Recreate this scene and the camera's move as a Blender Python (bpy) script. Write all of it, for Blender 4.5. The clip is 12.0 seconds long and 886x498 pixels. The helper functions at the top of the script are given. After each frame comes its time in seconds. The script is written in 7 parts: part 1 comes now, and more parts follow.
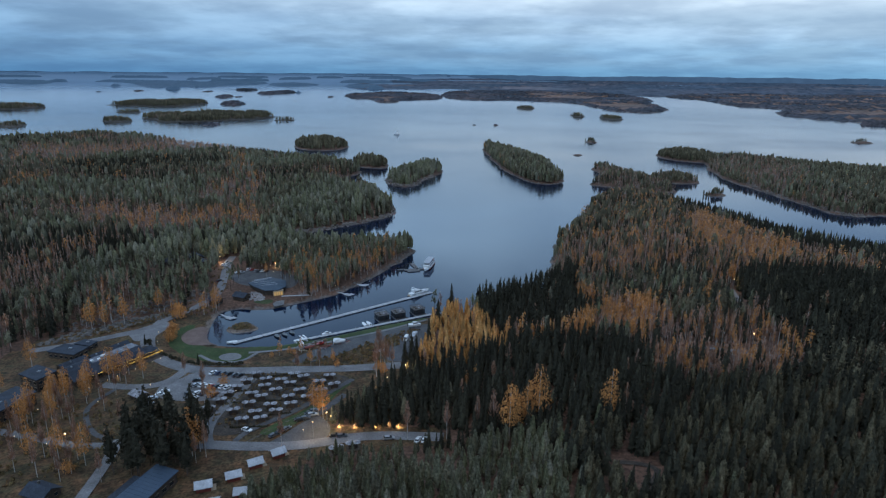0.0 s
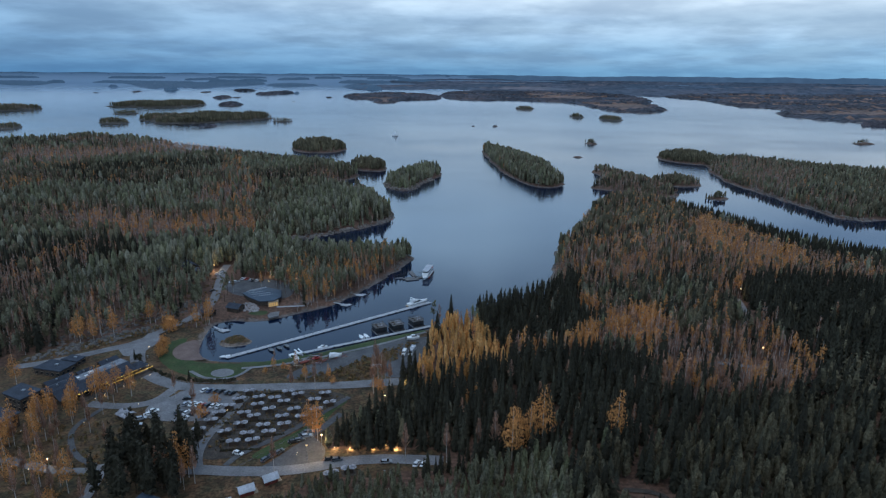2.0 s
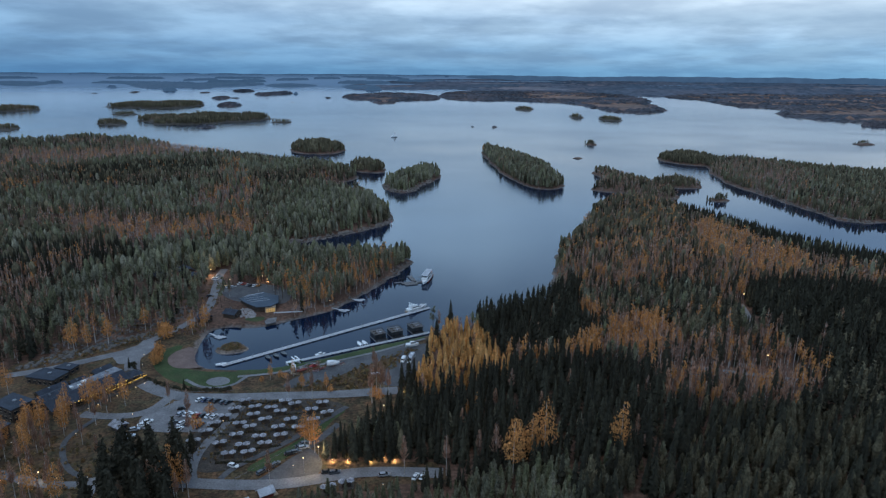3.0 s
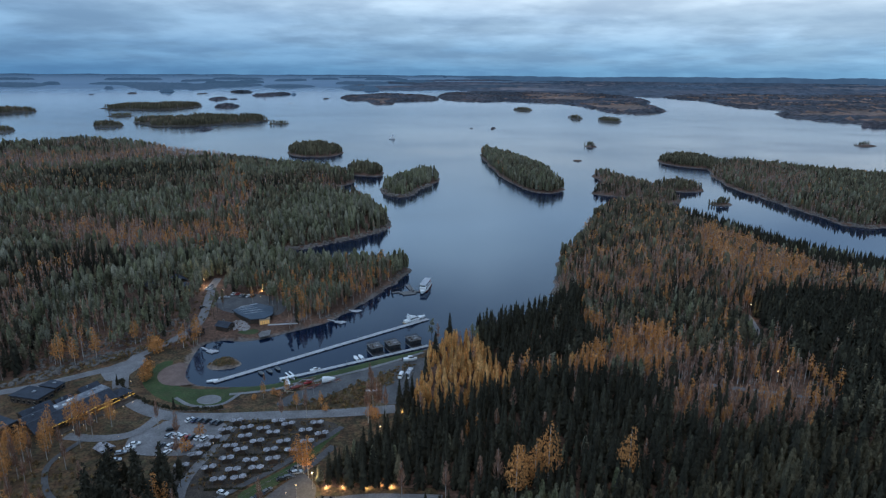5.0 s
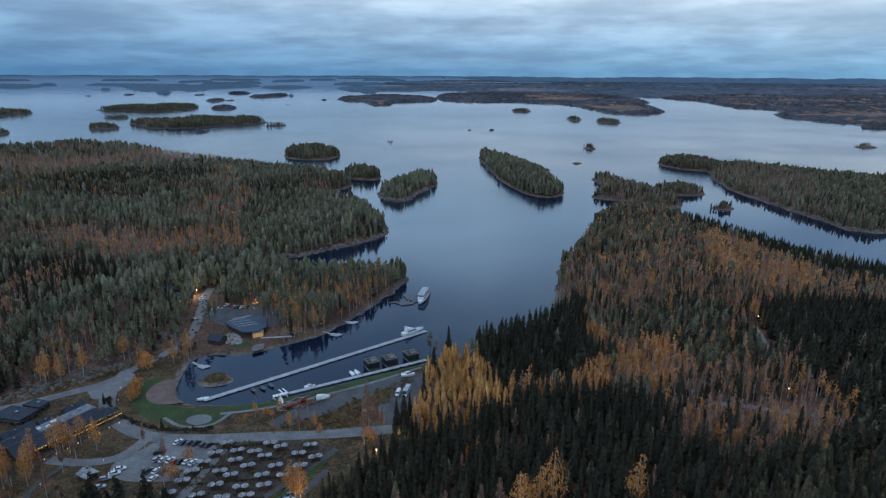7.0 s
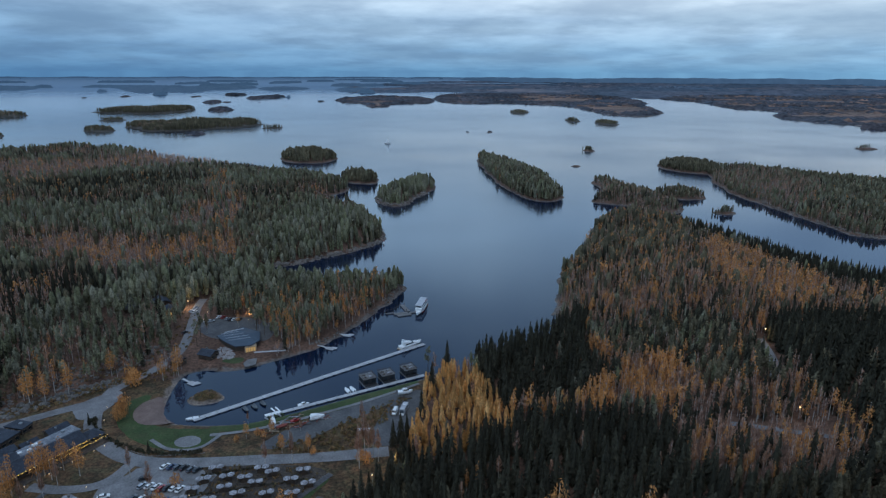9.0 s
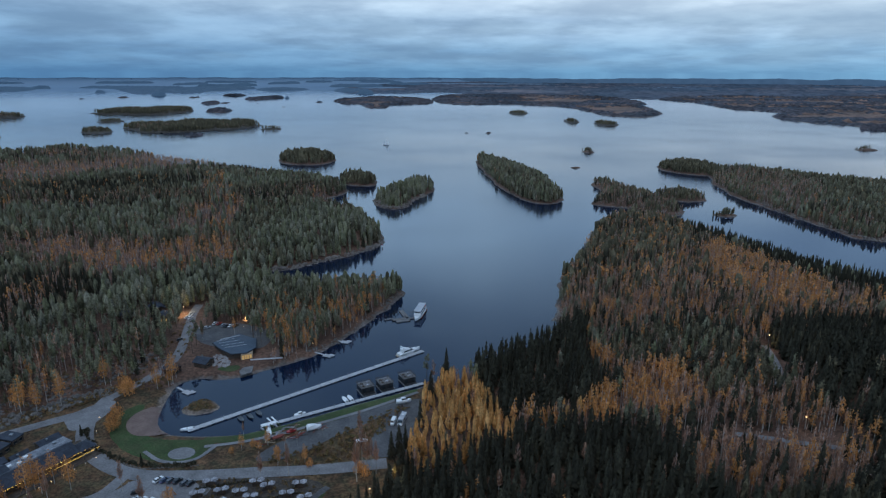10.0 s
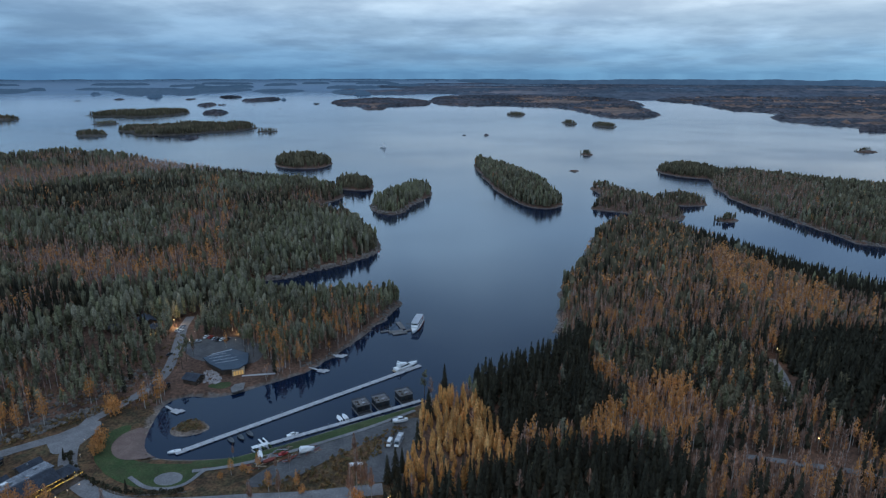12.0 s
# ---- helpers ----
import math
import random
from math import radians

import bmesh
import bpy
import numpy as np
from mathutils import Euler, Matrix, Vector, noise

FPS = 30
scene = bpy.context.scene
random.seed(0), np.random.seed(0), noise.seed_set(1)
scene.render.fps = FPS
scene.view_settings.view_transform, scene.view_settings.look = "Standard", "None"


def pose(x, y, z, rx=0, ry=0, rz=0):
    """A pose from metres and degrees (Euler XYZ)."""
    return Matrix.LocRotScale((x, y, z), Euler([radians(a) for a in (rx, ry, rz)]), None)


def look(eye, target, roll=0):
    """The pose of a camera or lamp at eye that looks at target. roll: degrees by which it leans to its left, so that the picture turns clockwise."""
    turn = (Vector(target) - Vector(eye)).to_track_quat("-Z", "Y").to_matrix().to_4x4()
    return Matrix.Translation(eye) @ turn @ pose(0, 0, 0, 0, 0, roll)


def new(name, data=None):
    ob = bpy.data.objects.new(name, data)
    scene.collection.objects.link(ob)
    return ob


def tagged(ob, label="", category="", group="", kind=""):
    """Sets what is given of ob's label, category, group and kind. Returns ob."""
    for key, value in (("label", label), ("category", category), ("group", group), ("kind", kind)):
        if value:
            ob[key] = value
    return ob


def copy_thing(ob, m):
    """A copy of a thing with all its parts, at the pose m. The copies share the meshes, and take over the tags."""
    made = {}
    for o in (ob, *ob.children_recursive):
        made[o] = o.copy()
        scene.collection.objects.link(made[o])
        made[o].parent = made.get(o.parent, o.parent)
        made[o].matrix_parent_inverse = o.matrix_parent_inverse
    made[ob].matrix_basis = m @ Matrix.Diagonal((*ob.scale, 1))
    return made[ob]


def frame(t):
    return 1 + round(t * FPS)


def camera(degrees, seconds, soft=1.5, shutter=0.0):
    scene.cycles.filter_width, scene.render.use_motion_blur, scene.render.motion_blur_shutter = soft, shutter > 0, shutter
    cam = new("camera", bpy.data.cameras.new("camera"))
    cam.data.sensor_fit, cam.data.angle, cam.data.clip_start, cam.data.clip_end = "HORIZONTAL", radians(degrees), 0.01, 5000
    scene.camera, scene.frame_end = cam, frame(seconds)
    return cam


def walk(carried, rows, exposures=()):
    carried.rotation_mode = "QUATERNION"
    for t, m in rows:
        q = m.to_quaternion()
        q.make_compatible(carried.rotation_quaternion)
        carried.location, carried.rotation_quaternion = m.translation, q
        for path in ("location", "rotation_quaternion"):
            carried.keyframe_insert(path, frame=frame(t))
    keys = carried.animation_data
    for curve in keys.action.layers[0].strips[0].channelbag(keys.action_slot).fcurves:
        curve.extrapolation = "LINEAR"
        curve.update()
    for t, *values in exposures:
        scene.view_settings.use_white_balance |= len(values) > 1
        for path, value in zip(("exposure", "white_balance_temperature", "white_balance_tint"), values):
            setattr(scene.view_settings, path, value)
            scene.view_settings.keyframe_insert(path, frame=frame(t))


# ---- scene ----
cam = camera(70.0, 12.0, soft=1.3)
# seconds, x, y, z, pitch, roll, yaw
PATH = [
    (0.0, 0.31, 10.61, 141.55, -15.58, 0.56, 0.34),
    (1.0, 0.21, 16.34, 143.05, -15.59, 0.52, 0.30),
    (2.0, 0.11, 22.09, 144.56, -15.60, 0.48, 0.25),
    (3.0, 0.03, 27.87, 146.05, -15.60, 0.44, 0.19),
    (4.0, -0.03, 33.68, 147.54, -15.60, 0.40, 0.13),
    (5.0, -0.08, 39.52, 149.03, -15.59, 0.36, 0.07),
    (6.0, -0.11, 45.38, 150.50, -15.58, 0.32, -0.01),
    (7.0, -0.13, 51.27, 151.98, -15.57, 0.27, -0.08),
    (8.0, -0.14, 57.18, 153.44, -15.55, 0.23, -0.17),
    (9.0, -0.13, 63.13, 154.90, -15.52, 0.18, -0.26),
    (10.0, -0.11, 69.10, 156.36, -15.49, 0.14, -0.35),
    (11.0, -0.07, 75.09, 157.81, -15.46, 0.09, -0.45),
    (12.0, -0.02, 81.12, 159.25, -15.42, 0.04, -0.56),
]
walk(cam, [(t, pose(x, y, z, 90 + p, 0, w) @ pose(0, 0, 0, 0, 0, r)) for t, x, y, z, p, r, w in PATH], exposures=[(0.0, 0.12), (6.0, 0.08), (12.0, 0.0)])
K = 1.2  # metres in one unit of the plan below


# ---- light ----
def sky_world():
    w = bpy.data.worlds.new("overcast_dusk")
    w.use_nodes = True
    nt = w.node_tree
    nt.nodes.clear()
    n, link = nt.nodes.new, nt.links.new
    out, bg = n("ShaderNodeOutputWorld"), n("ShaderNodeBackground")
    sky = n("ShaderNodeTexSky")
    sky.sky_type, sky.sun_disc = "NISHITA", False
    sky.sun_elevation, sky.sun_rotation = radians(68), radians(180)
    co, sep = n("ShaderNodeTexCoord"), n("ShaderNodeSeparateXYZ")
    link(co.outputs["Generated"], sep.inputs[0])
    # cloud layer seen as a flat deck: direction divided by its height
    up = n("ShaderNodeMath"); up.operation = "MAXIMUM"; up.inputs[1].default_value = 0.0
    link(sep.outputs[2], up.inputs[0])
    lift = n("ShaderNodeMath"); lift.operation = "ADD"; lift.inputs[1].default_value = 0.14
    link(up.outputs[0], lift.inputs[0])
    dx, dy = n("ShaderNodeMath"), n("ShaderNodeMath")
    for d, k in ((dx, 0), (dy, 1)):
        d.operation = "DIVIDE"
        link(sep.outputs[k], d.inputs[0]); link(lift.outputs[0], d.inputs[1])
    flat = n("ShaderNodeCombineXYZ")
    link(dx.outputs[0], flat.inputs[0]); link(dy.outputs[0], flat.inputs[1])

    def fbm(scale, detail, rough, off):
        m = n("ShaderNodeMapping"); m.inputs["Location"].default_value = off
        link(flat.outputs[0], m.inputs[0])
        t = n("ShaderNodeTexNoise")
        t.inputs["Scale"].default_value, t.inputs["Detail"].default_value, t.inputs["Roughness"].default_value = scale, detail, rough
        link(m.outputs[0], t.inputs["Vector"])
        return t.outputs[0]

    def mix(fac, a, b):
        m = n("ShaderNodeMix"); m.data_type = "RGBA"
        link(fac, m.inputs[0]) if hasattr(fac, "is_output") else setattr(m.inputs[0], "default_value", fac)
        for v, i in ((a, 6), (b, 7)):
            if hasattr(v, "is_output"): link(v, m.inputs[i])
            else: m.inputs[i].default_value = (*v, 1)
        return m.outputs[2]

    def ramp(src, stops):
        r = n("ShaderNodeValToRGB")
        r.color_ramp.interpolation = "EASE"
        while len(r.color_ramp.elements) < len(stops): r.color_ramp.elements.new(0.5)
        for e, (p, c) in zip(r.color_ramp.elements, stops): e.position, e.color = p, (*c, 1)
        link(src, r.inputs[0])
        return r.outputs[0]

    clear = ramp(up.outputs[0], SKY_CLEAR)
    cloud = ramp(up.outputs[0], SKY_CLOUD)
    cover = ramp(fbm(0.95, 7, 0.56, (3.1, 1.7, 0)), [(0.40, (0, 0, 0)), (0.60, (1, 1, 1))])
    base = mix(cover, clear, cloud)
    streak = ramp(fbm(1.9, 8, 0.55, (9.4, 4.2, 2)), [(0.32, (0.84, 0.87, 0.90)), (0.68, (1.14, 1.13, 1.10))])
    mul = n("ShaderNodeMix"); mul.data_type, mul.blend_type = "RGBA", "MULTIPLY"
    mul.inputs[0].default_value = 1
    link(base, mul.inputs[6]); link(streak, mul.inputs[7])
    # the cloud is thinner towards the east
    east = n("ShaderNodeMapRange")
    east.inputs[1].default_value, east.inputs[2].default_value, east.inputs[3].default_value, east.inputs[4].default_value = -0.6, 0.6, 0, 1
    link(sep.outputs[0], east.inputs[0])
    low_sky = n("ShaderNodeMapRange")
    low_sky.inputs[1].default_value, low_sky.inputs[2].default_value, low_sky.inputs[3].default_value, low_sky.inputs[4].default_value = 0.11, 0.22, 1, 0.2
    link(up.outputs[0], low_sky.inputs[0])
    mid = n("ShaderNodeMath"); mid.operation = "SUBTRACT"; mid.inputs[1].default_value = 0.55
    link(east.outputs[0], mid.inputs[0])
    lean = n("ShaderNodeMath"); lean.operation = "MULTIPLY_ADD"; lean.inputs[2].default_value = 0.55
    link(mid.outputs[0], lean.inputs[0]); link(low_sky.outputs[0], lean.inputs[1])
    hue = mix(lean.outputs[0], (0.52, 0.73, 0.92), (1.15, 1.23, 1.27))
    bg.inputs[1].default_value = SKY_STRENGTH
    thin = n("ShaderNodeVectorMath"); thin.operation = "MULTIPLY"
    link(mul.outputs[2], thin.inputs[0]); link(hue, thin.inputs[1])
    # darker sky added high in the unseen east, dims the channel's reflection
    far_east, high = n("ShaderNodeMapRange"), n("ShaderNodeMapRange")
    for node, a, c in ((far_east, 0.05, 0.5), (high, 0.11, 0.20)):
        node.inputs[1].default_value, node.inputs[2].default_value = a, c
    link(sep.outputs[0], far_east.inputs[0]); link(up.outputs[0], high.inputs[0])
    bank = n("ShaderNodeMath"); bank.operation = "MULTIPLY"
    link(far_east.outputs[0], bank.inputs[0]); link(high.outputs[0], bank.inputs[1])
    dim = n("ShaderNodeVectorMath"); dim.operation = "MULTIPLY"
    link(thin.outputs[0], dim.inputs[0]); link(mix(bank.outputs[0], (1.0, 1.0, 1.0), (0.50, 0.54, 0.60)), dim.inputs[1])
    thin = dim
    # the clear sky above shows through a little
    haze = n("ShaderNodeMix"); haze.data_type, haze.blend_type = "RGBA", "ADD"
    haze.inputs[0].default_value = 0.006
    link(thin.outputs[0], haze.inputs[6]); link(sky.outputs[0], haze.inputs[7])
    link(haze.outputs[2], bg.inputs[0])
    bg.inputs[1].default_value = SKY_STRENGTH
    link(bg.outputs[0], out.inputs[0])
    return w


SKY_STRENGTH = 1.0
SKY_CLEAR = [(0.000, (0.137, 0.290, 0.458)), (0.025, (0.226, 0.386, 0.562)), (0.065, (0.400, 0.525, 0.672)), (0.110, (0.690, 0.745, 0.825)), (0.240, (0.940, 1.230, 1.580)), (0.420, (0.490, 0.670, 0.930)), (0.600, (0.440, 0.580, 0.800)), (1.000, (0.400, 0.520, 0.700))]
SKY_CLOUD = [(0.000, (0.137, 0.284, 0.450)), (0.025, (0.194, 0.320, 0.466)), (0.065, (0.297, 0.398, 0.522)), (0.110, (0.500, 0.572, 0.672)), (0.240, (0.860, 1.130, 1.450)), (0.420, (0.440, 0.590, 0.820)), (0.600, (0.400, 0.520, 0.720)), (1.000, (0.360, 0.470, 0.640))]
scene.world = sky_world()
sun_data = bpy.data.lights.new("sun", "SUN")
sun_data.energy, sun_data.angle, sun_data.color = 0.4, radians(40), (1.0, 0.95, 0.88)
sun = new("sun", sun_data)
sun.matrix_world = look((0, -375, 927), (0, 0, 0))


# ---- materials ----
def material(name, colour, rough=0.8, metal=0.0, shore=None, spread=0.25, grain=1.0, patch=12.0, bump=0.0, tint=False, second=None, emit=None, strength=0.0, spec=0.3):
    """A surface with variation at a fine scale (grain, metres) and a broad one (patch, metres)."""
    m = bpy.data.materials.new(name)
    m.use_nodes = True
    nt = m.node_tree
    n, link = nt.nodes.new, nt.links.new
    b = nt.nodes["Principled BSDF"]
    b.inputs["Roughness"].default_value, b.inputs["Metallic"].default_value = rough, metal
    b.inputs["Specular IOR Level"].default_value = spec
    geo = n("ShaderNodeNewGeometry")

    def noise_at(size, detail=3):
        mp = n("ShaderNodeMapping")
        mp.inputs["Scale"].default_value = (1 / size,) * 3
        link(geo.outputs["Position"], mp.inputs[0])
        t = n("ShaderNodeTexNoise")
        t.inputs["Scale"].default_value, t.inputs["Detail"].default_value = 1.0, detail
        link(mp.outputs[0], t.inputs["Vector"])
        return t.outputs[0]

    def remap(src, lo, hi):
        r = n("ShaderNodeMapRange")
        r.inputs[1].default_value, r.inputs[2].default_value, r.inputs[3].default_value, r.inputs[4].default_value = 0.3, 0.7, lo, hi
        link(src, r.inputs[0])
        return r.outputs[0]

    def math_node(op, a, c):
        q = n("ShaderNodeMath"); q.operation = op
        for i, v in enumerate((a, c)):
            if hasattr(v, "is_output"): link(v, q.inputs[i])
            else: q.inputs[i].default_value = v
        return q.outputs[0]

    fine = noise_at(grain)
    value = math_node("MULTIPLY", remap(fine, 1 - spread, 1 + spread), remap(noise_at(patch), 1 - spread * 0.7, 1 + spread * 0.7))
    mixer = n("ShaderNodeMix"); mixer.data_type = "RGBA"
    mixer.inputs[6].default_value = (*colour, 1)
    mixer.inputs[7].default_value = (*(second or colour), 1)
    if tint:
        at = n("ShaderNodeAttribute"); at.attribute_name = "tint"
        link(at.outputs["Fac"], mixer.inputs[0])
        isl = math_node("ADD", math_node("MULTIPLY", geo.outputs["Random Per Island"], 0.5), 0.75)
        value = math_node("MULTIPLY", value, isl)
    else:
        link(remap(noise_at(patch * 0.6, 4), 0, 1), mixer.inputs[0])
    colour_out = mixer.outputs[2]
    if shore:
        # bare stones and sand up to about a metre over the lake
        sep = n("ShaderNodeSeparateXYZ")
        link(geo.outputs["Position"], sep.inputs[0])
        level = math_node("ADD", sep.outputs[2], remap(noise_at(7, 4), -0.7, 0.7))
        fall = n("ShaderNodeMapRange")
        fall.inputs[1].default_value, fall.inputs[2].default_value, fall.inputs[3].default_value, fall.inputs[4].default_value = 0.5, 1.1, 1, 0
        link(level, fall.inputs[0])
        m2 = n("ShaderNodeMix"); m2.data_type = "RGBA"
        link(fall.outputs[0], m2.inputs[0]); link(colour_out, m2.inputs[6])
        m2.inputs[7].default_value = (*shore, 1)
        colour_out = m2.outputs[2]
    hsv = n("ShaderNodeHueSaturation")
    link(colour_out, hsv.inputs["Color"]); link(value, hsv.inputs["Value"])
    link(hsv.outputs[0], b.inputs["Base Color"])
    if bump:
        bp = n("ShaderNodeBump"); bp.inputs["Strength"].default_value = bump
        bp.inputs["Distance"].default_value = grain * 0.4
        link(fine, bp.inputs["Height"]); link(bp.outputs[0], b.inputs["Normal"])
    if emit:
        b.inputs["Emission Color"].default_value = (*emit, 1)
        b.inputs["Emission Strength"].default_value = strength
    return m


def water_material():
    m = bpy.data.materials.new("lake_water")
    m.use_nodes = True
    nt = m.node_tree
    n, link = nt.nodes.new, nt.links.new
    b = nt.nodes["Principled BSDF"]
    b.inputs["Base Color"].default_value = (0.004, 0.011, 0.030, 1)
    b.inputs["IOR"].default_value = 1.333
    b.inputs["Specular Tint"].default_value = (0.64, 0.86, 1.0, 1)
    geo = n("ShaderNodeNewGeometry")

    def waves(size, detail, stretch=(1, 1, 1)):
        mp = n("ShaderNodeMapping")
        mp.inputs["Scale"].default_value = tuple(s / size for s in stretch)
        link(geo.outputs["Position"], mp.inputs[0])
        t = n("ShaderNodeTexNoise")
        t.inputs["Scale"].default_value, t.inputs["Detail"].default_value = 1.0, detail
        link(mp.outputs[0], t.inputs["Vector"])
        return t.outputs[0]

    small = waves(2.2, 4, (1, 1.6, 1))
    # calm and wind-ruffled patches
    r = n("ShaderNodeMapRange")
    r.inputs[1].default_value, r.inputs[2].default_value, r.inputs[3].default_value, r.inputs[4].default_value = 0.35, 0.65, 0.05, 0.20
    link(waves(170, 5, (1, 2.6, 1)), r.inputs[0])
    bp = n("ShaderNodeBump")
    bp.inputs["Distance"].default_value = 0.25
    link(r.outputs[0], bp.inputs["Strength"]); link(small, bp.inputs["Height"])
    link(bp.outputs[0], b.inputs["Normal"])
    r2 = n("ShaderNodeMapRange")
    r2.inputs[1].default_value, r2.inputs[2].default_value, r2.inputs[3].default_value, r2.inputs[4].default_value = 0.38, 0.62, 0.10, 0.20
    link(waves(300, 3), r2.inputs[0])
    # the harbour bay lies sheltered and calm
    off = n("ShaderNodeVectorMath"); off.operation = "DISTANCE"
    off.inputs[1].default_value = (-70, 395, 0)
    link(geo.outputs["Position"], off.inputs[0])
    calm = n("ShaderNodeMapRange")
    calm.inputs[1].default_value, calm.inputs[2].default_value, calm.inputs[3].default_value, calm.inputs[4].default_value = 90, 260, 0.12, 1
    link(off.outputs["Value"], calm.inputs[0])
    # and the channel behind the eastern wood is sheltered
    off2 = n("ShaderNodeVectorMath"); off2.operation = "DISTANCE"
    off2.inputs[1].default_value = (390, 660, 0)
    link(geo.outputs["Position"], off2.inputs[0])
    calm2 = n("ShaderNodeMapRange")
    calm2.inputs[1].default_value, calm2.inputs[2].default_value, calm2.inputs[3].default_value, calm2.inputs[4].default_value = 140, 330, 0.3, 1
    link(off2.outputs["Value"], calm2.inputs[0])
    both = n("ShaderNodeMath"); both.operation = "MULTIPLY"
    link(calm.outputs[0], both.inputs[0]); link(calm2.outputs[0], both.inputs[1])
    for src, dst in ((r2.outputs[0], b.inputs["Roughness"]), (r.outputs[0], bp.inputs["Strength"])):
        q = n("ShaderNodeMath"); q.operation = "MULTIPLY"
        link(src, q.inputs[0]); link(both.outputs[0], q.inputs[1]); link(q.outputs[0], dst)
    # far out a metal tint paints the sheen, a flat colour the horizon haze
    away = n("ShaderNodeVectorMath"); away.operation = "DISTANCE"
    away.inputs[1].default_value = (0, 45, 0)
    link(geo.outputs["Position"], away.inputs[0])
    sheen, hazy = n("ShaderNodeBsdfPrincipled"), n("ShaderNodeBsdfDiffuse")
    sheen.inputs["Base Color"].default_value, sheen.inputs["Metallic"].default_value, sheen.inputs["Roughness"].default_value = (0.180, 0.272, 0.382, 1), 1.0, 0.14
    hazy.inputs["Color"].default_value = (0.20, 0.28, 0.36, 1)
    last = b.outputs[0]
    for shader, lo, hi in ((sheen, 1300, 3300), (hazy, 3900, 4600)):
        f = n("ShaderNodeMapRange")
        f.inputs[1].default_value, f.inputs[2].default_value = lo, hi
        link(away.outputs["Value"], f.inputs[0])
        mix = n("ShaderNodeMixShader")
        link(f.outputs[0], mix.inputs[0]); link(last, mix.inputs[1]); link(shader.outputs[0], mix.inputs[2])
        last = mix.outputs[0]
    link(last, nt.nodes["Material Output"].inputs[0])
    return m


WATER = water_material()
GROUND = material("forest_floor", (0.094, 0.052, 0.034), 0.95, grain=1.5, patch=18, spread=0.5, second=(0.138, 0.078, 0.054), bump=0.5, shore=(0.125, 0.104, 0.090))
ISLE_GROUND = material("island_floor", (0.060, 0.050, 0.038), 0.95, grain=1.5, patch=18, spread=0.4, second=(0.10, 0.085, 0.07))
# blue of the distance mixed into the wood colour as haze
CANOPY = material("hazed_distant_woods", (0.034, 0.047, 0.062), 0.95, grain=14, patch=260, spread=0.6, second=(0.081, 0.062, 0.062), tint=False)
# distance haze put into the colour: blue base and a faint blue glow
HAZE_BACKDROP = material("haze_backdrop", (0.022, 0.034, 0.045), 0.95, grain=60, patch=900, spread=0.35, second=(0.035, 0.038, 0.048), emit=(0.20, 0.45, 0.85), strength=0.15)
FIELD = material("distant_fields", (0.24, 0.14, 0.10), 0.95, grain=20, patch=260, spread=0.5, second=(0.10, 0.07, 0.058))
# haze of the plain painted in: bluish wood colour, weak blue emission
HAZED_WOODS = material("hazed_woods", (0.035, 0.050, 0.068), 0.95, grain=40, patch=600, spread=0.5, second=(0.069, 0.060, 0.068), emit=(0.20, 0.42, 0.8), strength=0.045)
ROCK = material("shore_rock", (0.150, 0.129, 0.116), 0.9, grain=0.8, patch=6, spread=0.4, second=(0.204, 0.170, 0.143), bump=0.6)
SAND = material("beach_sand", (0.155, 0.103, 0.087), 0.95, grain=0.6, patch=5, spread=0.15, second=(0.207, 0.144, 0.121))
LAWN = material("lawn", (0.037, 0.067, 0.020), 0.95, grain=0.7, patch=7, spread=0.3, second=(0.063, 0.071, 0.028), bump=0.3)
ROUGH = material("autumn_grass", (0.120, 0.062, 0.031), 0.95, grain=1.1, patch=7, spread=0.6, second=(0.054, 0.046, 0.022), bump=0.6, shore=(0.21, 0.165, 0.135))
GRAVEL = material("gravel_road", (0.221, 0.215, 0.215), 0.92, grain=0.7, patch=8, spread=0.25, second=(0.156, 0.150, 0.150), bump=0.2)
ASPHALT = material("dark_gravel", (0.077, 0.076, 0.080), 0.9, grain=0.8, patch=10, spread=0.25, second=(0.112, 0.109, 0.107), bump=0.2)
# darker copy of the pine colour, to bring woods down in tone
DARK_PINE = material("dark_pine_needles", (0.086, 0.074, 0.045), 0.85, grain=0.9, patch=20, spread=0.5, tint=True, second=(0.142, 0.115, 0.068), spec=0.15)
# brown field colour with the distance haze added as blue emission
HAZED_FIELD = material("hazed_fields", (0.17, 0.115, 0.10), 0.95, grain=60, patch=500, spread=0.4, second=(0.07, 0.065, 0.07), emit=(0.20, 0.42, 0.8), strength=0.06)
SPRUCE = material("spruce_needles", (0.025, 0.022, 0.014), 0.85, grain=1.3, patch=20, spread=0.3, tint=True, second=(0.048, 0.044, 0.028), spec=0.15)
PINE = material("pine_needles", (0.133, 0.128, 0.069), 0.85, grain=0.9, patch=20, spread=0.5, tint=True, second=(0.184, 0.167, 0.118), spec=0.15)
BIRCH = material("birch_leaves", (0.510, 0.231, 0.076), 0.85, grain=1.0, patch=15, spread=0.3, tint=True, second=(0.499, 0.212, 0.070), spec=0.15)
LARCH = material("larch_needles", (0.528, 0.265, 0.087), 0.85, grain=0.9, patch=15, spread=0.4, tint=True, second=(0.645, 0.371, 0.147), spec=0.15)
BARE = material("bare_twigs", (0.258, 0.152, 0.115), 0.9, grain=1.0, patch=15, spread=0.3, tint=True, second=(0.426, 0.222, 0.129), spec=0.1)
BARK = material("pine_bark", (0.11, 0.075, 0.055), 0.9, grain=0.5, patch=5, spread=0.3)
PALE_BARK = material("birch_bark", (0.42, 0.38, 0.34), 0.85, grain=0.4, patch=3, spread=0.35)
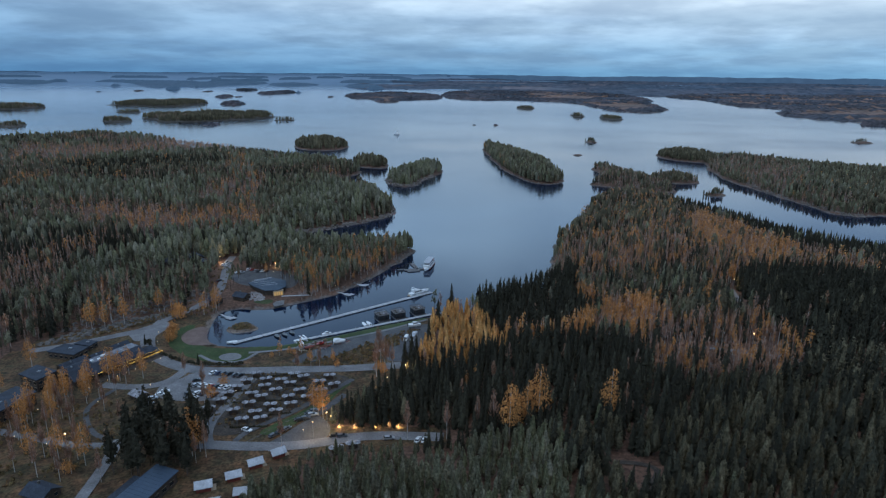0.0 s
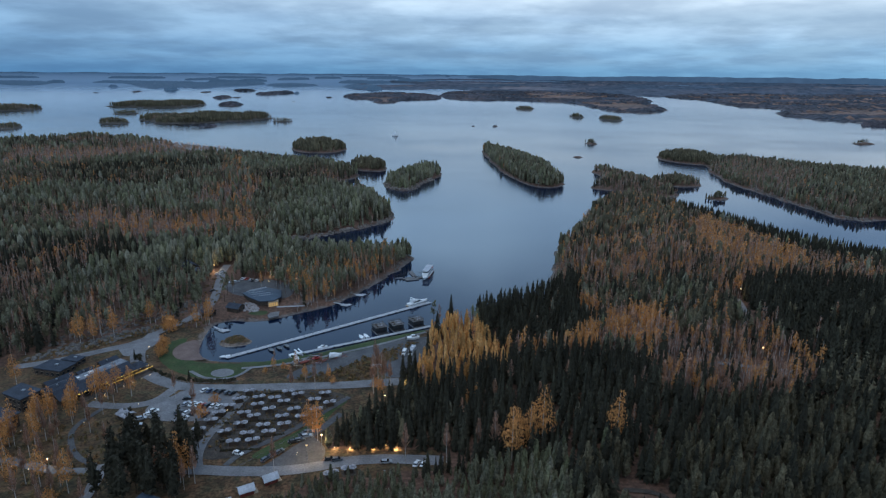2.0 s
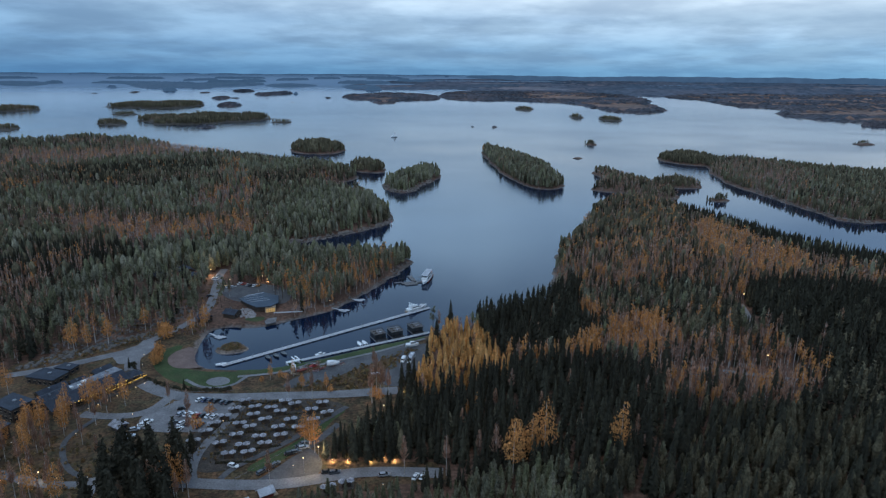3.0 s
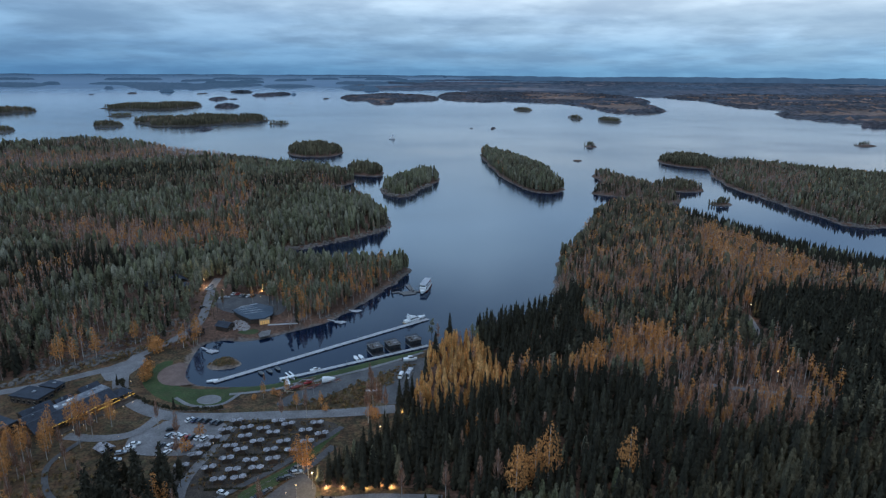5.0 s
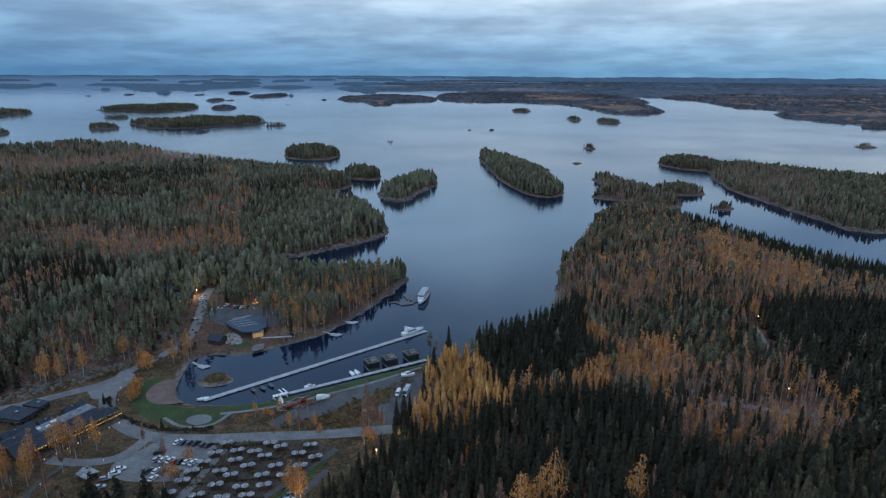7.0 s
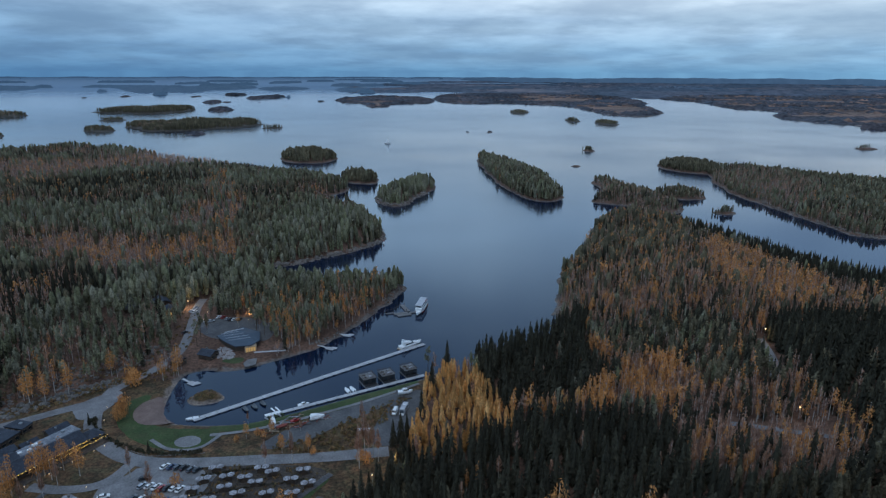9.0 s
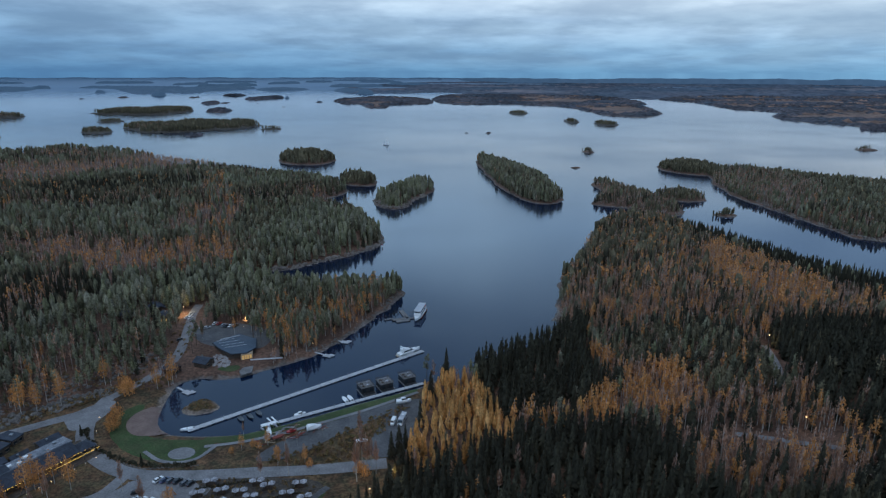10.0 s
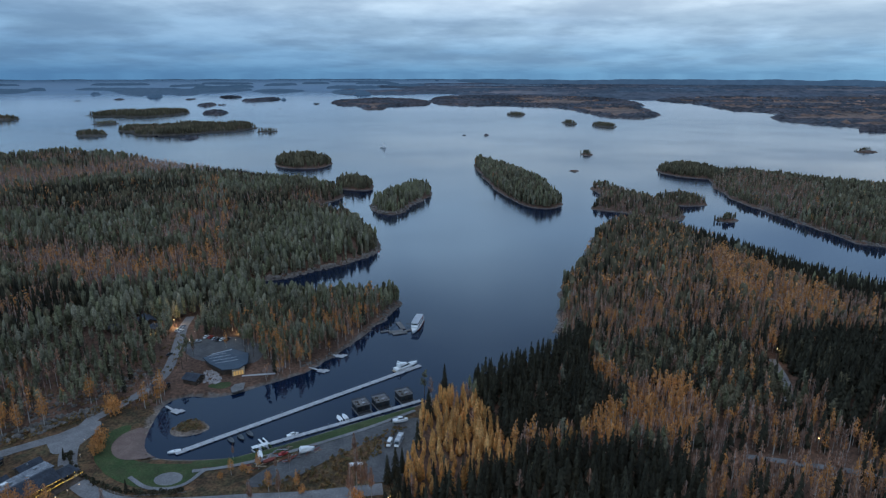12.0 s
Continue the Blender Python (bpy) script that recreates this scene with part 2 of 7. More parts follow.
BUSH = material("autumn_bush", (0.196, 0.110, 0.050), 0.9, grain=0.7, patch=6, spread=0.4, tint=True, second=(0.115, 0.090, 0.035))


# ---- the plan: shores ----
def hash2(ix, iy, seed):
    h = np.sin(ix * 127.1 + iy * 311.7 + seed * 74.7) * 43758.5453
    return h - np.floor(h)


def wavy(x, y, size, seed=0, octaves=3):
    """Smooth noise from -1 to 1 on arrays of places."""
    x, y = np.asarray(x, float) / size, np.asarray(y, float) / size
    total, amp, norm = 0.0, 1.0, 0.0
    for o in range(octaves):
        ix, iy = np.floor(x), np.floor(y)
        fx, fy = x - ix, y - iy
        fx, fy = fx * fx * (3 - 2 * fx), fy * fy * (3 - 2 * fy)
        a, b = hash2(ix, iy, seed + o), hash2(ix + 1, iy, seed + o)
        c, d = hash2(ix, iy + 1, seed + o), hash2(ix + 1, iy + 1, seed + o)
        total = total + amp * (a + (b - a) * fx + (c - a) * fy + (a - b - c + d) * fx * fy)
        norm += amp
        x, y, amp = x * 2.03 + 7.1, y * 2.03 + 3.7, amp * 0.5
    return 2 * total / norm - 1


def step(x, lo, hi):
    t = np.clip((np.asarray(x, float) - lo) / (hi - lo), 0, 1)
    return t * t * (3 - 2 * t)


def rounded(points, times=2):
    """Corners of a closed outline cut off, in metres."""
    p = np.array(points, float) * K
    for _ in range(times):
        q = np.roll(p, -1, 0)
        p = np.stack((p * 0.75 + q * 0.25, p * 0.25 + q * 0.75), 1).reshape(-1, 2)
    return p


def inside_distance(poly, x, y):
    """Distance to an outline, plus inside and minus outside."""
    shape = np.shape(x)
    x, y = np.ravel(x), np.ravel(y)
    best = np.full(x.shape, 1e9)
    odd = np.zeros(x.shape, bool)
    for (ax, ay), (bx, by) in zip(poly, np.roll(poly, -1, 0)):
        ex, ey = bx - ax, by - ay
        t = np.clip(((x - ax) * ex + (y - ay) * ey) / (ex * ex + ey * ey + 1e-9), 0, 1)
        best = np.minimum(best, (x - ax - t * ex) ** 2 + (y - ay - t * ey) ** 2)
        cross = (ay > y) != (by > y)
        odd ^= cross & (x < ex * (y - ay) / (ey if abs(ey) > 1e-9 else 1e-9) + ax)
    return (np.sqrt(best) * np.where(odd, 1, -1)).reshape(shape)


WEST = rounded([(-1500, -400), (-1500, 950), (-1000, 960), (-760, 1010), (-690, 1090), (-640, 1165), (-520, 1130), (-440, 1050), (-390, 1005), (-310, 950), (-255, 900), (-190, 860),
                (-140, 838), (-106, 790), (-104, 760), (-117, 733), (-140, 706), (-122, 690), (-79, 655), (-51, 590), (-44, 545), (-53, 526), (-64, 511), (-85, 491), (-104, 473), (-118, 470), (-124, 455),
                (-108, 444), (-84, 434), (-62, 434), (-40, 436), (-18, 433), (-28, 402), (-36, 386), (-40, 369), (-49, 355), (-57, 340), (-63, 332), (-75, 324), (-86, 315), (-95, 311), (-106, 313), (-114, 309),
                (-113, 290), (-110, 276), (-105, 269), (-98, 266), (-85, 265.5), (-74, 267), (-66, 270.5), (-56, 275.5), (-44, 283), (-32, 290.5), (-16, 299.5), (-6, 305), (3, 314), (9, 311), (16, 322), (28, 335), (44, 344),
                (58, 353), (64, 380), (72, 412), (78, 450), (98, 486), (118, 540), (136, 594), (160, 628), (192, 630), (212, 602), (229, 548), (246, 504), (257, 468), (276, 443),
                (300, 420), (340, 390), (420, 372), (560, 350), (800, 340), (1300, 330), (1300, -400)], 1)
ISLES = {
    "long": [(53, 1056), (60, 930), (64, 870), (74, 785), (91, 718), (108, 700), (131, 712), (137, 745), (132, 850), (110, 960), (78, 1050)],
    "rocky": [(-70, 722), (-62, 690), (-46, 673), (-34, 686), (-30, 716), (-17, 747), (-5, 780), (-8, 808), (-34, 818), (-60, 760)],
    "twin": [(-133, 860), (-115, 818), (-82, 804), (-75, 832), (-84, 862), (-108, 886)],
    "round": [(-254, 1045), (-228, 992), (-174, 986), (-156, 1040), (-175, 1085), (-220, 1105), (-250, 1080)],
    "peninsula": [(157, 698), (172, 687), (194, 679), (200, 652), (216, 642), (234, 650), (246, 682), (247, 704), (236, 730), (234, 748), (226, 775), (212, 812), (196, 836), (186, 828), (184, 806), (190, 786), (176, 745), (162, 714)],
    "spit": [(228, 742), (246, 724), (257, 711), (281, 716), (293, 737), (282, 760), (264, 766), (246, 758)],
    "north_lobe": [(308, 952), (325, 912), (345, 898), (362, 888), (392, 905), (398, 960), (372, 1000), (330, 1004)],
    "east": [(360, 900), (348, 862), (337, 832), (334, 790), (324, 745), (326, 716), (333, 690), (332, 654), (337, 615), (343, 584), (343, 560), (360, 548), (390, 556), (470, 560), (640, 620), (640, 760), (545, 800), (484, 835), (446, 890), (402, 945)],
    "dot_near": [(262, 650), (269, 641), (282, 641), (287, 654), (275, 658)],
    "dot_mid": [(245, 1166), (254, 1136), (270, 1150), (266, 1170)],
    "reef": [(186, 967), (193, 954), (206, 966), (196, 972)],
    "dot_east": [(745, 1196), (745, 1166), (788, 1186), (780, 1215)],
    "rock": [(-103, 699), (-91, 680), (-89, 699), (-96, 706)],
    "pond_isle": [(-104, 283), (-102, 291), (-97, 294), (-91, 291), (-88, 285), (-96, 281)],
}
ISLES = {k: rounded(v, 2) for k, v in ISLES.items()}
VILLAGE = rounded([(-185, 120), (-185, 250), (-178, 272), (-150, 292), (-138, 303), (-120, 302), (-112, 300), (-100, 292), (-60, 288), (-22, 306), (-5, 309), (-6, 300), (-9.5, 262), (-12, 255), (-13.5, 246), (-14, 238),
                   (-19, 229), (-27, 217), (-35, 208), (-39.5, 202), (-39, 199), (-35, 198.6), (-4, 198.2), (2, 198), (3, 189), (-40, 184), (-45, 178), (-50, 166), (-58, 150), (-70, 120)], 1)
LEVEL = 1.8  # the village's ground over the lake


def shore_distance(x, y):
    d = inside_distance(WEST, x, y)
    for p in ISLES.values():
        near = (np.abs(x - p[:, 0].mean()) < np.ptp(p[:, 0]) + 60) & (np.abs(y - p[:, 1].mean()) < np.ptp(p[:, 1]) + 60)
        if near.any():
            d[near] = np.maximum(d[near], inside_distance(p, x[near], y[near]))
    built = step(np.hypot((x + 95) / 90, (y - 330) / 80), 0.7, 1.2)
    return d + (wavy(x, y, 9, 5) * 2.6 + wavy(x, y, 34, 6) * 3.0) * built


def ground_height(x, y, d=None):
    x, y = np.atleast_1d(np.asarray(x, float)), np.atleast_1d(np.asarray(y, float))
    if d is None:
        d = shore_distance(x, y)
    level = step(-inside_distance(VILLAGE, x, y), 0, 60)
    low = np.where(d > 0, np.minimum(LEVEL, d * np.where(y > 520, 1.0, 0.6)), np.maximum(-4, d * 0.35))
    hills = (6 + 7 * wavy(x, y, 190, 2)) * step(d, 8, 90) * level
    knoll = 9 * np.exp(-(((x + 95) / 60) ** 2 + ((y - 620) / 70) ** 2)) * step(d, 2, 40)
    rise = np.clip((d - 4) * 0.17, 0, 7) * step(y, 620, 760)
    return low + np.maximum(np.maximum(hills, 0), rise) + knoll


def mesh_from(name, verts, faces, mats, index=None, tint=None, smooth=False):
    me = bpy.data.meshes.new(name)
    verts, faces = np.asarray(verts, np.float32), np.asarray(faces, np.int32)
    k = faces.shape[1]
    me.vertices.add(len(verts)); me.vertices.foreach_set("co", verts.ravel())
    me.loops.add(faces.size); me.loops.foreach_set("vertex_index", faces.ravel())
    me.polygons.add(len(faces))
    me.polygons.foreach_set("loop_start", np.arange(0, faces.size, k, dtype=np.int32))
    if index is not None:
        me.polygons.foreach_set("material_index", np.asarray(index, np.int32))
    for m in mats:
        me.materials.append(m)
    if tint is not None:
        me.attributes.new("tint", "FLOAT", "POINT").data.foreach_set("value", np.asarray(tint, np.float32))
    me.polygons.foreach_set("use_smooth", np.full(len(faces), smooth))
    me.update(calc_edges=True)
    return me


def grid_faces(nx, ny):
    a = (np.arange(ny - 1)[:, None] * nx + np.arange(nx - 1)[None, :]).ravel()
    return np.stack((a, a + 1, a + nx + 1, a + nx), 1)


# the far country: beyond REACH distances shrink and rise towards the eye's level, as the curve of the earth and the far clip allow
REACH, LIMIT, MID, EYE_Z = 2400.0, 4700.0, (0.0, 45.0), 150.0


def far_place(x, y, z):
    dx, dy = x - MID[0], y - MID[1]
    r = np.hypot(dx, dy) + 1e-6
    over = np.maximum(r - REACH, 0)
    r2 = np.where(r > REACH, REACH + (LIMIT - REACH) * (1 - np.exp(-over / (LIMIT - REACH))), r)
    s = r2 / r
    drop = over ** 2 / (2 * 7.6e6)
    return MID[0] + dx * s, MID[1] + dy * s, EYE_Z * (1 - s) + (z - drop) * s


def axis(lo, hi, fine_lo, fine_hi, fine, coarse):
    a = np.arange(fine_lo, fine_hi + 0.1, fine)
    left, right = [fine_lo], [fine_hi]
    s = fine
    while left[-1] > lo: s = min(s * 1.12, coarse); left.append(left[-1] - s)
    s = fine
    while right[-1] < hi: s = min(s * 1.12, coarse); right.append(right[-1] + s)
    return np.concatenate((left[:0:-1], a, right[1:]))


def build_ground():
    xs, ys = axis(-1500, 1300, -330, 520, 4.5, 24), axis(-500, 1500, 150, 1260, 4.5, 14)
    x, y = np.meshgrid(xs, ys)
    z = ground_height(x.ravel(), y.ravel())
    me = mesh_from("ground", np.stack((x.ravel(), y.ravel(), z), 1), grid_faces(len(xs), len(ys)), [GROUND, ROUGH], smooth=True)
    f = grid_faces(len(xs), len(ys))
    inside = inside_distance(VILLAGE, x.ravel()[f].mean(1), y.ravel()[f].mean(1)) > 0
    me.polygons.foreach_set("material_index", inside.astype(np.int32))
    tagged(new("ground", me), "forest floor with moss, needles and rocky lake shores", "ground", kind="structure")


def build_water():
    rings = np.concatenate((np.linspace(0, 2400, 40), 2400 * np.geomspace(1.03, 18, 70)))
    ang = np.linspace(0, 2 * np.pi, 145)[:-1]
    r, a = np.meshgrid(rings, ang, indexing="ij")
    x, y, z = far_place(MID[0] + (r * np.cos(a)).ravel(), MID[1] + (r * np.sin(a)).ravel(), np.zeros(r.size))
    n = len(ang)
    i = (np.arange(len(rings) - 1)[:, None] * n + np.arange(n)[None, :]).ravel()
    j = (np.arange(len(rings) - 1)[:, None] * n + (np.arange(n)[None, :] + 1) % n).ravel()
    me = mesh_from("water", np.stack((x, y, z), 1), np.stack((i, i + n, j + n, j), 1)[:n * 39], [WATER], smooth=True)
    tagged(new("water", me), "calm grey-blue lake water under an overcast sky", "water", kind="structure")
    far = np.stack((i, i + n, j + n, j), 1)[n * 39:]
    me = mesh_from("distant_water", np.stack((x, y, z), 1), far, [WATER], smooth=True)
    tagged(new("distant_water", me), "far lake water with painted sheen and haze", "water", kind="structure")


def skerry(key):
    """A low rock of the lake with a little soil on it."""
    p = ISLES[key]
    xs, ys = np.arange(p[:, 0].min() - 8, p[:, 0].max() + 8, 2.2), np.arange(p[:, 1].min() - 8, p[:, 1].max() + 8, 2.2)
    x, y = np.meshgrid(xs, ys)
    d = inside_distance(p, x, y) + wavy(x, y, 7, 41) * 1.6
    z = np.clip(d * 0.45, -1.5, 2.2) + 0.3 * wavy(x, y, 4, 42)
    tagged(new("skerry", mesh_from("skerry", np.stack((x.ravel(), y.ravel(), z.ravel()), 1), grid_faces(len(xs), len(ys)), [GROUND])), "low rocky islet with sparse trees", "islet", kind="structure")


build_ground()
build_water()
for key in ("dot_near", "dot_mid", "dot_east", "reef", "rock"):
    skerry(key)


# ---- the far islands and shores, as woods too distant for single trees ----
def woods(name, outline, label, cell, tall=14.0, fields=0.0, seed=0, rough=2.0, mats=None, span=210.0, lakes=()):
    p = rounded(outline, 2)
    xs = np.arange(p[:, 0].min() - cell, p[:, 0].max() + cell, cell)
    ys = np.arange(p[:, 1].min() - cell, p[:, 1].max() + cell * 1.5, cell * 1.5)
    x, y = np.meshgrid(xs, ys)
    x = x + (hash2(x, y, 1) - 0.5) * cell * 0.5
    d = inside_distance(p, x, y) + wavy(x, y, 60, seed) * min(30.0, 0.09 * np.ptp(p[:, 0]), 0.2 * np.ptp(p[:, 1]))
    for cx, cy, rx, ry in lakes:
        d = np.minimum(d, (np.hypot((x / K - cx) / rx, (y / K - cy) / ry) - 1 + 0.25 * wavy(x, y, 300, seed + 7)) * min(rx, ry))
    top = tall * (0.62 + 0.24 * wavy(x, y, 170, seed + 1) + 0.30 * wavy(x, y, max(24.0, cell * 2.5), seed + 4)) * (0.6 + 0.4 * step(d, 0, cell * 6)) + (hash2(x, y, 3) - 0.5) * 2 * rough
    top = top + np.where(hash2(x, y, 8) > 0.8, 2.5, 0)
    wood = np.ones_like(x)
    if fields:
        wood = step(wavy(x * 0.6, y, span, seed + 2), fields - 1.12, fields - 1.0)
        wood = np.where(d < cell * 4, 1, wood)
    z = np.where(d > 0, 0.8 + (top - 0.8) * step(d, 0, cell * 1.6) * wood, -2)
    f = grid_faces(x.shape[1], x.shape[0])
    dd, ww = d.ravel()[f], wood.ravel()[f]
    keep = dd.max(1) > 0
    X, Y, Z = far_place(x.ravel(), y.ravel(), z.ravel())
    used, back = np.unique(f[keep], return_inverse=True)
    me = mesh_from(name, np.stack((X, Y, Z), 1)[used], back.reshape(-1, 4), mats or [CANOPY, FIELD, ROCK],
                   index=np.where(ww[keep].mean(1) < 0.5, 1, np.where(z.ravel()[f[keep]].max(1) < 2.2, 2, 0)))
    return tagged(new(name, me), label, "distant land", kind="structure")


DARK_ISLE = "low forested island far out on the lake"
WOODED_ISLES = [
    [(-832, 1552), (-800, 1500), (-770, 1484), (-746, 1490), (-744, 1540), (-790, 1572)],
    [(-782, 1616), (-724, 1562), (-637, 1502), (-574, 1510), (-513, 1600), (-445, 1680), (-470, 1740), (-540, 1770), (-640, 1750), (-740, 1680)],
    [(-440, 1600), (-407, 1586), (-376, 1612), (-400, 1636)],
    [(-946, 1822), (-922, 1812), (-874, 1830), (-890, 1880), (-930, 1870)],
    [(-1400, 1960), (-1284, 1893), (-1270, 1985), (-1258, 2025), (-1300, 2075), (-1440, 2060)],
    [(-960, 1340), (-895, 1314), (-890, 1358), (-930, 1420), (-980, 1420)],
    [(235, 2274), (250, 2195), (272, 2170), (310, 2285), (290, 2330), (250, 2330)],
    [(350, 1901), (362, 1824), (380, 1830), (400, 1883), (380, 1920)],
    [(415, 1800), (432, 1722), (460, 1726), (478, 1756), (470, 1830), (440, 1865)],
    [(-1170, 2230), (-1092, 2155), (-1031, 2170), (-932, 2118), (-872, 2200), (-880, 2420), (-960, 2480), (-1080, 2380)],
]
FAR_ISLES = [
    [(-560, 1436), (-530, 1420), (-505, 1454), (-530, 1462)],
    [(-1072, 2990), (-1030, 2880), (-985, 2860), (-985, 3000), (-1030, 3080)],
    [(-989, 2992), (-960, 2930), (-944, 3003), (-965, 3040)],
    [(-832, 2336), (-789, 2295), (-739, 2268), (-738, 2400), (-790, 2440)],
    [(-1770, 3720), (-1764, 3600), (-1720, 3640), (-1740, 3740)],
    [(-1385, 3640), (-1350, 3600), (-1340, 3740), (-1375, 3760)],
    [(-1325, 4000), (-1250, 3900), (-1165, 3920), (-1180, 4080), (-1290, 4100)],
    [(-1022, 3460), (-951, 3380), (-880, 3500), (-855, 3700), (-930, 3760), (-1010, 3640)],
    [(-824, 2970), (-812, 2950), (-804, 2974), (-815, 2990)],
    [(-637, 2661), (-627, 2645), (-617, 2664), (-627, 2680)],
    [(-584, 3102), (-562, 3070), (-540, 3112), (-560, 3140)],
    [(-1886, 3461), (-1866, 3430), (-1846, 3471), (-1866, 3490)],
    [(54, 1512), (62, 1505), (68, 1513), (60, 1518)],
    [(102, 1503), (112, 1498), (121, 1518), (112, 1520)],
    [(1040, 1660), (1060, 1625), (1100, 1600), (1110, 1615), (1075, 1650)],
]
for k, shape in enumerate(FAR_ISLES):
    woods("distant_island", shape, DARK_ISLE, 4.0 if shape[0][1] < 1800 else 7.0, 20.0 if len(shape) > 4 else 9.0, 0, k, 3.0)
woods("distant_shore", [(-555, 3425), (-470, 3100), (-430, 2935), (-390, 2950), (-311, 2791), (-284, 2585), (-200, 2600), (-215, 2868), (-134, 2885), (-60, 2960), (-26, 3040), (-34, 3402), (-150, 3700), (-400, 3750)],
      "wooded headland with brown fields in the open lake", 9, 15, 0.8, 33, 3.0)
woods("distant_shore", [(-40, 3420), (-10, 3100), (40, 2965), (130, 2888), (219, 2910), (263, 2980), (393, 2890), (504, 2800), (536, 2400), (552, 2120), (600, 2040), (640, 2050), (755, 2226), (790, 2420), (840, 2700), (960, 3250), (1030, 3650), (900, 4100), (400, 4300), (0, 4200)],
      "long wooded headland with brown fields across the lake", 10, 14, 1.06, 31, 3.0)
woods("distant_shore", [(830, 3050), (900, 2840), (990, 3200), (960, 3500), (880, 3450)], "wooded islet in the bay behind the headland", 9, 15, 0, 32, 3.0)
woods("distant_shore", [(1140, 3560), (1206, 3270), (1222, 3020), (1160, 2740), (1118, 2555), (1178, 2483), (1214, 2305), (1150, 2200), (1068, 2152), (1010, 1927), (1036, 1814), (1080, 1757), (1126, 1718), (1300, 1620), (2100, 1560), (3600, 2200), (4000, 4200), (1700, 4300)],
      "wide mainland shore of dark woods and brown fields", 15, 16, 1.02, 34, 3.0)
# the inland plain behind, with lakes between its woods
woods("distant_shore", [(-100, 4400), (400, 4200), (900, 4000), (1080, 3640), (1140, 3480), (1700, 4100), (3900, 4100), (7500, 5200), (12000, 10000), (4000, 13500), (-150, 12500), (-900, 8200), (-900, 5600), (-700, 4700), (-603, 4541), (-420, 4700)],
      "low inland plain of woods, brown fields and narrow lakes", 46, 20, 1.0, 35, 4.0, [HAZED_WOODS, HAZED_FIELD, HAZED_WOODS], 520.0, ((-20, 4480, 170, 300), (665, 4130, 120, 150), (2430, 7000, 330, 300), (600, 9400, 1100, 700), (-560, 6500, 260, 480), (2100, 5200, 300, 120)))
# low islands out to the horizon: centre and half sizes
OUTER = [(-2294, 6792, 178, 286), (-2197, 7396, 120, 401), (-897, 7006, 274, 348), (-1010, 11316, 354, 538), (-506, 4554, 60, 120), (-3114, 8323, 72, 533), (-2170, 9182, 157, 669), (-2071, 11234, 223, 532), (-413, 8185, 262, 510),
         (-3395, 10819, 398, 490), (-4470, 9518, 391, 379), (-5826, 8811, 194, 328), (-1658, 14447, 657, 869), (-2366, 4616, 30, 60), (-1712, 4040, 45, 70), (-3500, 5830, 60, 120), (-830, 3613, 12, 30)]
for k, ring in enumerate(([(-3359, 6150), (-3235, 6000), (-2965, 5950), (-2600, 5400), (-2211, 4691), (-1952, 4290), (-1930, 4700), (-1840, 4660), (-1724, 4385), (-1690, 4800), (-1900, 5600), (-2600, 6500), (-3300, 6500)],
                          [(-4200, 5300), (-3635, 5270), (-3300, 4900), (-3152, 4810), (-3060, 4850), (-3300, 5400), (-3600, 5920), (-4300, 6200)],
                          [(-2345, 6092), (-2100, 5600), (-1924, 5240), (-1667, 5150), (-1630, 5700), (-1690, 6170), (-2000, 6600)],
                          [(-1585, 5669), (-1440, 5300), (-1341, 5095), (-1140, 5190), (-1090, 5700), (-1400, 6000)],
                          [(-900, 5560), (-760, 4900), (-600, 4520), (-500, 4850), (-560, 5600)])):
    woods("distant_island", ring, "far wooded island, blue with painted haze", 18, 26, 0, 140 + 3 * k, 4, [HAZE_BACKDROP, HAZE_BACKDROP, HAZE_BACKDROP])
for k, (cx, cy, w, dpt) in enumerate(OUTER):
    ring = [(cx + w * math.cos(a) * (1 + 0.2 * math.sin(3 * a + k)), cy + dpt * math.sin(a) * (1 + 0.25 * math.cos(2 * a + k))) for a in (i * math.pi / 6 for i in range(12))]
    woods("distant_island", ring, "far wooded island, blue with painted haze", max(10, w / 26), 42, 0, 50 + k, 3, [HAZE_BACKDROP, HAZE_BACKDROP, HAZE_BACKDROP])

def build_horizon():
    """The last wooded ridge of the mainland."""
    ang = np.linspace(radians(-75), radians(75), 900)
    rows = []
    near = 25000 - 13000 * step(ang, -0.05, 0.12)
    for r, h in ((near, 0), (near + 300, 0.3), (near + 4000, 1.0), (near + 9000, 1.0)):
        top = (26 + 16 * wavy(ang * 40, ang * 0, 1, 9, 4) + 10 * step(ang, -0.1, 0.5)) * 2.2 * h - 4
        rows.append(np.stack(far_place(r * np.sin(ang), r * np.cos(ang), top), 1))
    v = np.concatenate(rows)
    tagged(new("distant_horizon", mesh_from("distant_horizon", v, grid_faces(900, 4), [HAZE_BACKDROP])), "flat wooded horizon, blue with painted haze", "distant land", kind="structure")


build_horizon()


# ---- trees ----
def trunk(h, r, sides, top=0.9):
    a = np.arange(sides) * 2 * np.pi / sides
    v = [(r * np.cos(t), r * np.sin(t), -0.5) for t in a] + [(0.25 * r * np.cos(t), 0.25 * r * np.sin(t), h * top) for t in a]
    f = []
    for i in range(sides):
        j = (i + 1) % sides
        f += [(i, j, sides + j), (i, sides + j, sides + i)]
    return np.array(v), np.array(f)


def joined(pieces):
    vs, fs, ms, n = [], [], [], 0
    for v, f, m in pieces:
        vs.append(v); fs.append(np.asarray(f) + n); ms.append(np.full(len(f), m)); n += len(v)
    return np.concatenate(vs), np.concatenate(fs), np.concatenate(ms)


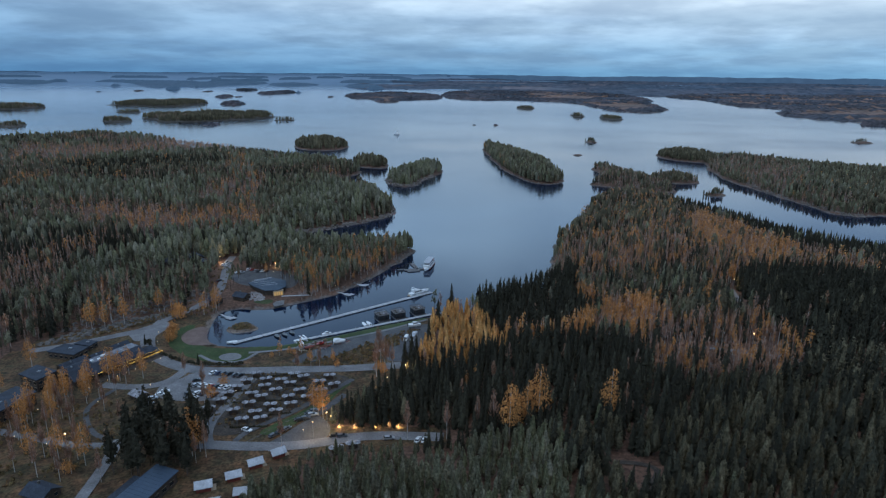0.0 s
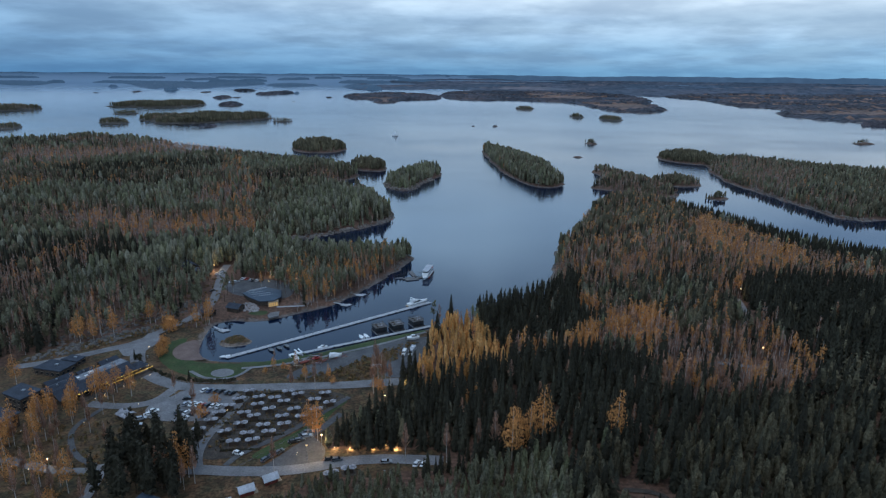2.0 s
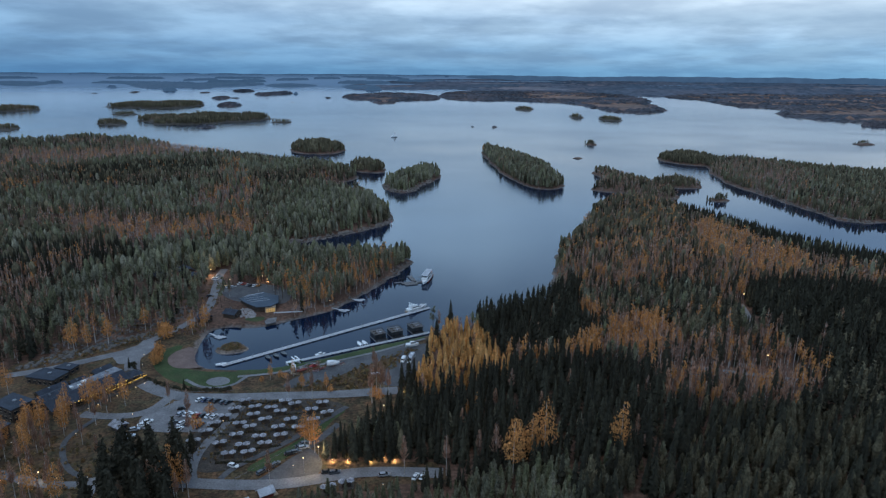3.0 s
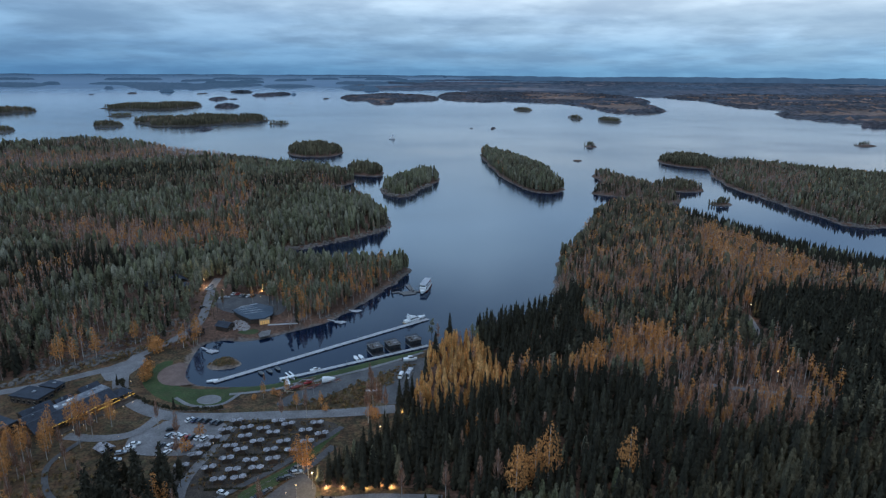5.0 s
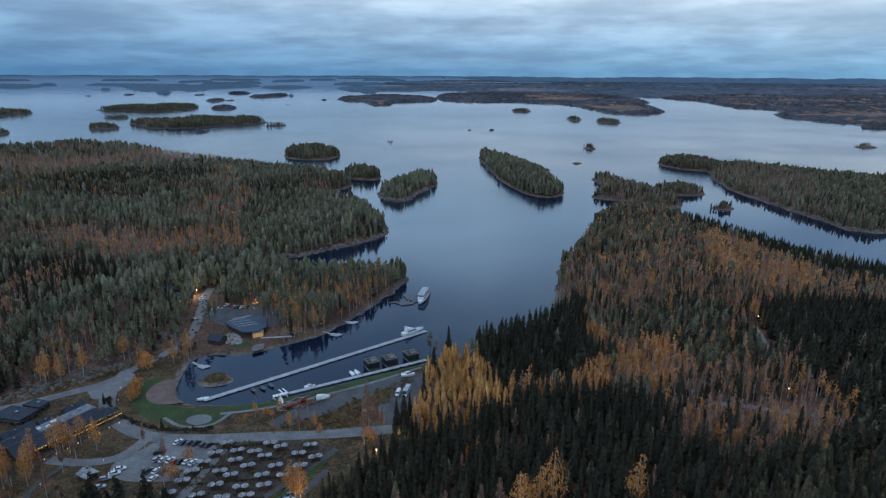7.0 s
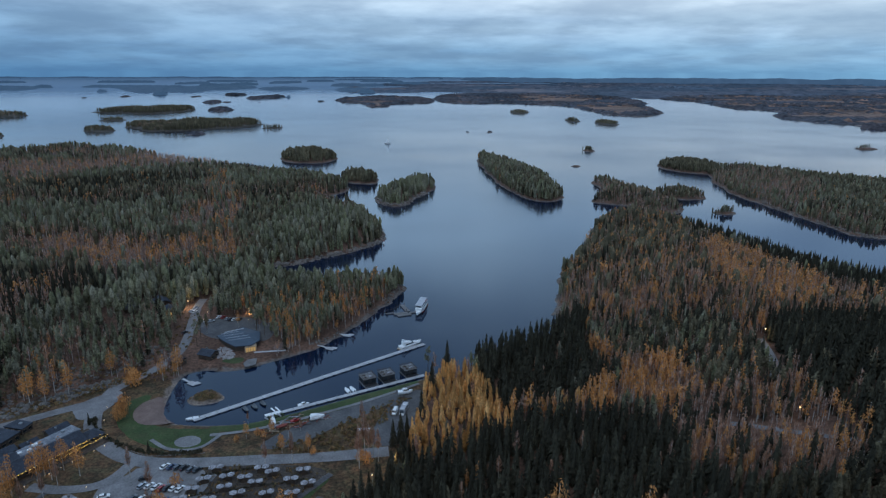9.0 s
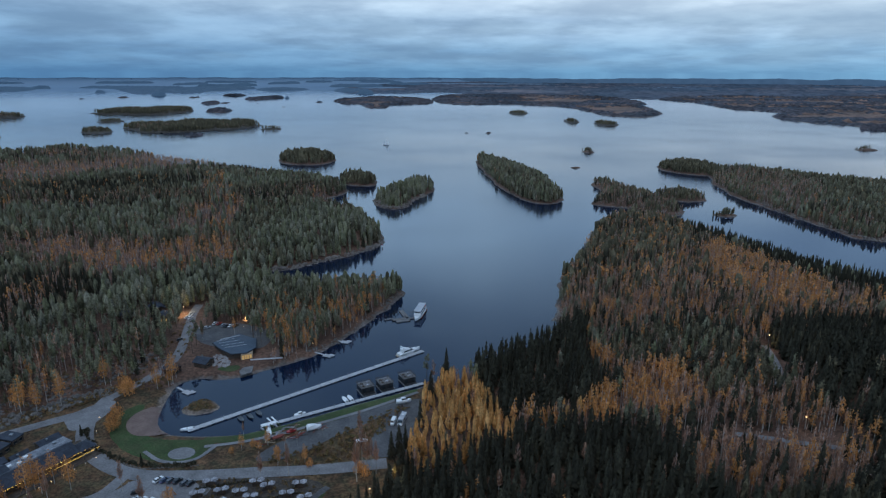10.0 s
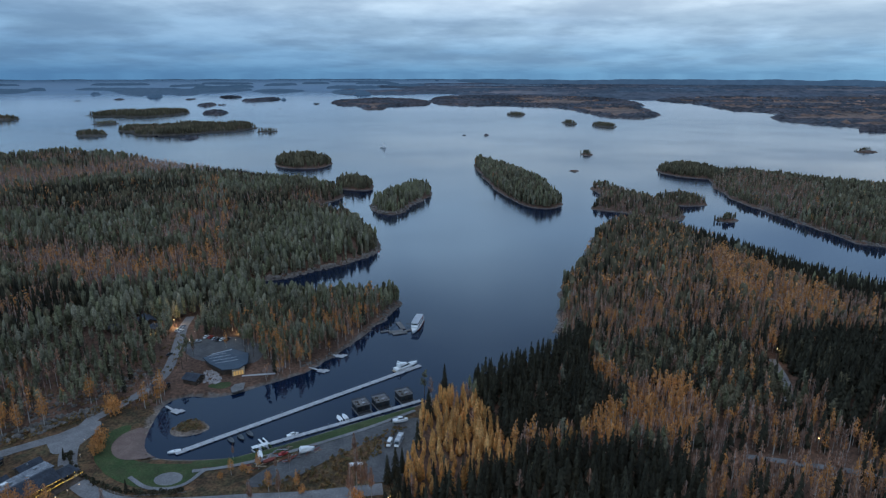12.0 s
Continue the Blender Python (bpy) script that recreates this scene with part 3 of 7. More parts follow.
def spruce_shape(rng, tiers, arms, h=16.0, wide=1.85):
    """Drooping boughs in whorls round a straight stem."""
    v, f = [], []
    for k in range(tiers):
        u = (k + 0.3 * rng.random()) / tiers
        z = h * (0.08 + 0.88 * u)
        r = wide * (1 - u) ** 0.78 * min(1.0, 0.7 + u * 1.6) + 0.16
        turn = rng.random() * 6.3
        for j in range(arms):
            a = turn + 6.283 * j / arms + rng.normal(0, 0.15)
            rr = r * rng.uniform(0.72, 1.18)
            c, s = np.cos(a), np.sin(a)
            w = rr * 2.2 / arms + 0.12
            drop = rr * rng.uniform(0.35, 0.75)
            gap = h / tiers
            z = h * (0.08 + 0.88 * u) + rng.uniform(-0.5, 0.5) * gap
            n = len(v)
            v += [(0, 0, z + gap * 0.75), (c * rr * 0.6 - s * w, s * rr * 0.6 + c * w, z - drop * 0.3), (c * rr, s * rr, z - drop), (c * rr * 0.6 + s * w, s * rr * 0.6 - c * w, z - drop * 0.3)]
            f += [(n, n + 1, n + 2), (n, n + 2, n + 3)]
    n = len(v)
    v += [(0.12, 0, h * 0.9), (-0.06, 0.1, h * 0.9), (-0.06, -0.1, h * 0.9), (0, 0, h * 1.0)]
    f += [(n, n + 1, n + 3), (n + 1, n + 2, n + 3), (n + 2, n, n + 3)]
    return joined([(np.array(v), np.array(f), 0), (*trunk(h, 0.2, 4), 1)])


def spruce_far(rng, tiers=3, sides=7, h=15.0, wide=2.2):
    v, f = [], []
    for k in range(tiers):
        lo, hi = h * (0.06 + 0.88 * k / tiers), h * (0.06 + 0.94 * (k + 1.5) / (tiers + 0.5))
        r = wide * (1 - k / tiers) ** 0.8
        n = len(v)
        for j in range(sides):
            a = 6.283 * j / sides + k
            rr = r * (1.15 if j % 2 else 0.75) * rng.uniform(0.85, 1.15)
            v.append((rr * np.cos(a), rr * np.sin(a), lo - (0.6 if j % 2 else 0) + rng.uniform(-0.4, 0.4)))
        v.append((rng.normal(0, 0.1), rng.normal(0, 0.1), hi))
        f += [(n + j, n + (j + 1) % sides, n + sides) for j in range(sides)]
    return joined([(np.array(v), np.array(f), 0)])


def sprays(rng, lobes, count, size, flat, upright=0.8):
    """Small bent leaf sprays over the skin of uneven lobes. lobes: x, y, z, radius, height."""
    v, f = [], []
    weight = np.array([l[3] ** 2 * 1.0 for l in lobes]); weight /= weight.sum()
    for _ in range(count):
        lx, ly, lz, lr, lh = lobes[rng.choice(len(lobes), p=weight)]
        d = rng.normal(0, 1, 3); d /= np.linalg.norm(d)
        d[2] = abs(d[2]) if rng.random() < 0.72 else d[2]
        q = rng.uniform(0.6, 1.05)
        c = np.array((lx + d[0] * lr * q, ly + d[1] * lr * q, lz + d[2] * lh * q))
        nrm = d * (1 - flat) + np.array((0, 0, flat)) + rng.normal(0, 0.35, 3)
        nrm /= np.linalg.norm(nrm)
        a = rng.normal(0, 1, 3) * (1 - upright) + np.array((0, 0, upright))
        a -= nrm * a.dot(nrm); a /= np.linalg.norm(a)
        b = np.cross(nrm, a) * (1 - 0.35 * upright)
        a = a * (1 + 0.35 * upright)
        s = size * rng.uniform(0.6, 1.3)
        n = len(v)
        v += [c - a * s, c - b * s * 0.6 - nrm * s * 0.25, c + a * s * 0.9, c + b * s * 0.7 - nrm * s * 0.3]
        f += [(n, n + 1, n + 2), (n, n + 2, n + 3)]
    return np.array(v), np.array(f)


def pine_shape(rng, count, size, sides=4, h=16.0, young=False, upright=0.8):
    low = 0.30 if count > 20 else 0.18
    if young or rng.random() < 0.6:
        lobes = [(rng.normal(0, 0.25), rng.normal(0, 0.25), h * (low + (0.93 - low) * k / 7), 1.6 * (1 - 0.115 * k), rng.uniform(1.0, 1.5)) for k in range(8)]
    else:
        lobes = [(rng.normal(0, 0.6), rng.normal(0, 0.6), h * (0.52 + 0.40 * k / 5), rng.uniform(1.0, 1.5) * (1.15 - 0.1 * k), rng.uniform(0.8, 1.5)) for k in range(6)]
    v, f = sprays(rng, lobes, count, size, 0.1, upright)
    return joined([(v, f, 0), (*trunk(h, 0.2, sides), 1)])


def dome(rng, h, wide, low, sides=6, rings=((0.0, 0.55), (0.25, 1.0), (0.62, 0.82), (0.87, 0.45))):
    """Closed lumpy crown for trees far off."""
    v, f = [], []
    lean = rng.normal(0, 0.25, 2)
    for k, (u, q) in enumerate(rings):
        for j in range(sides):
            a = 6.283 * (j + 0.5 * (k % 2)) / sides + rng.normal(0, 0.12)
            r = wide * q * rng.uniform(0.7, 1.25)
            v.append((r * np.cos(a) + lean[0] * u, r * np.sin(a) + lean[1] * u, h * (low + (1 - low) * u) + rng.normal(0, 0.35)))
    v.append((lean[0], lean[1], h))
    for k in range(len(rings) - 1):
        for j in range(sides):
            a, b = k * sides + j, k * sides + (j + 1) % sides
            f += [(a, b, b + sides), (a, b + sides, a + sides)]
    t = (len(rings) - 1) * sides
    f += [(t + j, t + (j + 1) % sides, len(v) - 1) for j in range(sides)]
    return np.array(v), np.array(f)


def brush_shape(rng, count, h=13.0, wide=1.75, low=0.12):
    """Young pine: short rising shoots that close to a pointed brush."""
    v, f = [], []
    for _ in range(count):
        u = rng.random() ** 1.25
        r = wide * (1 - u) ** 0.58 * min(1.0, 0.55 + u * 2.5) * rng.uniform(0.75, 1.12) + 0.1
        a = rng.uniform(0, 6.283)
        c, s = np.cos(a), np.sin(a)
        z = h * (low + (0.95 - low) * u)
        w = rng.uniform(0.16, 0.30)
        k = rng.uniform(0.25, 0.55)
        rise = r * rng.uniform(0.35, 0.9) + 0.25
        n = len(v)
        v += [(c * r * k, s * r * k, z - 0.1), (c * r * 0.75 - s * w, s * r * 0.75 + c * w, z + rise * 0.45), (c * r, s * r, z + rise), (c * r * 0.8 + s * w, s * r * 0.8 - c * w, z + rise * 0.4 - 0.12)]
        f += [(n, n + 1, n + 2), (n, n + 2, n + 3)]
    core = dome(rng, h * 0.95, wide * 0.72, low + 0.03, 6, ((0.0, 0.7), (0.22, 1.0), (0.55, 0.72), (0.82, 0.36)))
    return joined([(np.array(v), np.array(f), 0), (*core, 0), (*trunk(h, 0.15, 3), 1)])


def far_pine(rng, h=15.0, wide=1.9, low=0.12):
    """A lumpy rounded crown with loose tufts, for trees far off."""
    v, f = [], []
    for k in range(6):
        u = (k + rng.random()) / 6
        r = wide * (1 - u ** 2.2) ** 0.5 * rng.uniform(0.8, 1.2)
        a = k * 2.4 + rng.normal(0, 0.4)
        c, s = np.cos(a), np.sin(a)
        z, w = h * (low + (0.93 - low) * u), rng.uniform(0.5, 0.9)
        n = len(v)
        v += [(c * r * 0.3, s * r * 0.3, z + 1.2), (c * r * 0.8 - s * w, s * r * 0.8 + c * w, z + 0.3), (c * r * 1.1, s * r * 1.1, z - rng.uniform(0.2, 1.0)), (c * r * 0.8 + s * w, s * r * 0.8 - c * w, z + 0.4)]
        f += [(n, n + 1, n + 2), (n, n + 2, n + 3)]
    return joined([(*dome(rng, h, wide * 0.85, low, 5, ((0.0, 0.8), (0.55, 1.0), (0.85, 0.6))), 0), (np.array(v), np.array(f), 0)])


def full_pine(rng, count, h=16.0, wide=2.0, low=0.36):
    """Loose sprays round a narrow dark core, over a bare stem."""
    lobes = [(rng.normal(0, 0.3), rng.normal(0, 0.3), h * (low + (0.93 - low) * k / 5), wide * (0.75, 1.0, 0.95, 0.75, 0.55, 0.3)[k] * rng.uniform(0.85, 1.15), h * 0.07) for k in range(6)]
    v, f = sprays(rng, lobes, count, 0.55, 0.25, 0.35)
    return joined([(*dome(rng, h * 0.93, wide * 0.5, low, 5, ((0.0, 0.6), (0.4, 1.0), (0.8, 0.5))), 0), (v, f, 0), (*trunk(h, 0.2, 3), 1)])


def birch_shape(rng, count, size, sides=4, h=15.0, wide=1.7, low=0.34):
    lobes = [(rng.normal(0, 0.25), rng.normal(0, 0.25), h * (low + (0.93 - low) * k / 5), wide * (0.75, 1.0, 1.0, 0.85, 0.6, 0.35)[k], h * 0.1) for k in range(6)]
    v, f = sprays(rng, lobes, count, size, -0.1)
    v = v * (1, 1, 1)
    return joined([(v, f, 0), (*trunk(h, 0.14, sides, 0.97), 1)])


def bare_shape(rng, twigs, h=14.0, thin=1.0, leaves=1.0):
    """A slender birch that has shed most of its leaves: thin rising twigs with a few leaf sprays."""
    v, f = [], []
    for _ in range(twigs):
        z = h * rng.uniform(0.36, 0.94)
        a = rng.uniform(0, 6.283)
        l = (1 - z / h) * 2.6 + 0.6
        rise = l * rng.uniform(0.8, 1.5)
        c, s = np.cos(a), np.sin(a)
        w = thin * (0.07 + 0.03 * l)
        r = l * rng.uniform(0.25, 0.6)
        n = len(v)
        v += [(0, 0, z), (c * r - s * w, s * r + c * w, z + rise * 0.7), (c * r * 1.3, s * r * 1.3, z + rise), (c * r + s * w, s * r - c * w, z + rise * 0.65)]
        f += [(n, n + 1, n + 2), (n, n + 2, n + 3)]
    pieces = [(np.array(v), np.array(f), 0), (*trunk(h, 0.15, 3, 1.0), 1)]
    if leaves:
        lobes = [(0, 0, h * (0.45 + 0.48 * k / 4), (0.9, 1.05, 0.95, 0.7, 0.4)[k], h * 0.08) for k in range(5)]
        pieces.append((*sprays(rng, lobes, int(twigs * leaves), 0.22 + 6.0 / (twigs + 20), -0.1), 0))
    return joined(pieces)


RNG = np.random.default_rng(7)
SHAPES = {
    ("S", 0): [spruce_shape(RNG, 12, 8, 16.0, w) for w in (1.8, 2.1, 2.3, 2.0, 2.4, 1.7)], ("S", 1): [spruce_shape(RNG, 8, 6, 16.0, w) for w in (1.8, 2.2, 2.0, 2.4)], ("S", 2): [spruce_far(RNG, 3, 6, 15.0, 1.9) for _ in range(5)],
    ("P", 0): [brush_shape(RNG, 125, h, w) for h, w in ((11.5, 1.5), (12.5, 1.7), (11.0, 1.8), (13.5, 1.7), (12.0, 1.9), (10.0, 1.6))],
    ("P", 1): [full_pine(RNG, 46, h, w, l) for h, w, l in ((16.0, 1.5, 0.4), (15.0, 1.8, 0.45), (17.0, 1.65, 0.38), (14.0, 1.9, 0.35), (15.5, 1.5, 0.5))] + [brush_shape(RNG, 50, h, w, 0.25) for h, w in ((15.0, 1.6), (14.0, 1.8))],
    ("P", 2): [far_pine(RNG, h, w) for h, w in ((15, 1.6), (16, 1.8), (14, 1.9), (17, 1.6), (13, 1.8), (15, 2.0))],
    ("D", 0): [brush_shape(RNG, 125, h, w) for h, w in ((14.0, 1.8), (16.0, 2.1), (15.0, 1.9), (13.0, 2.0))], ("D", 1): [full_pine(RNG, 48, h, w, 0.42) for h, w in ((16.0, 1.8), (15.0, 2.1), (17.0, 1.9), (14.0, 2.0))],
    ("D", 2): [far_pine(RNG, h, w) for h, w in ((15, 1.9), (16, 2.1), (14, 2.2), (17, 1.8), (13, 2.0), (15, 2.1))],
    ("L", 0): [brush_shape(RNG, 150, h, w, 0.08) for h, w in ((14, 1.5), (16.5, 1.7), (12, 1.5), (17.5, 1.6), (10, 1.4))], ("L", 1): [brush_shape(RNG, 90, h, w, 0.1) for h, w in ((14, 1.5), (16, 1.6), (11, 1.4))],
    ("Y", 0): [birch_shape(RNG, 230, 0.30, wide=w) for w in (1.1, 1.3, 1.2, 1.45, 1.0)], ("Y", 1): [birch_shape(RNG, 105, 0.40, 3, wide=w) for w in (1.1, 1.3, 1.2, 1.4, 1.0)], ("Y", 2): [birch_shape(RNG, 26, 0.75, 3) for _ in range(5)],
    ("G", 0): [bare_shape(RNG, 56, h) for h in (13, 14, 15.5, 12, 14.5)], ("G", 1): [bare_shape(RNG, 26, h, 1.3) for h in (13, 14, 15.5, 12, 14.5)], ("G", 2): [bare_shape(RNG, 8, 14.0, 2.4, 2.0) for _ in range(5)],
}
LEAF = {"S": (SPRUCE, BARK), "P": (PINE, BARK), "D": (DARK_PINE, BARK), "L": (LARCH, BARK), "Y": (BIRCH, PALE_BARK), "G": (BARE, PALE_BARK)}
FOREST_NAMES = {"S": ("spruce_forest", "dense dark green spruce forest"), "P": ("pine_forest", "grey-green pine forest with slender brown trunks"), "D": ("dark_pine_forest", "darker pines with rounded crowns"),
                "L": ("larch_forest", "golden autumn larches with pointed crowns"), "Y": ("birch_forest", "orange and yellow autumn birches"), "G": ("bare_birch_forest", "half-bare brown birches with pale trunks")}


def grow(kind, lod, x, y, z, size, label):
    """All trees of one kind in one stretch of forest, as one mesh."""
    rng = np.random.default_rng(len(x) + 13 * lod)
    pick = rng.integers(0, len(SHAPES[kind, lod]), len(x))
    turn, shade = rng.uniform(0, 6.283, len(x)), rng.random(len(x)) ** 1.2
    girth = size * rng.uniform(0.85, 1.2, len(x))
    size = size * {"S": 0.88, "L": 0.74, "P": 0.82, "D": 0.76, "Y": 0.78, "G": 0.80}[kind]
    V, F, M, T, n = [], [], [], [], 0
    for k, (v, f, m) in enumerate(SHAPES[kind, lod]):
        i = np.nonzero(pick == k)[0]
        if not len(i):
            continue
        c, s = np.cos(turn[i])[:, None], np.sin(turn[i])[:, None]
        w = np.stack(((v[:, 0] * c - v[:, 1] * s) * girth[i, None] + x[i, None], (v[:, 0] * s + v[:, 1] * c) * girth[i, None] + y[i, None], v[:, 2] * size[i, None] + z[i, None]), 2)
        V.append(w.reshape(-1, 3))
        F.append((f[None] + (np.arange(len(i)) * len(v))[:, None, None] + n).reshape(-1, 3))
        M.append(np.tile(m, len(i)))
        T.append(np.repeat(shade[i], len(v)))
        n += len(i) * len(v)
    name = FOREST_NAMES[kind][0]
    me = mesh_from(name, np.concatenate(V), np.concatenate(F), LEAF[kind], np.concatenate(M), np.concatenate(T))
    return tagged(new(name, me), FOREST_NAMES[kind][1] + " " + label, "forest", kind="stuff")


# stands of one kind: centre, half sizes, kind, share of it
STANDS = [
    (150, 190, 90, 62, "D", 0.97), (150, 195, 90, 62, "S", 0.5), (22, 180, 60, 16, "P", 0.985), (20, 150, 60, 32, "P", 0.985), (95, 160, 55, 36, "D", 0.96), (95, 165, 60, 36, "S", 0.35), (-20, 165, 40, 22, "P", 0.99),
    (-230, 492, 95, 24, "G", 0.85), (-225, 480, 90, 20, "Y", 0.16), (-520, 800, 90, 50, "G", 0.8), (-520, 800, 90, 40, "Y", 0.2), (-425, 615, 30, 18, "Y", 0.6), (-300, 540, 90, 30, "G", 0.72), (-200, 680, 60, 25, "S", 0.6), (-430, 720, 120, 30, "G", 0.7), (-250, 400, 70, 30, "S", 0.35), (-330, 640, 60, 30, "S", 0.4), (-240, 880, 60, 25, "S", 0.9), (-140, 420, 28, 16, "S", 0.85),
    (-530, 840, 40, 40, "G", 0.85), (-445, 745, 24, 30, "Y", 0.7), (-365, 735, 72, 42, "S", 0.9), (-380, 1025, 60, 80, "G", 0.85), (-204, 628, 24, 55, "G", 0.6), (-204, 628, 24, 55, "Y", 0.25), (-205, 470, 66, 34, "G", 0.8), (-200, 465, 62, 30, "Y", 0.2), (-300, 500, 30, 30, "G", 0.7), (-250, 570, 55, 45, "P", 0.9), (-340, 580, 60, 50, "P", 0.85),
    (-300, 650, 260, 210, "D", 0.3), (-120, 540, 80, 90, "D", 0.25), (-300, 650, 260, 210, "G", 0.10), (-205, 600, 26, 62, "G", 0.75), (-410, 1010, 130, 60, "G", 0.6), (-300, 900, 60, 40, "G", 0.5), (-480, 870, 70, 60, "G", 0.6), (-250, 505, 70, 20, "G", 0.6), (-300, 520, 60, 20, "D", 0.3), (-330, 770, 110, 22, "D", 0.85),
    (-165, 345, 45, 60, "P", 0.7), (-150, 400, 40, 40, "P", 0.6), (-70, 400, 70, 62, "P", 0.7), (-75, 365, 40, 40, "Y", 0.07), (-62, 355, 34, 36, "G", 0.3), (-58, 352, 26, 34, "Y", 0.2), (-45, 395, 26, 40, "Y", 0.16), (-48, 395, 26, 40, "G", 0.2), (-100, 560, 40, 70, "P", 0.92), (-200, 600, 20, 18, "Y", 0.4), (-155, 283, 14, 6, "Y", 0.3), (-360, 940, 120, 40, "G", 0.7), (-300, 760, 120, 30, "P", 0.9),
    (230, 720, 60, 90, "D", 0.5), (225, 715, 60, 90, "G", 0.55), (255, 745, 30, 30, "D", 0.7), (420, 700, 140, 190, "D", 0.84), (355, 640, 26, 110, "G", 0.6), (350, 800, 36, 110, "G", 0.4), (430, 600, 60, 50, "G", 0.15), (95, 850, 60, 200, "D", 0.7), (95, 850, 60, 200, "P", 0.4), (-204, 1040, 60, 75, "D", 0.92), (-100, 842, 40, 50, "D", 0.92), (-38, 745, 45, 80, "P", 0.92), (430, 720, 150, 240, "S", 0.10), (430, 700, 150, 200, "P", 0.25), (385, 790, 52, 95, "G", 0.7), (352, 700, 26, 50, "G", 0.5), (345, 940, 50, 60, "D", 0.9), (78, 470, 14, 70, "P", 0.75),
]
# stands of the eastern wood: outline, then kinds with their shares
BLOCKS = [
    ([(75, 417), (98, 480), (150, 560), (205, 560), (257, 472), (270, 430), (255, 395), (218, 345), (158, 325), (138, 338), (117, 351), (78, 351)], (("G", 0.56), ("Y", 0.2), ("D", 0.14), ("S", 0.06))),
    ([(170, 437), (199, 520), (228, 505), (246, 448), (215, 380), (181, 357), (172, 397)], (("G", 0.5), ("Y", 0.45), ("D", 0.04))),
    ([(118, 545), (140, 600), (166, 632), (205, 610), (217, 549), (190, 490), (143, 473), (106, 461), (75, 417), (74, 440)], (("D", 0.42), ("S", 0.1), ("Y", 0.12), ("G", 0.33))),
    ([(208, 580), (222, 560), (250, 503), (279, 445), (305, 418), (300, 385), (258, 398), (240, 425), (231, 458), (212, 520)], (("S", 0.88), ("P", 0.1))),
    ([(300, 420), (420, 380), (420, 300), (240, 320), (256, 395)], (("S", 0.6), ("D", 0.3))),
    ([(160, 345), (178, 350), (215, 348), (250, 340), (220, 240), (148, 245), (140, 256), (143, 286), (149, 310)], (("S", 0.9), ("D", 0.08))),
    ([(79, 345), (116, 352), (138, 337), (142, 299), (134, 268), (98, 260), (103, 290), (88, 305), (76, 300)], (("P", 0.12), ("D", 0.42), ("S", 0.24), ("G", 0.14), ("Y", 0.05))),
    ([(78, 256), (98, 272), (127, 280), (150, 272), (144, 245), (138, 225), (110, 210), (78, 218), (72, 235)], (("G", 0.58), ("Y", 0.22), ("S", 0.18))),
    ([(-29, 208), (-15, 235), (-12, 243), (14, 247), (20, 253), (70, 255), (79, 238), (75, 219), (84, 208), (84, 186), (20, 187), (-33, 186), (-37, 207)], (("S", 0.95),)),
    ([(82, 210), (110, 212), (140, 222), (230, 215), (210, 180), (84, 184)], (("D", 0.45), ("S", 0.52))),
    ([(10, 330), (33, 346), (63, 362), (79, 366), (72, 326), (74, 305), (70, 278), (57, 268), (25, 264), (20, 275), (19, 291)], (("S", 0.985),)),
    ([(22, 267), (56, 269), (64, 263), (60, 256), (22, 256)], (("L", 0.32), ("Y", 0.25), ("G", 0.25))),
    ([(65, 326), (74, 332), (79, 305), (76, 295), (68, 310)], (("Y", 0.7), ("G", 0.2))),
    ([(58, 278), (70, 288), (65, 258), (54, 252)], (("Y", 0.9),)),
    ([(74, 286), (84, 304), (97, 302), (103, 286), (93, 257), (82, 254), (70, 262)], (("Y", 0.58), ("G", 0.36))),
    ([(-10, 238), (-9, 258), (-8, 287), (-3, 302), (6, 307), (15, 302), (20, 287), (22, 267), (26, 254), (14, 245), (0, 241)], (("L", 0.93), ("S", 0.02))),
]
# patches of the western wood
PATCHES = [
    ([(-337, 541), (-263, 508), (-210, 512), (-191, 466), (-197, 436), (-242, 466), (-300, 496)], (("G", 0.62), ("Y", 0.24))),
    ([(-210, 512), (-177, 544), (-153, 525), (-137, 467), (-191, 466)], (("G", 0.5), ("Y", 0.33))),
    ([(-293, 839), (-240, 795), (-163, 535), (-177, 544), (-208, 599)], (("G", 0.5), ("Y", 0.2), ("P", 0.2))),
    ([(-638, 954), (-502, 928), (-436, 1055), (-328, 1000), (-304, 906), (-410, 824), (-547, 819)], (("G", 0.65), ("Y", 0.12))),
    ([(-459, 744), (-285, 828), (-252, 751), (-365, 677), (-428, 695)], (("S", 0.6), ("D", 0.3), ("Y", 0.04))),
    ([(-96, 374), (-80, 389), (-54, 394), (-54, 352), (-64, 340), (-80, 336)], (("P", 0.45), ("Y", 0.12), ("G", 0.12))),
    ([(-196, 331), (-164, 324), (-140, 287), (-166, 282)], (("Y", 0.22), ("G", 0.3))),
]
# glades: centre, half sizes
GLADES = [(-300, 512, 18, 9), (-385, 652, 34, 8), (-570, 1155, 30, 45), (-200, 602, 18, 8), (-530, 1112, 50, 10), (-100, 332, 23, 23), (-111, 362, 15, 7), (53, 164, 7, 4), (110, 249, 30, 5), (146, 312, 5, 9),
          (-160, 385, 9, 9), (-95, 525, 8, 5), (-207, 640, 20, 12), (-365, 672, 40, 9), (-66, 548, 7, 6)]
LANES = [[(-135, 395), (-129, 361), (-122, 327), (-128, 307)], [(105, 253), (127, 247), (150, 240)], [(152, 330), (147, 307), (138, 290)], [(50, 169), (62, 166), (54, 155)], [(-60, 318), (-30, 388), (-24, 420)]]


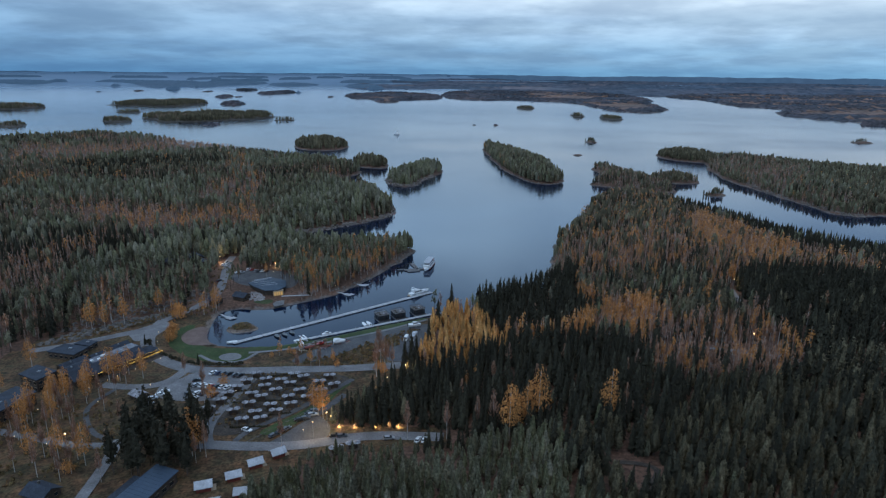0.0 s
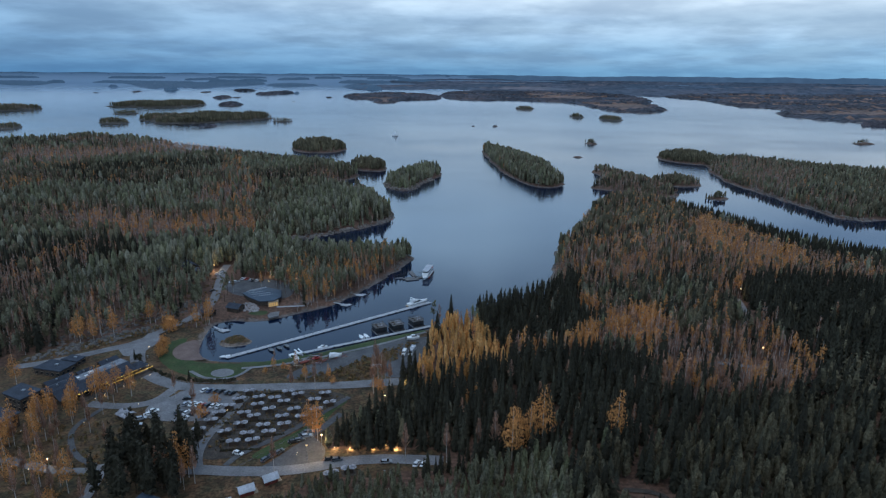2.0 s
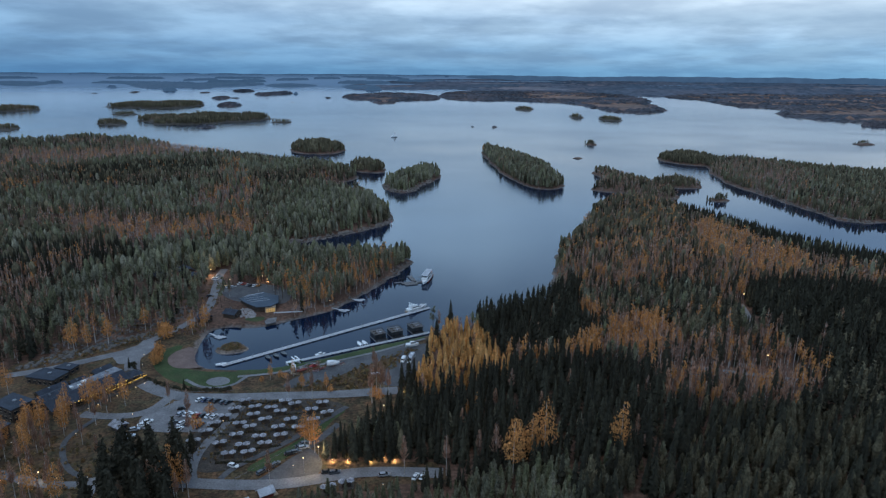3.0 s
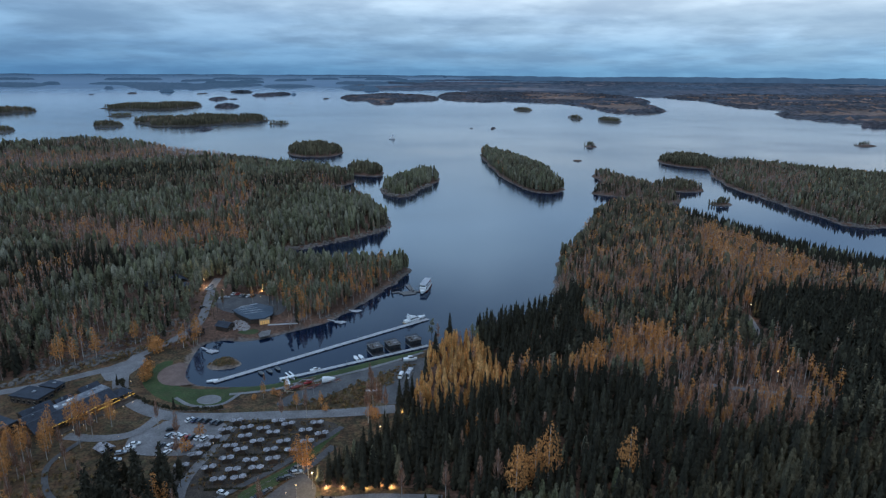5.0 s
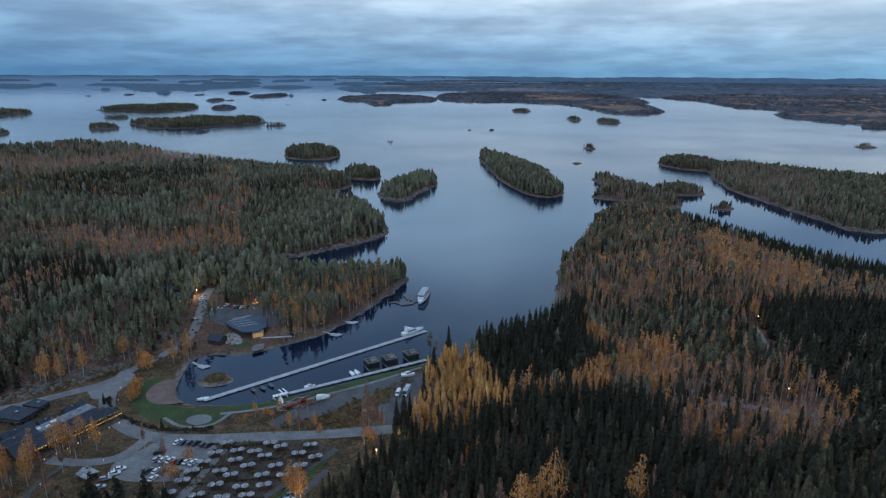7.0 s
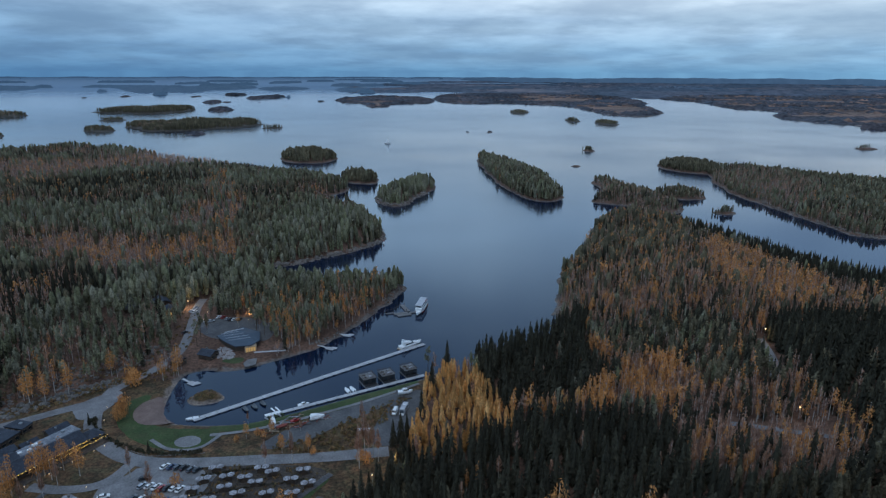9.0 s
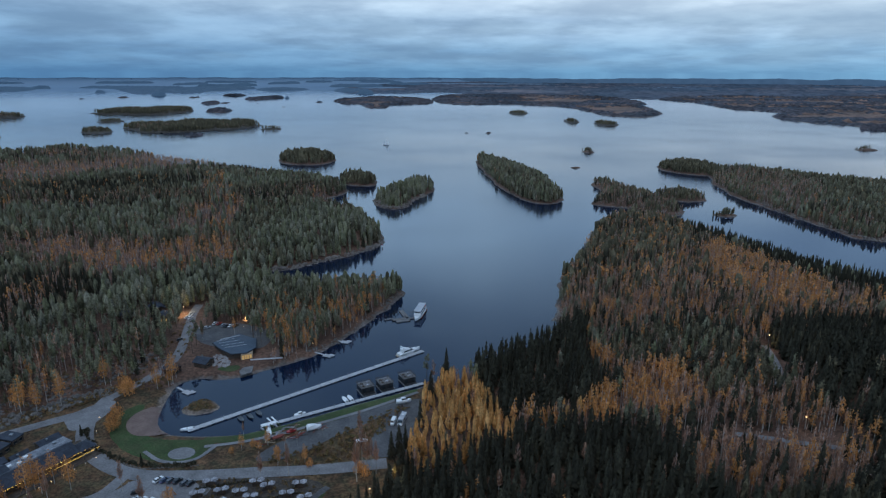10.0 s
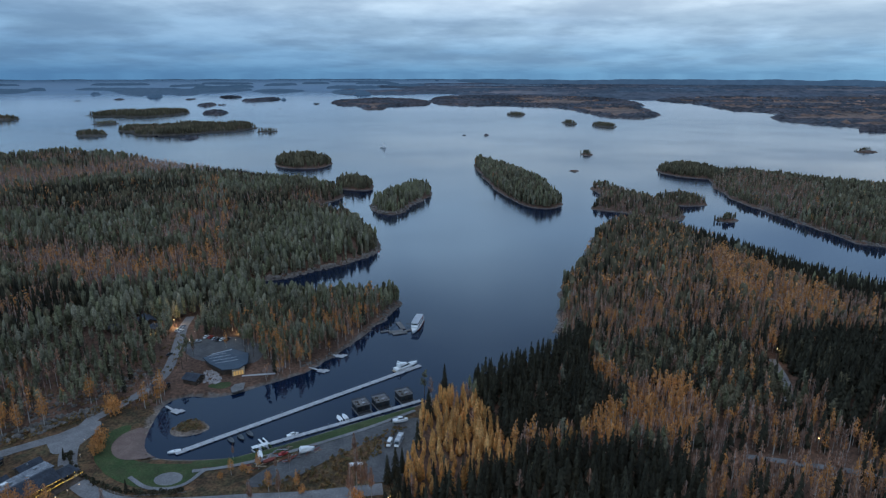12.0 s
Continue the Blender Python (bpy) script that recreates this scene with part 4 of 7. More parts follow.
def forest_plan():
    rng = np.random.default_rng(11)
    gap = 3.0
    xs, ys = np.arange(-1350, 900, gap), np.arange(130, 1420, gap)
    x, y = np.meshgrid(xs, ys)
    x, y = x.ravel() + rng.uniform(-1.6, 1.6, x.size), y.ravel() + rng.uniform(-1.6, 1.6, x.size)
    r = np.hypot(x, y)
    keep = (np.abs(x) < 0.715 * y + 22) & (rng.random(len(x)) < np.clip(1.0 - (r - 330) / 1500, np.where((y > 780) & (x > -330) | (x > 180) & (y > 640), 0.8, 0.28), 1.0))
    x, y, r = x[keep], y[keep], r[keep]
    d = shore_distance(x, y)
    keep = (d > 2.0) & (inside_distance(ISLES['reef'], x, y) < -5) & (inside_distance(VILLAGE, x, y) < -1) & (inside_distance(ISLES["pond_isle"], x, y) < -2)
    for cx, cy, rx, ry in GLADES:
        keep &= np.hypot((x / K - cx) / rx, (y / K - cy) / ry) > 0.9 + 0.25 * rng.random(len(x))
    for k, lane in enumerate(LANES):
        for (ax, ay), (bx, by) in zip(np.array(lane) * K, np.array(lane[1:]) * K):
            t = np.clip(((x - ax) * (bx - ax) + (y - ay) * (by - ay)) / ((bx - ax) ** 2 + (by - ay) ** 2), 0, 1)
            keep &= np.hypot(x - ax - t * (bx - ax), y - ay - t * (by - ay)) > (7.0 if k == 0 else 3.6)
    # open ground between the stony slope and the restaurant
    keep &= ~((np.hypot((x / K + 138) / 34, (y / K - 335) / 52) < 1 + 0.2 * wavy(x, y, 20, 31)) & (rng.random(len(x)) < 0.38))
    # the banks of the harbour are thinly grown
    bank = (np.hypot((x + 75) / 75, (y - 375) / 75) < 1.1) & (d < 6)
    keep &= ~(bank & (rng.random(len(x)) < 0.35))
    x, y, r, d = x[keep], y[keep], r[keep], d[keep]
    thin = wavy(x, y, 45, 21)
    dense = np.hypot((x / K + 62) / 55, (y / K - 390) / 60) < 1
    for cx, cy, rx, ry, k, share in STANDS:
        if share > 0.92:
            dense |= np.hypot((x / K - cx) / rx, (y / K - cy) / ry) < 1
    for outline, shares in BLOCKS:
        dense |= inside_distance(rounded(outline, 1), x, y) > -2
    keep = rng.random(len(x)) < np.where(dense, 0.95, np.where(x > -10, 0.86, 0.6) + 0.25 * thin)
    x, y, r, d = x[keep], y[keep], r[keep], d[keep]
    east = x > -10
    u = rng.random(len(x)) * 0.5 + 0.24 + 0.5 * wavy(x, y, 55, 17) + 0.45 * wavy(x, y, 140, 18)
    kind = np.where(east, np.where(u < 0.20, "S", np.where(u < 0.36, "P", np.where(u < 0.68, "G", np.where(u < 0.94, "Y", "S")))), np.where(u < 0.40, "P", np.where(u < 0.54, "D", np.where(u < 0.62, "S", np.where(u < 0.98, "G", "Y")))))
    for cx, cy, rx, ry, k, share in STANDS:
        e = np.hypot((x / K - cx) / rx, (y / K - cy) / ry) + 0.25 * wavy(x, y, 30, 29)
        kind = np.where((e < 1) & (rng.random(len(x)) < share), k, kind)
    for outline, shares in BLOCKS:
        inside = inside_distance(rounded(outline, 1), x, y) + 5 * wavy(x, y, 22, 37) > 0
        draw, low = rng.random(len(x)), 0.0
        for k, share in shares:
            kind = np.where(inside & (draw >= low) & (draw < low + share), k, kind)
            low += share
    patch_rng = np.random.default_rng(41)
    for outline, shares in PATCHES:
        inside = inside_distance(rounded(outline, 1), x, y) + 9 * wavy(x, y, 24, 39) > 0
        draw, low = patch_rng.random(len(x)), 0.0
        for k, share in shares:
            kind = np.where(inside & (draw >= low) & (draw < low + share), k, kind)
            low += share
    # grown spruces and larches stand wider apart
    keep = ~((kind == "S") & east & (r < 420) & (rng.random(len(x)) < 0.36)) & ~((kind == "L") & (rng.random(len(x)) < 0.25))
    x, y, r, d, kind, east = x[keep], y[keep], r[keep], d[keep], kind[keep], east[keep]
    size = rng.normal(1.0, 0.18, len(x)).clip(0.55, 1.4) * (1 + 0.12 * wavy(x, y, 60, 23))
    size = np.where(kind == "S", 1 + (size - 1) * 0.6, size)
    size = np.where((kind == "S") & east, size * 1.05, size) * np.where(d < 6, 0.85, 1)
    size = np.where((y < 225) & (kind == "P") & east, size * 0.92, size)
    size = np.where((np.hypot((x / K - 228) / 80, (y / K - 725) / 85) < 1) & (y / K > 640), size * 0.8, size)
    size = np.where((np.hypot(x / K - 258, y / K - 1162) < 30) | (np.hypot(x / K - 770, y / K - 1206) < 45) | (np.hypot(x / K - 272, y / K - 646) < 18), size * 0.55, size)
    size = np.where((y / K > 168) & (y / K < 190) & (x / K < 8) & (x > -60), size * 0.62, size)
    size = np.where(kind == "L", size * 0.9, size)
    size = np.where((y / K > 520) & (x / K > 290) | (y / K > 640) & (x / K > 150), size * 0.82, size)
    size = np.where((y / K < 214) & (x / K > 36) & ((kind == "S") | (kind == "D")), size * (0.98 - 0.08 * (y / K < 190)), size)
    # a few trees on each skerry, and the wood under the flight
    dots = [(cx * K + rng.normal(0, s), cy * K + rng.normal(0, s * 0.4)) for cx, cy, s, n in ((258, 1162, 5.0, 22), (770, 1207, 11.0, 26), (268, 647, 4.5, 12), (278, 648, 2.5, 6)) for _ in range(n)]
    ux, uy = np.meshgrid(np.arange(-260, 261, 7.5), np.arange(-120, 128, 7.5))
    ux, uy = ux.ravel() + rng.uniform(-2, 2, ux.size), uy.ravel() + rng.uniform(-2, 2, ux.size)
    x, y = np.concatenate((x, [d[0] for d in dots], ux)), np.concatenate((y, [d[1] for d in dots], uy))
    kind = np.concatenate((kind, rng.choice(("D", "D", "P", "G"), len(dots)), rng.choice(("P", "P", "S", "G"), len(ux))))
    size = np.concatenate((size, rng.uniform(0.45, 0.75, len(dots)), rng.uniform(0.8, 1.1, len(ux))))
    r = np.concatenate((r, np.full(len(dots) + len(ux), 900.0)))
    return x, y, ground_height(x, y), r, kind, size


def build_forest():
    x, y, z, r, kind, size = forest_plan()
    lod = np.where(r < np.where(x < -10, 270, 300), 0, np.where(r < 500, 1, 2))
    west = x < -10
    for k in "SPDLYG":
        for l in (0, 1, 2):
            for side, where in ((west, "on the western shore"), (~west, "on the eastern shore")):
                i = (kind == k) & (lod == l) & side
                if i.sum() > 0:
                    grow(k, l, x[i], y[i], z[i], size[i], where)


build_forest()


def wooded_island(outline, seed):
    """An island of the open lake with its own trees."""
    ring = rounded(outline, 2)
    rng = np.random.default_rng(seed)
    gap = 5.5 if ring[:, 1].mean() < 2300 else 7.5
    xs, ys = np.arange(ring[:, 0].min() - 12, ring[:, 0].max() + 12, 6.0), np.arange(ring[:, 1].min() - 12, ring[:, 1].max() + 12, 6.0)
    x, y = np.meshgrid(xs, ys)
    uneven = 0.10 * min(np.ptp(ring[:, 0]), np.ptp(ring[:, 1]))
    d = inside_distance(ring, x, y) + (wavy(x, y, 50, seed) + 0.6 * wavy(x, y, 22, seed + 3)) * uneven
    z = np.where(d > 0, np.minimum(1.5 + d * 0.10, 8), np.maximum(d * 0.3, -3)) + 0.4 * wavy(x, y, 9, seed + 1)
    v = np.stack(far_place(x.ravel(), y.ravel(), z.ravel()), 1)
    tagged(new("island", mesh_from("island", v, grid_faces(len(xs), len(ys)), [ISLE_GROUND])), "low rocky island under a dense wood", "island", kind="structure")
    x, y = (a.ravel() for a in np.meshgrid(np.arange(ring[:, 0].min(), ring[:, 0].max(), gap), np.arange(ring[:, 1].min(), ring[:, 1].max(), gap * 1.3)))
    x, y = x + rng.uniform(-2.5, 2.5, len(x)), y + rng.uniform(-2.5, 2.5, len(x))
    d = inside_distance(ring, x, y) + (wavy(x, y, 50, seed) + 0.6 * wavy(x, y, 22, seed + 3)) * uneven
    x, y, d = x[d > 2], y[d > 2], d[d > 2]
    X, Y, Z = far_place(x, y, np.minimum(1.5 + d * 0.10, 8))
    size = rng.uniform(0.7, 1.25, len(x)) * np.where(d < 8, 0.75, 1.0) * (1 + 0.35 * wavy(x, y, 45, seed + 4)) * (1.15 if len(x) > 200 else 0.8)
    bare = wavy(x, y, 70, seed + 2) + rng.normal(0, 0.3, len(x)) > 0.42
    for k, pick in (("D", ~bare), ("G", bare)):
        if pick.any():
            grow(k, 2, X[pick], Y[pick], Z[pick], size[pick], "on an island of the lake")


for k, outline in enumerate(WOODED_ISLES):
    wooded_island(outline, 200 + 5 * k)


# ---- building helpers ----
WHITE = material("white_paint", (0.74, 0.74, 0.73), 0.45, grain=0.6, patch=3, spread=0.08, spec=0.5)
GREY_ROOF = material("weathered_canopy", (0.380, 0.374, 0.391), 0.8, grain=0.5, patch=2.5, spread=0.5, second=(0.172, 0.167, 0.178))
PALE_ROOF = material("pale_roof", (0.50, 0.51, 0.53), 0.7, grain=0.5, patch=3, spread=0.15, second=(0.36, 0.37, 0.39))
DARK_ROOF = material("dark_felt_roof", (0.042, 0.050, 0.066), 0.8, grain=0.6, patch=4, spread=0.3, second=(0.030, 0.036, 0.048))
BLUE_ROOF = material("blue_metal_roof", (0.050, 0.075, 0.11), 0.5, grain=0.6, patch=5, spread=0.12, spec=0.5)
SLATE = material("slate_blue_roof", (0.045, 0.068, 0.095), 0.7, grain=0.6, patch=4, spread=0.15, spec=0.5)
GRAVEL_ROOF = material("gravel_roof", (0.25, 0.26, 0.28), 0.9, grain=0.4, patch=3, spread=0.45, second=(0.14, 0.15, 0.17))
LOGS = material("dark_timber", (0.055, 0.040, 0.030), 0.8, grain=0.5, patch=3, spread=0.3, second=(0.08, 0.055, 0.04))
RED_WOOD = material("red_boards", (0.19, 0.045, 0.03), 0.8, grain=0.5, patch=3, spread=0.2)
PALE_WOOD = material("pale_timber", (0.36, 0.27, 0.18), 0.8, grain=0.4, patch=2, spread=0.2)
DECK = material("grey_decking", (0.448, 0.448, 0.459), 0.85, grain=0.5, patch=4, spread=0.18, second=(0.370, 0.370, 0.381))
DARK_DECK = material("dark_decking", (0.19, 0.18, 0.175), 0.85, grain=0.5, patch=4, spread=0.3, second=(0.13, 0.125, 0.12))
FLOAT = material("concrete_float", (0.13, 0.13, 0.13), 0.9, grain=0.5, patch=3, spread=0.2)
GLASS = material("dark_glass", (0.02, 0.025, 0.03), 0.08, spread=0.02, spec=0.6)
WARM_GLASS = material("lit_window", (0.3, 0.2, 0.08), 0.3, emit=(1.0, 0.62, 0.22), strength=0.35)
SAILCLOTH = material("sailcloth", (0.86, 0.86, 0.85), 0.7, grain=0.5, patch=3, spread=0.04)
RUBBER = material("rubber", (0.02, 0.02, 0.02), 0.8, spread=0.1)
STEEL = material("grey_steel", (0.28, 0.29, 0.30), 0.45, metal=0.7, spread=0.1)
RED = material("red_paint", (0.34, 0.03, 0.025), 0.4, spread=0.1, spec=0.5)
BOULDER = material("granite", (0.17, 0.15, 0.135), 0.9, grain=0.7, patch=3, spread=0.4, second=(0.11, 0.10, 0.09), bump=0.5)
PALE_STONE = material("pale_stone", (0.36, 0.33, 0.32), 0.9, grain=0.6, patch=3, spread=0.35, second=(0.25, 0.23, 0.225), bump=0.4)
CHARCOAL = material("charred_boards", (0.022, 0.022, 0.024), 0.8, grain=0.5, patch=3, spread=0.25)
SOIL = material("dark_soil", (0.052, 0.044, 0.038), 0.95, grain=0.6, patch=3, spread=0.4, second=(0.081, 0.062, 0.047), bump=0.4)
BULB = material("lamp_bulb", (1, 0.85, 0.6), 0.4, emit=(1.0, 0.62, 0.22), strength=2.6)
STRING = material("string_light", (1, 0.7, 0.2), 0.4, emit=(1.0, 0.60, 0.10), strength=2.6)
PAINTS = {"white": WHITE, "silver": material("silver_paint", (0.42, 0.43, 0.45), 0.3, metal=0.4, spread=0.05, spec=0.5), "black": material("black_paint", (0.018, 0.018, 0.02), 0.3, spread=0.05, spec=0.5),
          "grey": material("grey_paint", (0.10, 0.105, 0.115), 0.3, metal=0.3, spread=0.05, spec=0.5), "blue": material("blue_paint", (0.03, 0.05, 0.11), 0.3, spread=0.05, spec=0.5), "red": RED}
HEADLAMP = material("headlamp_glass", (0.6, 0.6, 0.58), 0.15, spread=0.02, spec=0.6)


def part(name, bm, mat, parent=None, label=""):
    me = bpy.data.meshes.new(name)
    bm.normal_update()
    bm.to_mesh(me)
    bm.free()
    me.materials.append(mat)
    ob = new(name, me)
    if parent is not None:
        ob.parent = parent
    if label:
        ob["label"] = label
    return ob


def thing(name, m, label, category, group=""):
    ob = new(name)
    ob.empty_display_size = 0.5
    ob.matrix_basis = m
    return tagged(ob, label, category, group)


def box(bm, x, y, z, sx, sy, sz, turn=0.0, bevel=0.0):
    """A block whose base centre stands at x, y, z."""
    got = bmesh.ops.create_cube(bm, size=1, matrix=pose(x, y, z + sz / 2, 0, 0, turn) @ Matrix.Diagonal((sx, sy, sz, 1)))
    if bevel:
        edges = {e for v in got["verts"] for e in v.link_edges}
        bmesh.ops.bevel(bm, geom=list(edges), offset=bevel, segments=1, affect="EDGES")
    return bm


def rod(bm, a, b, r, sides=6, r2=None):
    a, b = Vector(a), Vector(b)
    m = Matrix.Translation((a + b) / 2) @ (b - a).to_track_quat("Z", "Y").to_matrix().to_4x4()
    bmesh.ops.create_cone(bm, cap_ends=True, segments=sides, radius1=r, radius2=r if r2 is None else r2, depth=(b - a).length, matrix=m)
    return bm


def prism(bm, pts, z0, z1, scale_top=1.0):
    """An upright block over an outline; its top may be drawn in."""
    cx, cy = sum(p[0] for p in pts) / len(pts), sum(p[1] for p in pts) / len(pts)
    lo = [bm.verts.new((x, y, z0)) for x, y in pts]
    hi = [bm.verts.new((cx + (x - cx) * scale_top, cy + (y - cy) * scale_top, z1)) for x, y in pts]
    n = len(pts)
    bm.faces.new(lo[::-1]); bm.faces.new(hi)
    for i in range(n):
        bm.faces.new((lo[i], lo[(i + 1) % n], hi[(i + 1) % n], hi[i]))
    return bm


def loft(bm, sections):
    """A skin over rings of equal count, closed at both ends."""
    rings = [[bm.verts.new(p) for p in s] for s in sections]
    n = len(rings[0])
    for a, b in zip(rings, rings[1:]):
        for i in range(n):
            bm.faces.new((a[i], a[(i + 1) % n], b[(i + 1) % n], b[i]))
    bm.faces.new(rings[0][::-1]); bm.faces.new(rings[-1])
    bmesh.ops.recalc_face_normals(bm, faces=bm.faces[:])
    return bm


def gable(bm, sx, sy, z, rise, over, thick=0.22):
    """A pitched roof along y, with thickness and overhang."""
    hx, hy = sx / 2 + over, sy / 2 + over
    drop = rise * over / (sx / 2)
    prof = [(-hx, z - drop), (0, z + rise), (hx, z - drop), (hx, z - drop + thick), (0, z + rise + thick), (-hx, z - drop + thick)]
    return loft(bm, [[(x, -hy, q) for x, q in prof], [(x, hy, q) for x, q in prof]])


def new_bm():
    return bmesh.new()


def at(x, y, turn=0.0, lift=0.0):
    """A pose on the ground at a place of the plan."""
    z = float(ground_height(x * K, y * K)[0])
    return pose(x * K, y * K, z + lift, 0, 0, turn)


# ---- roads, lots, lawns ----
def smooth_line(points, every=2.5):
    p = np.array(points, float) * K
    for _ in range(3):
        q = np.concatenate((p[:1], np.stack((p[:-1] * 0.75 + p[1:] * 0.25, p[:-1] * 0.25 + p[1:] * 0.75), 1).reshape(-1, 2), p[-1:]))
        p = q
    return p


def road(name, points, width, mat, lift, label, kind="structure", category="road"):
    p = smooth_line(points)
    d = np.gradient(p, axis=0)
    d /= np.linalg.norm(d, axis=1)[:, None] + 1e-9
    side = np.stack((-d[:, 1], d[:, 0]), 1)
    half = width / 2 * (1 + 0.08 * wavy(p[:, 0], p[:, 1], 14, 3))
    cols = [p + side * (half * u)[:, None] for u in (-1, -0.4, 0.4, 1)]
    v = []
    for c, dz in zip(cols, (-0.03, 0.02, 0.02, -0.03)):
        v.append(np.concatenate((c, (ground_height(c[:, 0], c[:, 1]) + lift + dz)[:, None]), 1))
    v = np.stack(v, 1).reshape(-1, 3)
    me = mesh_from(name, v, grid_faces(4, len(p)), [mat], smooth=True)
    return tagged(new(name, me), label, category, kind=kind)


def patch(name, points, mat, lift, label, category="ground", wobble=0.8, cell=1.6):
    """A stretch of surface laid over the ground, its rim drawn to the outline."""
    p = rounded(points, 3)
    p = p + np.stack((wavy(p[:, 0], p[:, 1], 9, 41), wavy(p[:, 0], p[:, 1], 9, 42)), 1) * wobble
    xs, ys = np.arange(p[:, 0].min() - cell, p[:, 0].max() + cell * 2, cell), np.arange(p[:, 1].min() - cell, p[:, 1].max() + cell * 2, cell)
    x, y = (a.ravel() for a in np.meshgrid(xs, ys))
    f = grid_faces(len(xs), len(ys))
    f = f[inside_distance(p, x[f].mean(1), y[f].mean(1)) > 0]
    used, count = np.unique(f, return_counts=True)
    rim = used[count < 4]
    for _ in range(3):
        d = inside_distance(p, x[rim], y[rim])
        gx = (inside_distance(p, x[rim] + 0.1, y[rim]) - d) / 0.1
        gy = (inside_distance(p, x[rim], y[rim] + 0.1) - d) / 0.1
        x[rim] -= 0.9 * d * gx
        y[rim] -= 0.9 * d * gy
    back = np.zeros(len(x), int)
    back[used] = np.arange(len(used))
    v = np.stack((x[used], y[used], ground_height(x[used], y[used]) + lift), 1)
    return tagged(new(name, mesh_from(name, v, back[f], [mat], smooth=True)), label, category, kind="structure")


patch("soil", [(-88, 206), (-80, 240), (-60, 240), (-38, 238), (-36, 230), (-48, 214), (-60, 200), (-72, 192), (-80, 196)], SOIL, 0.10, "dark planted soil between the canopy shelters")
patch("car_park", [(-106, 238), (-80, 239), (-76, 231), (-79, 224), (-80, 216), (-100, 215), (-110, 222)], GRAVEL, 0.12, "grey gravel car park", "car park")
patch("lawn", [(-112, 266), (-104, 262), (-90, 261), (-80, 262), (-82, 252), (-90, 247), (-104, 250), (-116, 258), (-124, 268), (-126, 280), (-121, 288), (-117, 286), (-118, 274)], LAWN, 0.14, "short green lawn round the beach", "lawn")
patch("lawn", [(-86, 264), (-74, 266), (-66, 269.3), (-56, 274.3), (-44, 281.8), (-32, 289.3), (-16, 298.2), (-8, 302), (-10, 296), (-30, 281.5), (-46, 271.5), (-60, 264), (-74, 259.5), (-86, 259.5)], LAWN, 0.13, "green strip of bank along the quay", "lawn")
patch("lawn", [(-63.5, 195), (-57.5, 193.5), (-50, 202), (-43.5, 212), (-40, 223), (-35.5, 231), (-37, 234), (-42.5, 223), (-47, 213.5), (-54.5, 205)], LAWN, 0.13, "wedge of green grass between two lanes", "lawn")
patch("lawn", [(-100, 236), (-104, 243), (-116, 244), (-124, 238), (-120, 229), (-108, 229)], ROUGH, 0.13, "island of brown autumn grass between drives", "lawn")
patch("lawn", [(-72, 168), (-62, 178), (-55, 185), (-62, 186), (-74, 184), (-80, 172)], ROUGH, 0.12, "grass slope beside the cabins", "lawn")
patch("beach", [(-119, 281), (-112, 288), (-105, 281), (-102.5, 273), (-101, 265), (-111, 263), (-118, 269), (-120, 275)], SAND, 0.22, "raked brown sand beach by the pond", "beach")
patch("beach", [(-81, 332), (-75, 331), (-68, 338.5), (-72, 343.5), (-79, 339)], SAND, 0.16, "patch of pale sand beside the restaurant", "beach")
patch("lawn", [(-101, 318.5), (-93, 315.5), (-90, 319), (-92, 323), (-99, 321.5)], LAWN, 0.15, "small green lawn at the water below the restaurant", "lawn")
patch("gravel_lot", [(-26, 250), (-12, 251), (-7, 262), (-6, 290), (-10, 293), (-18, 284), (-24, 268)], ASPHALT, 0.13, "dark gravel boat yard", "car park")
patch("gravel_lot", [(-66, 248), (-52, 249), (-40, 262), (-24, 276), (-10, 291), (-16, 290), (-34, 280), (-50, 268), (-60, 258)], ASPHALT, 0.125, "dark gravel strip beside the quay", "car park")
patch("gravel_circle", [(-96, 254), (-92, 257), (-87, 256), (-85, 252), (-89, 249), (-94, 250)], GRAVEL, 0.17, "round gravel fire place in the lawn", "path", 0.2)
patch("turning_place", [(-146, 279), (-134, 292), (-129, 286), (-131, 272), (-137, 266), (-143, 272)], GRAVEL, 0.145, "wide gravel turning place", "car park")
patch("lower_lot", [(-62, 186), (-42, 186), (-37, 197), (-44, 208), (-47, 205), (-55, 191)], ASPHALT, 0.135, "gravel parking lane", "car park")
patch("restaurant_yard", [(-126, 352), (-124, 366), (-98, 368), (-84, 356), (-84, 338), (-110, 340)], ASPHALT, 0.14, "paved yard behind the restaurant", "car park")
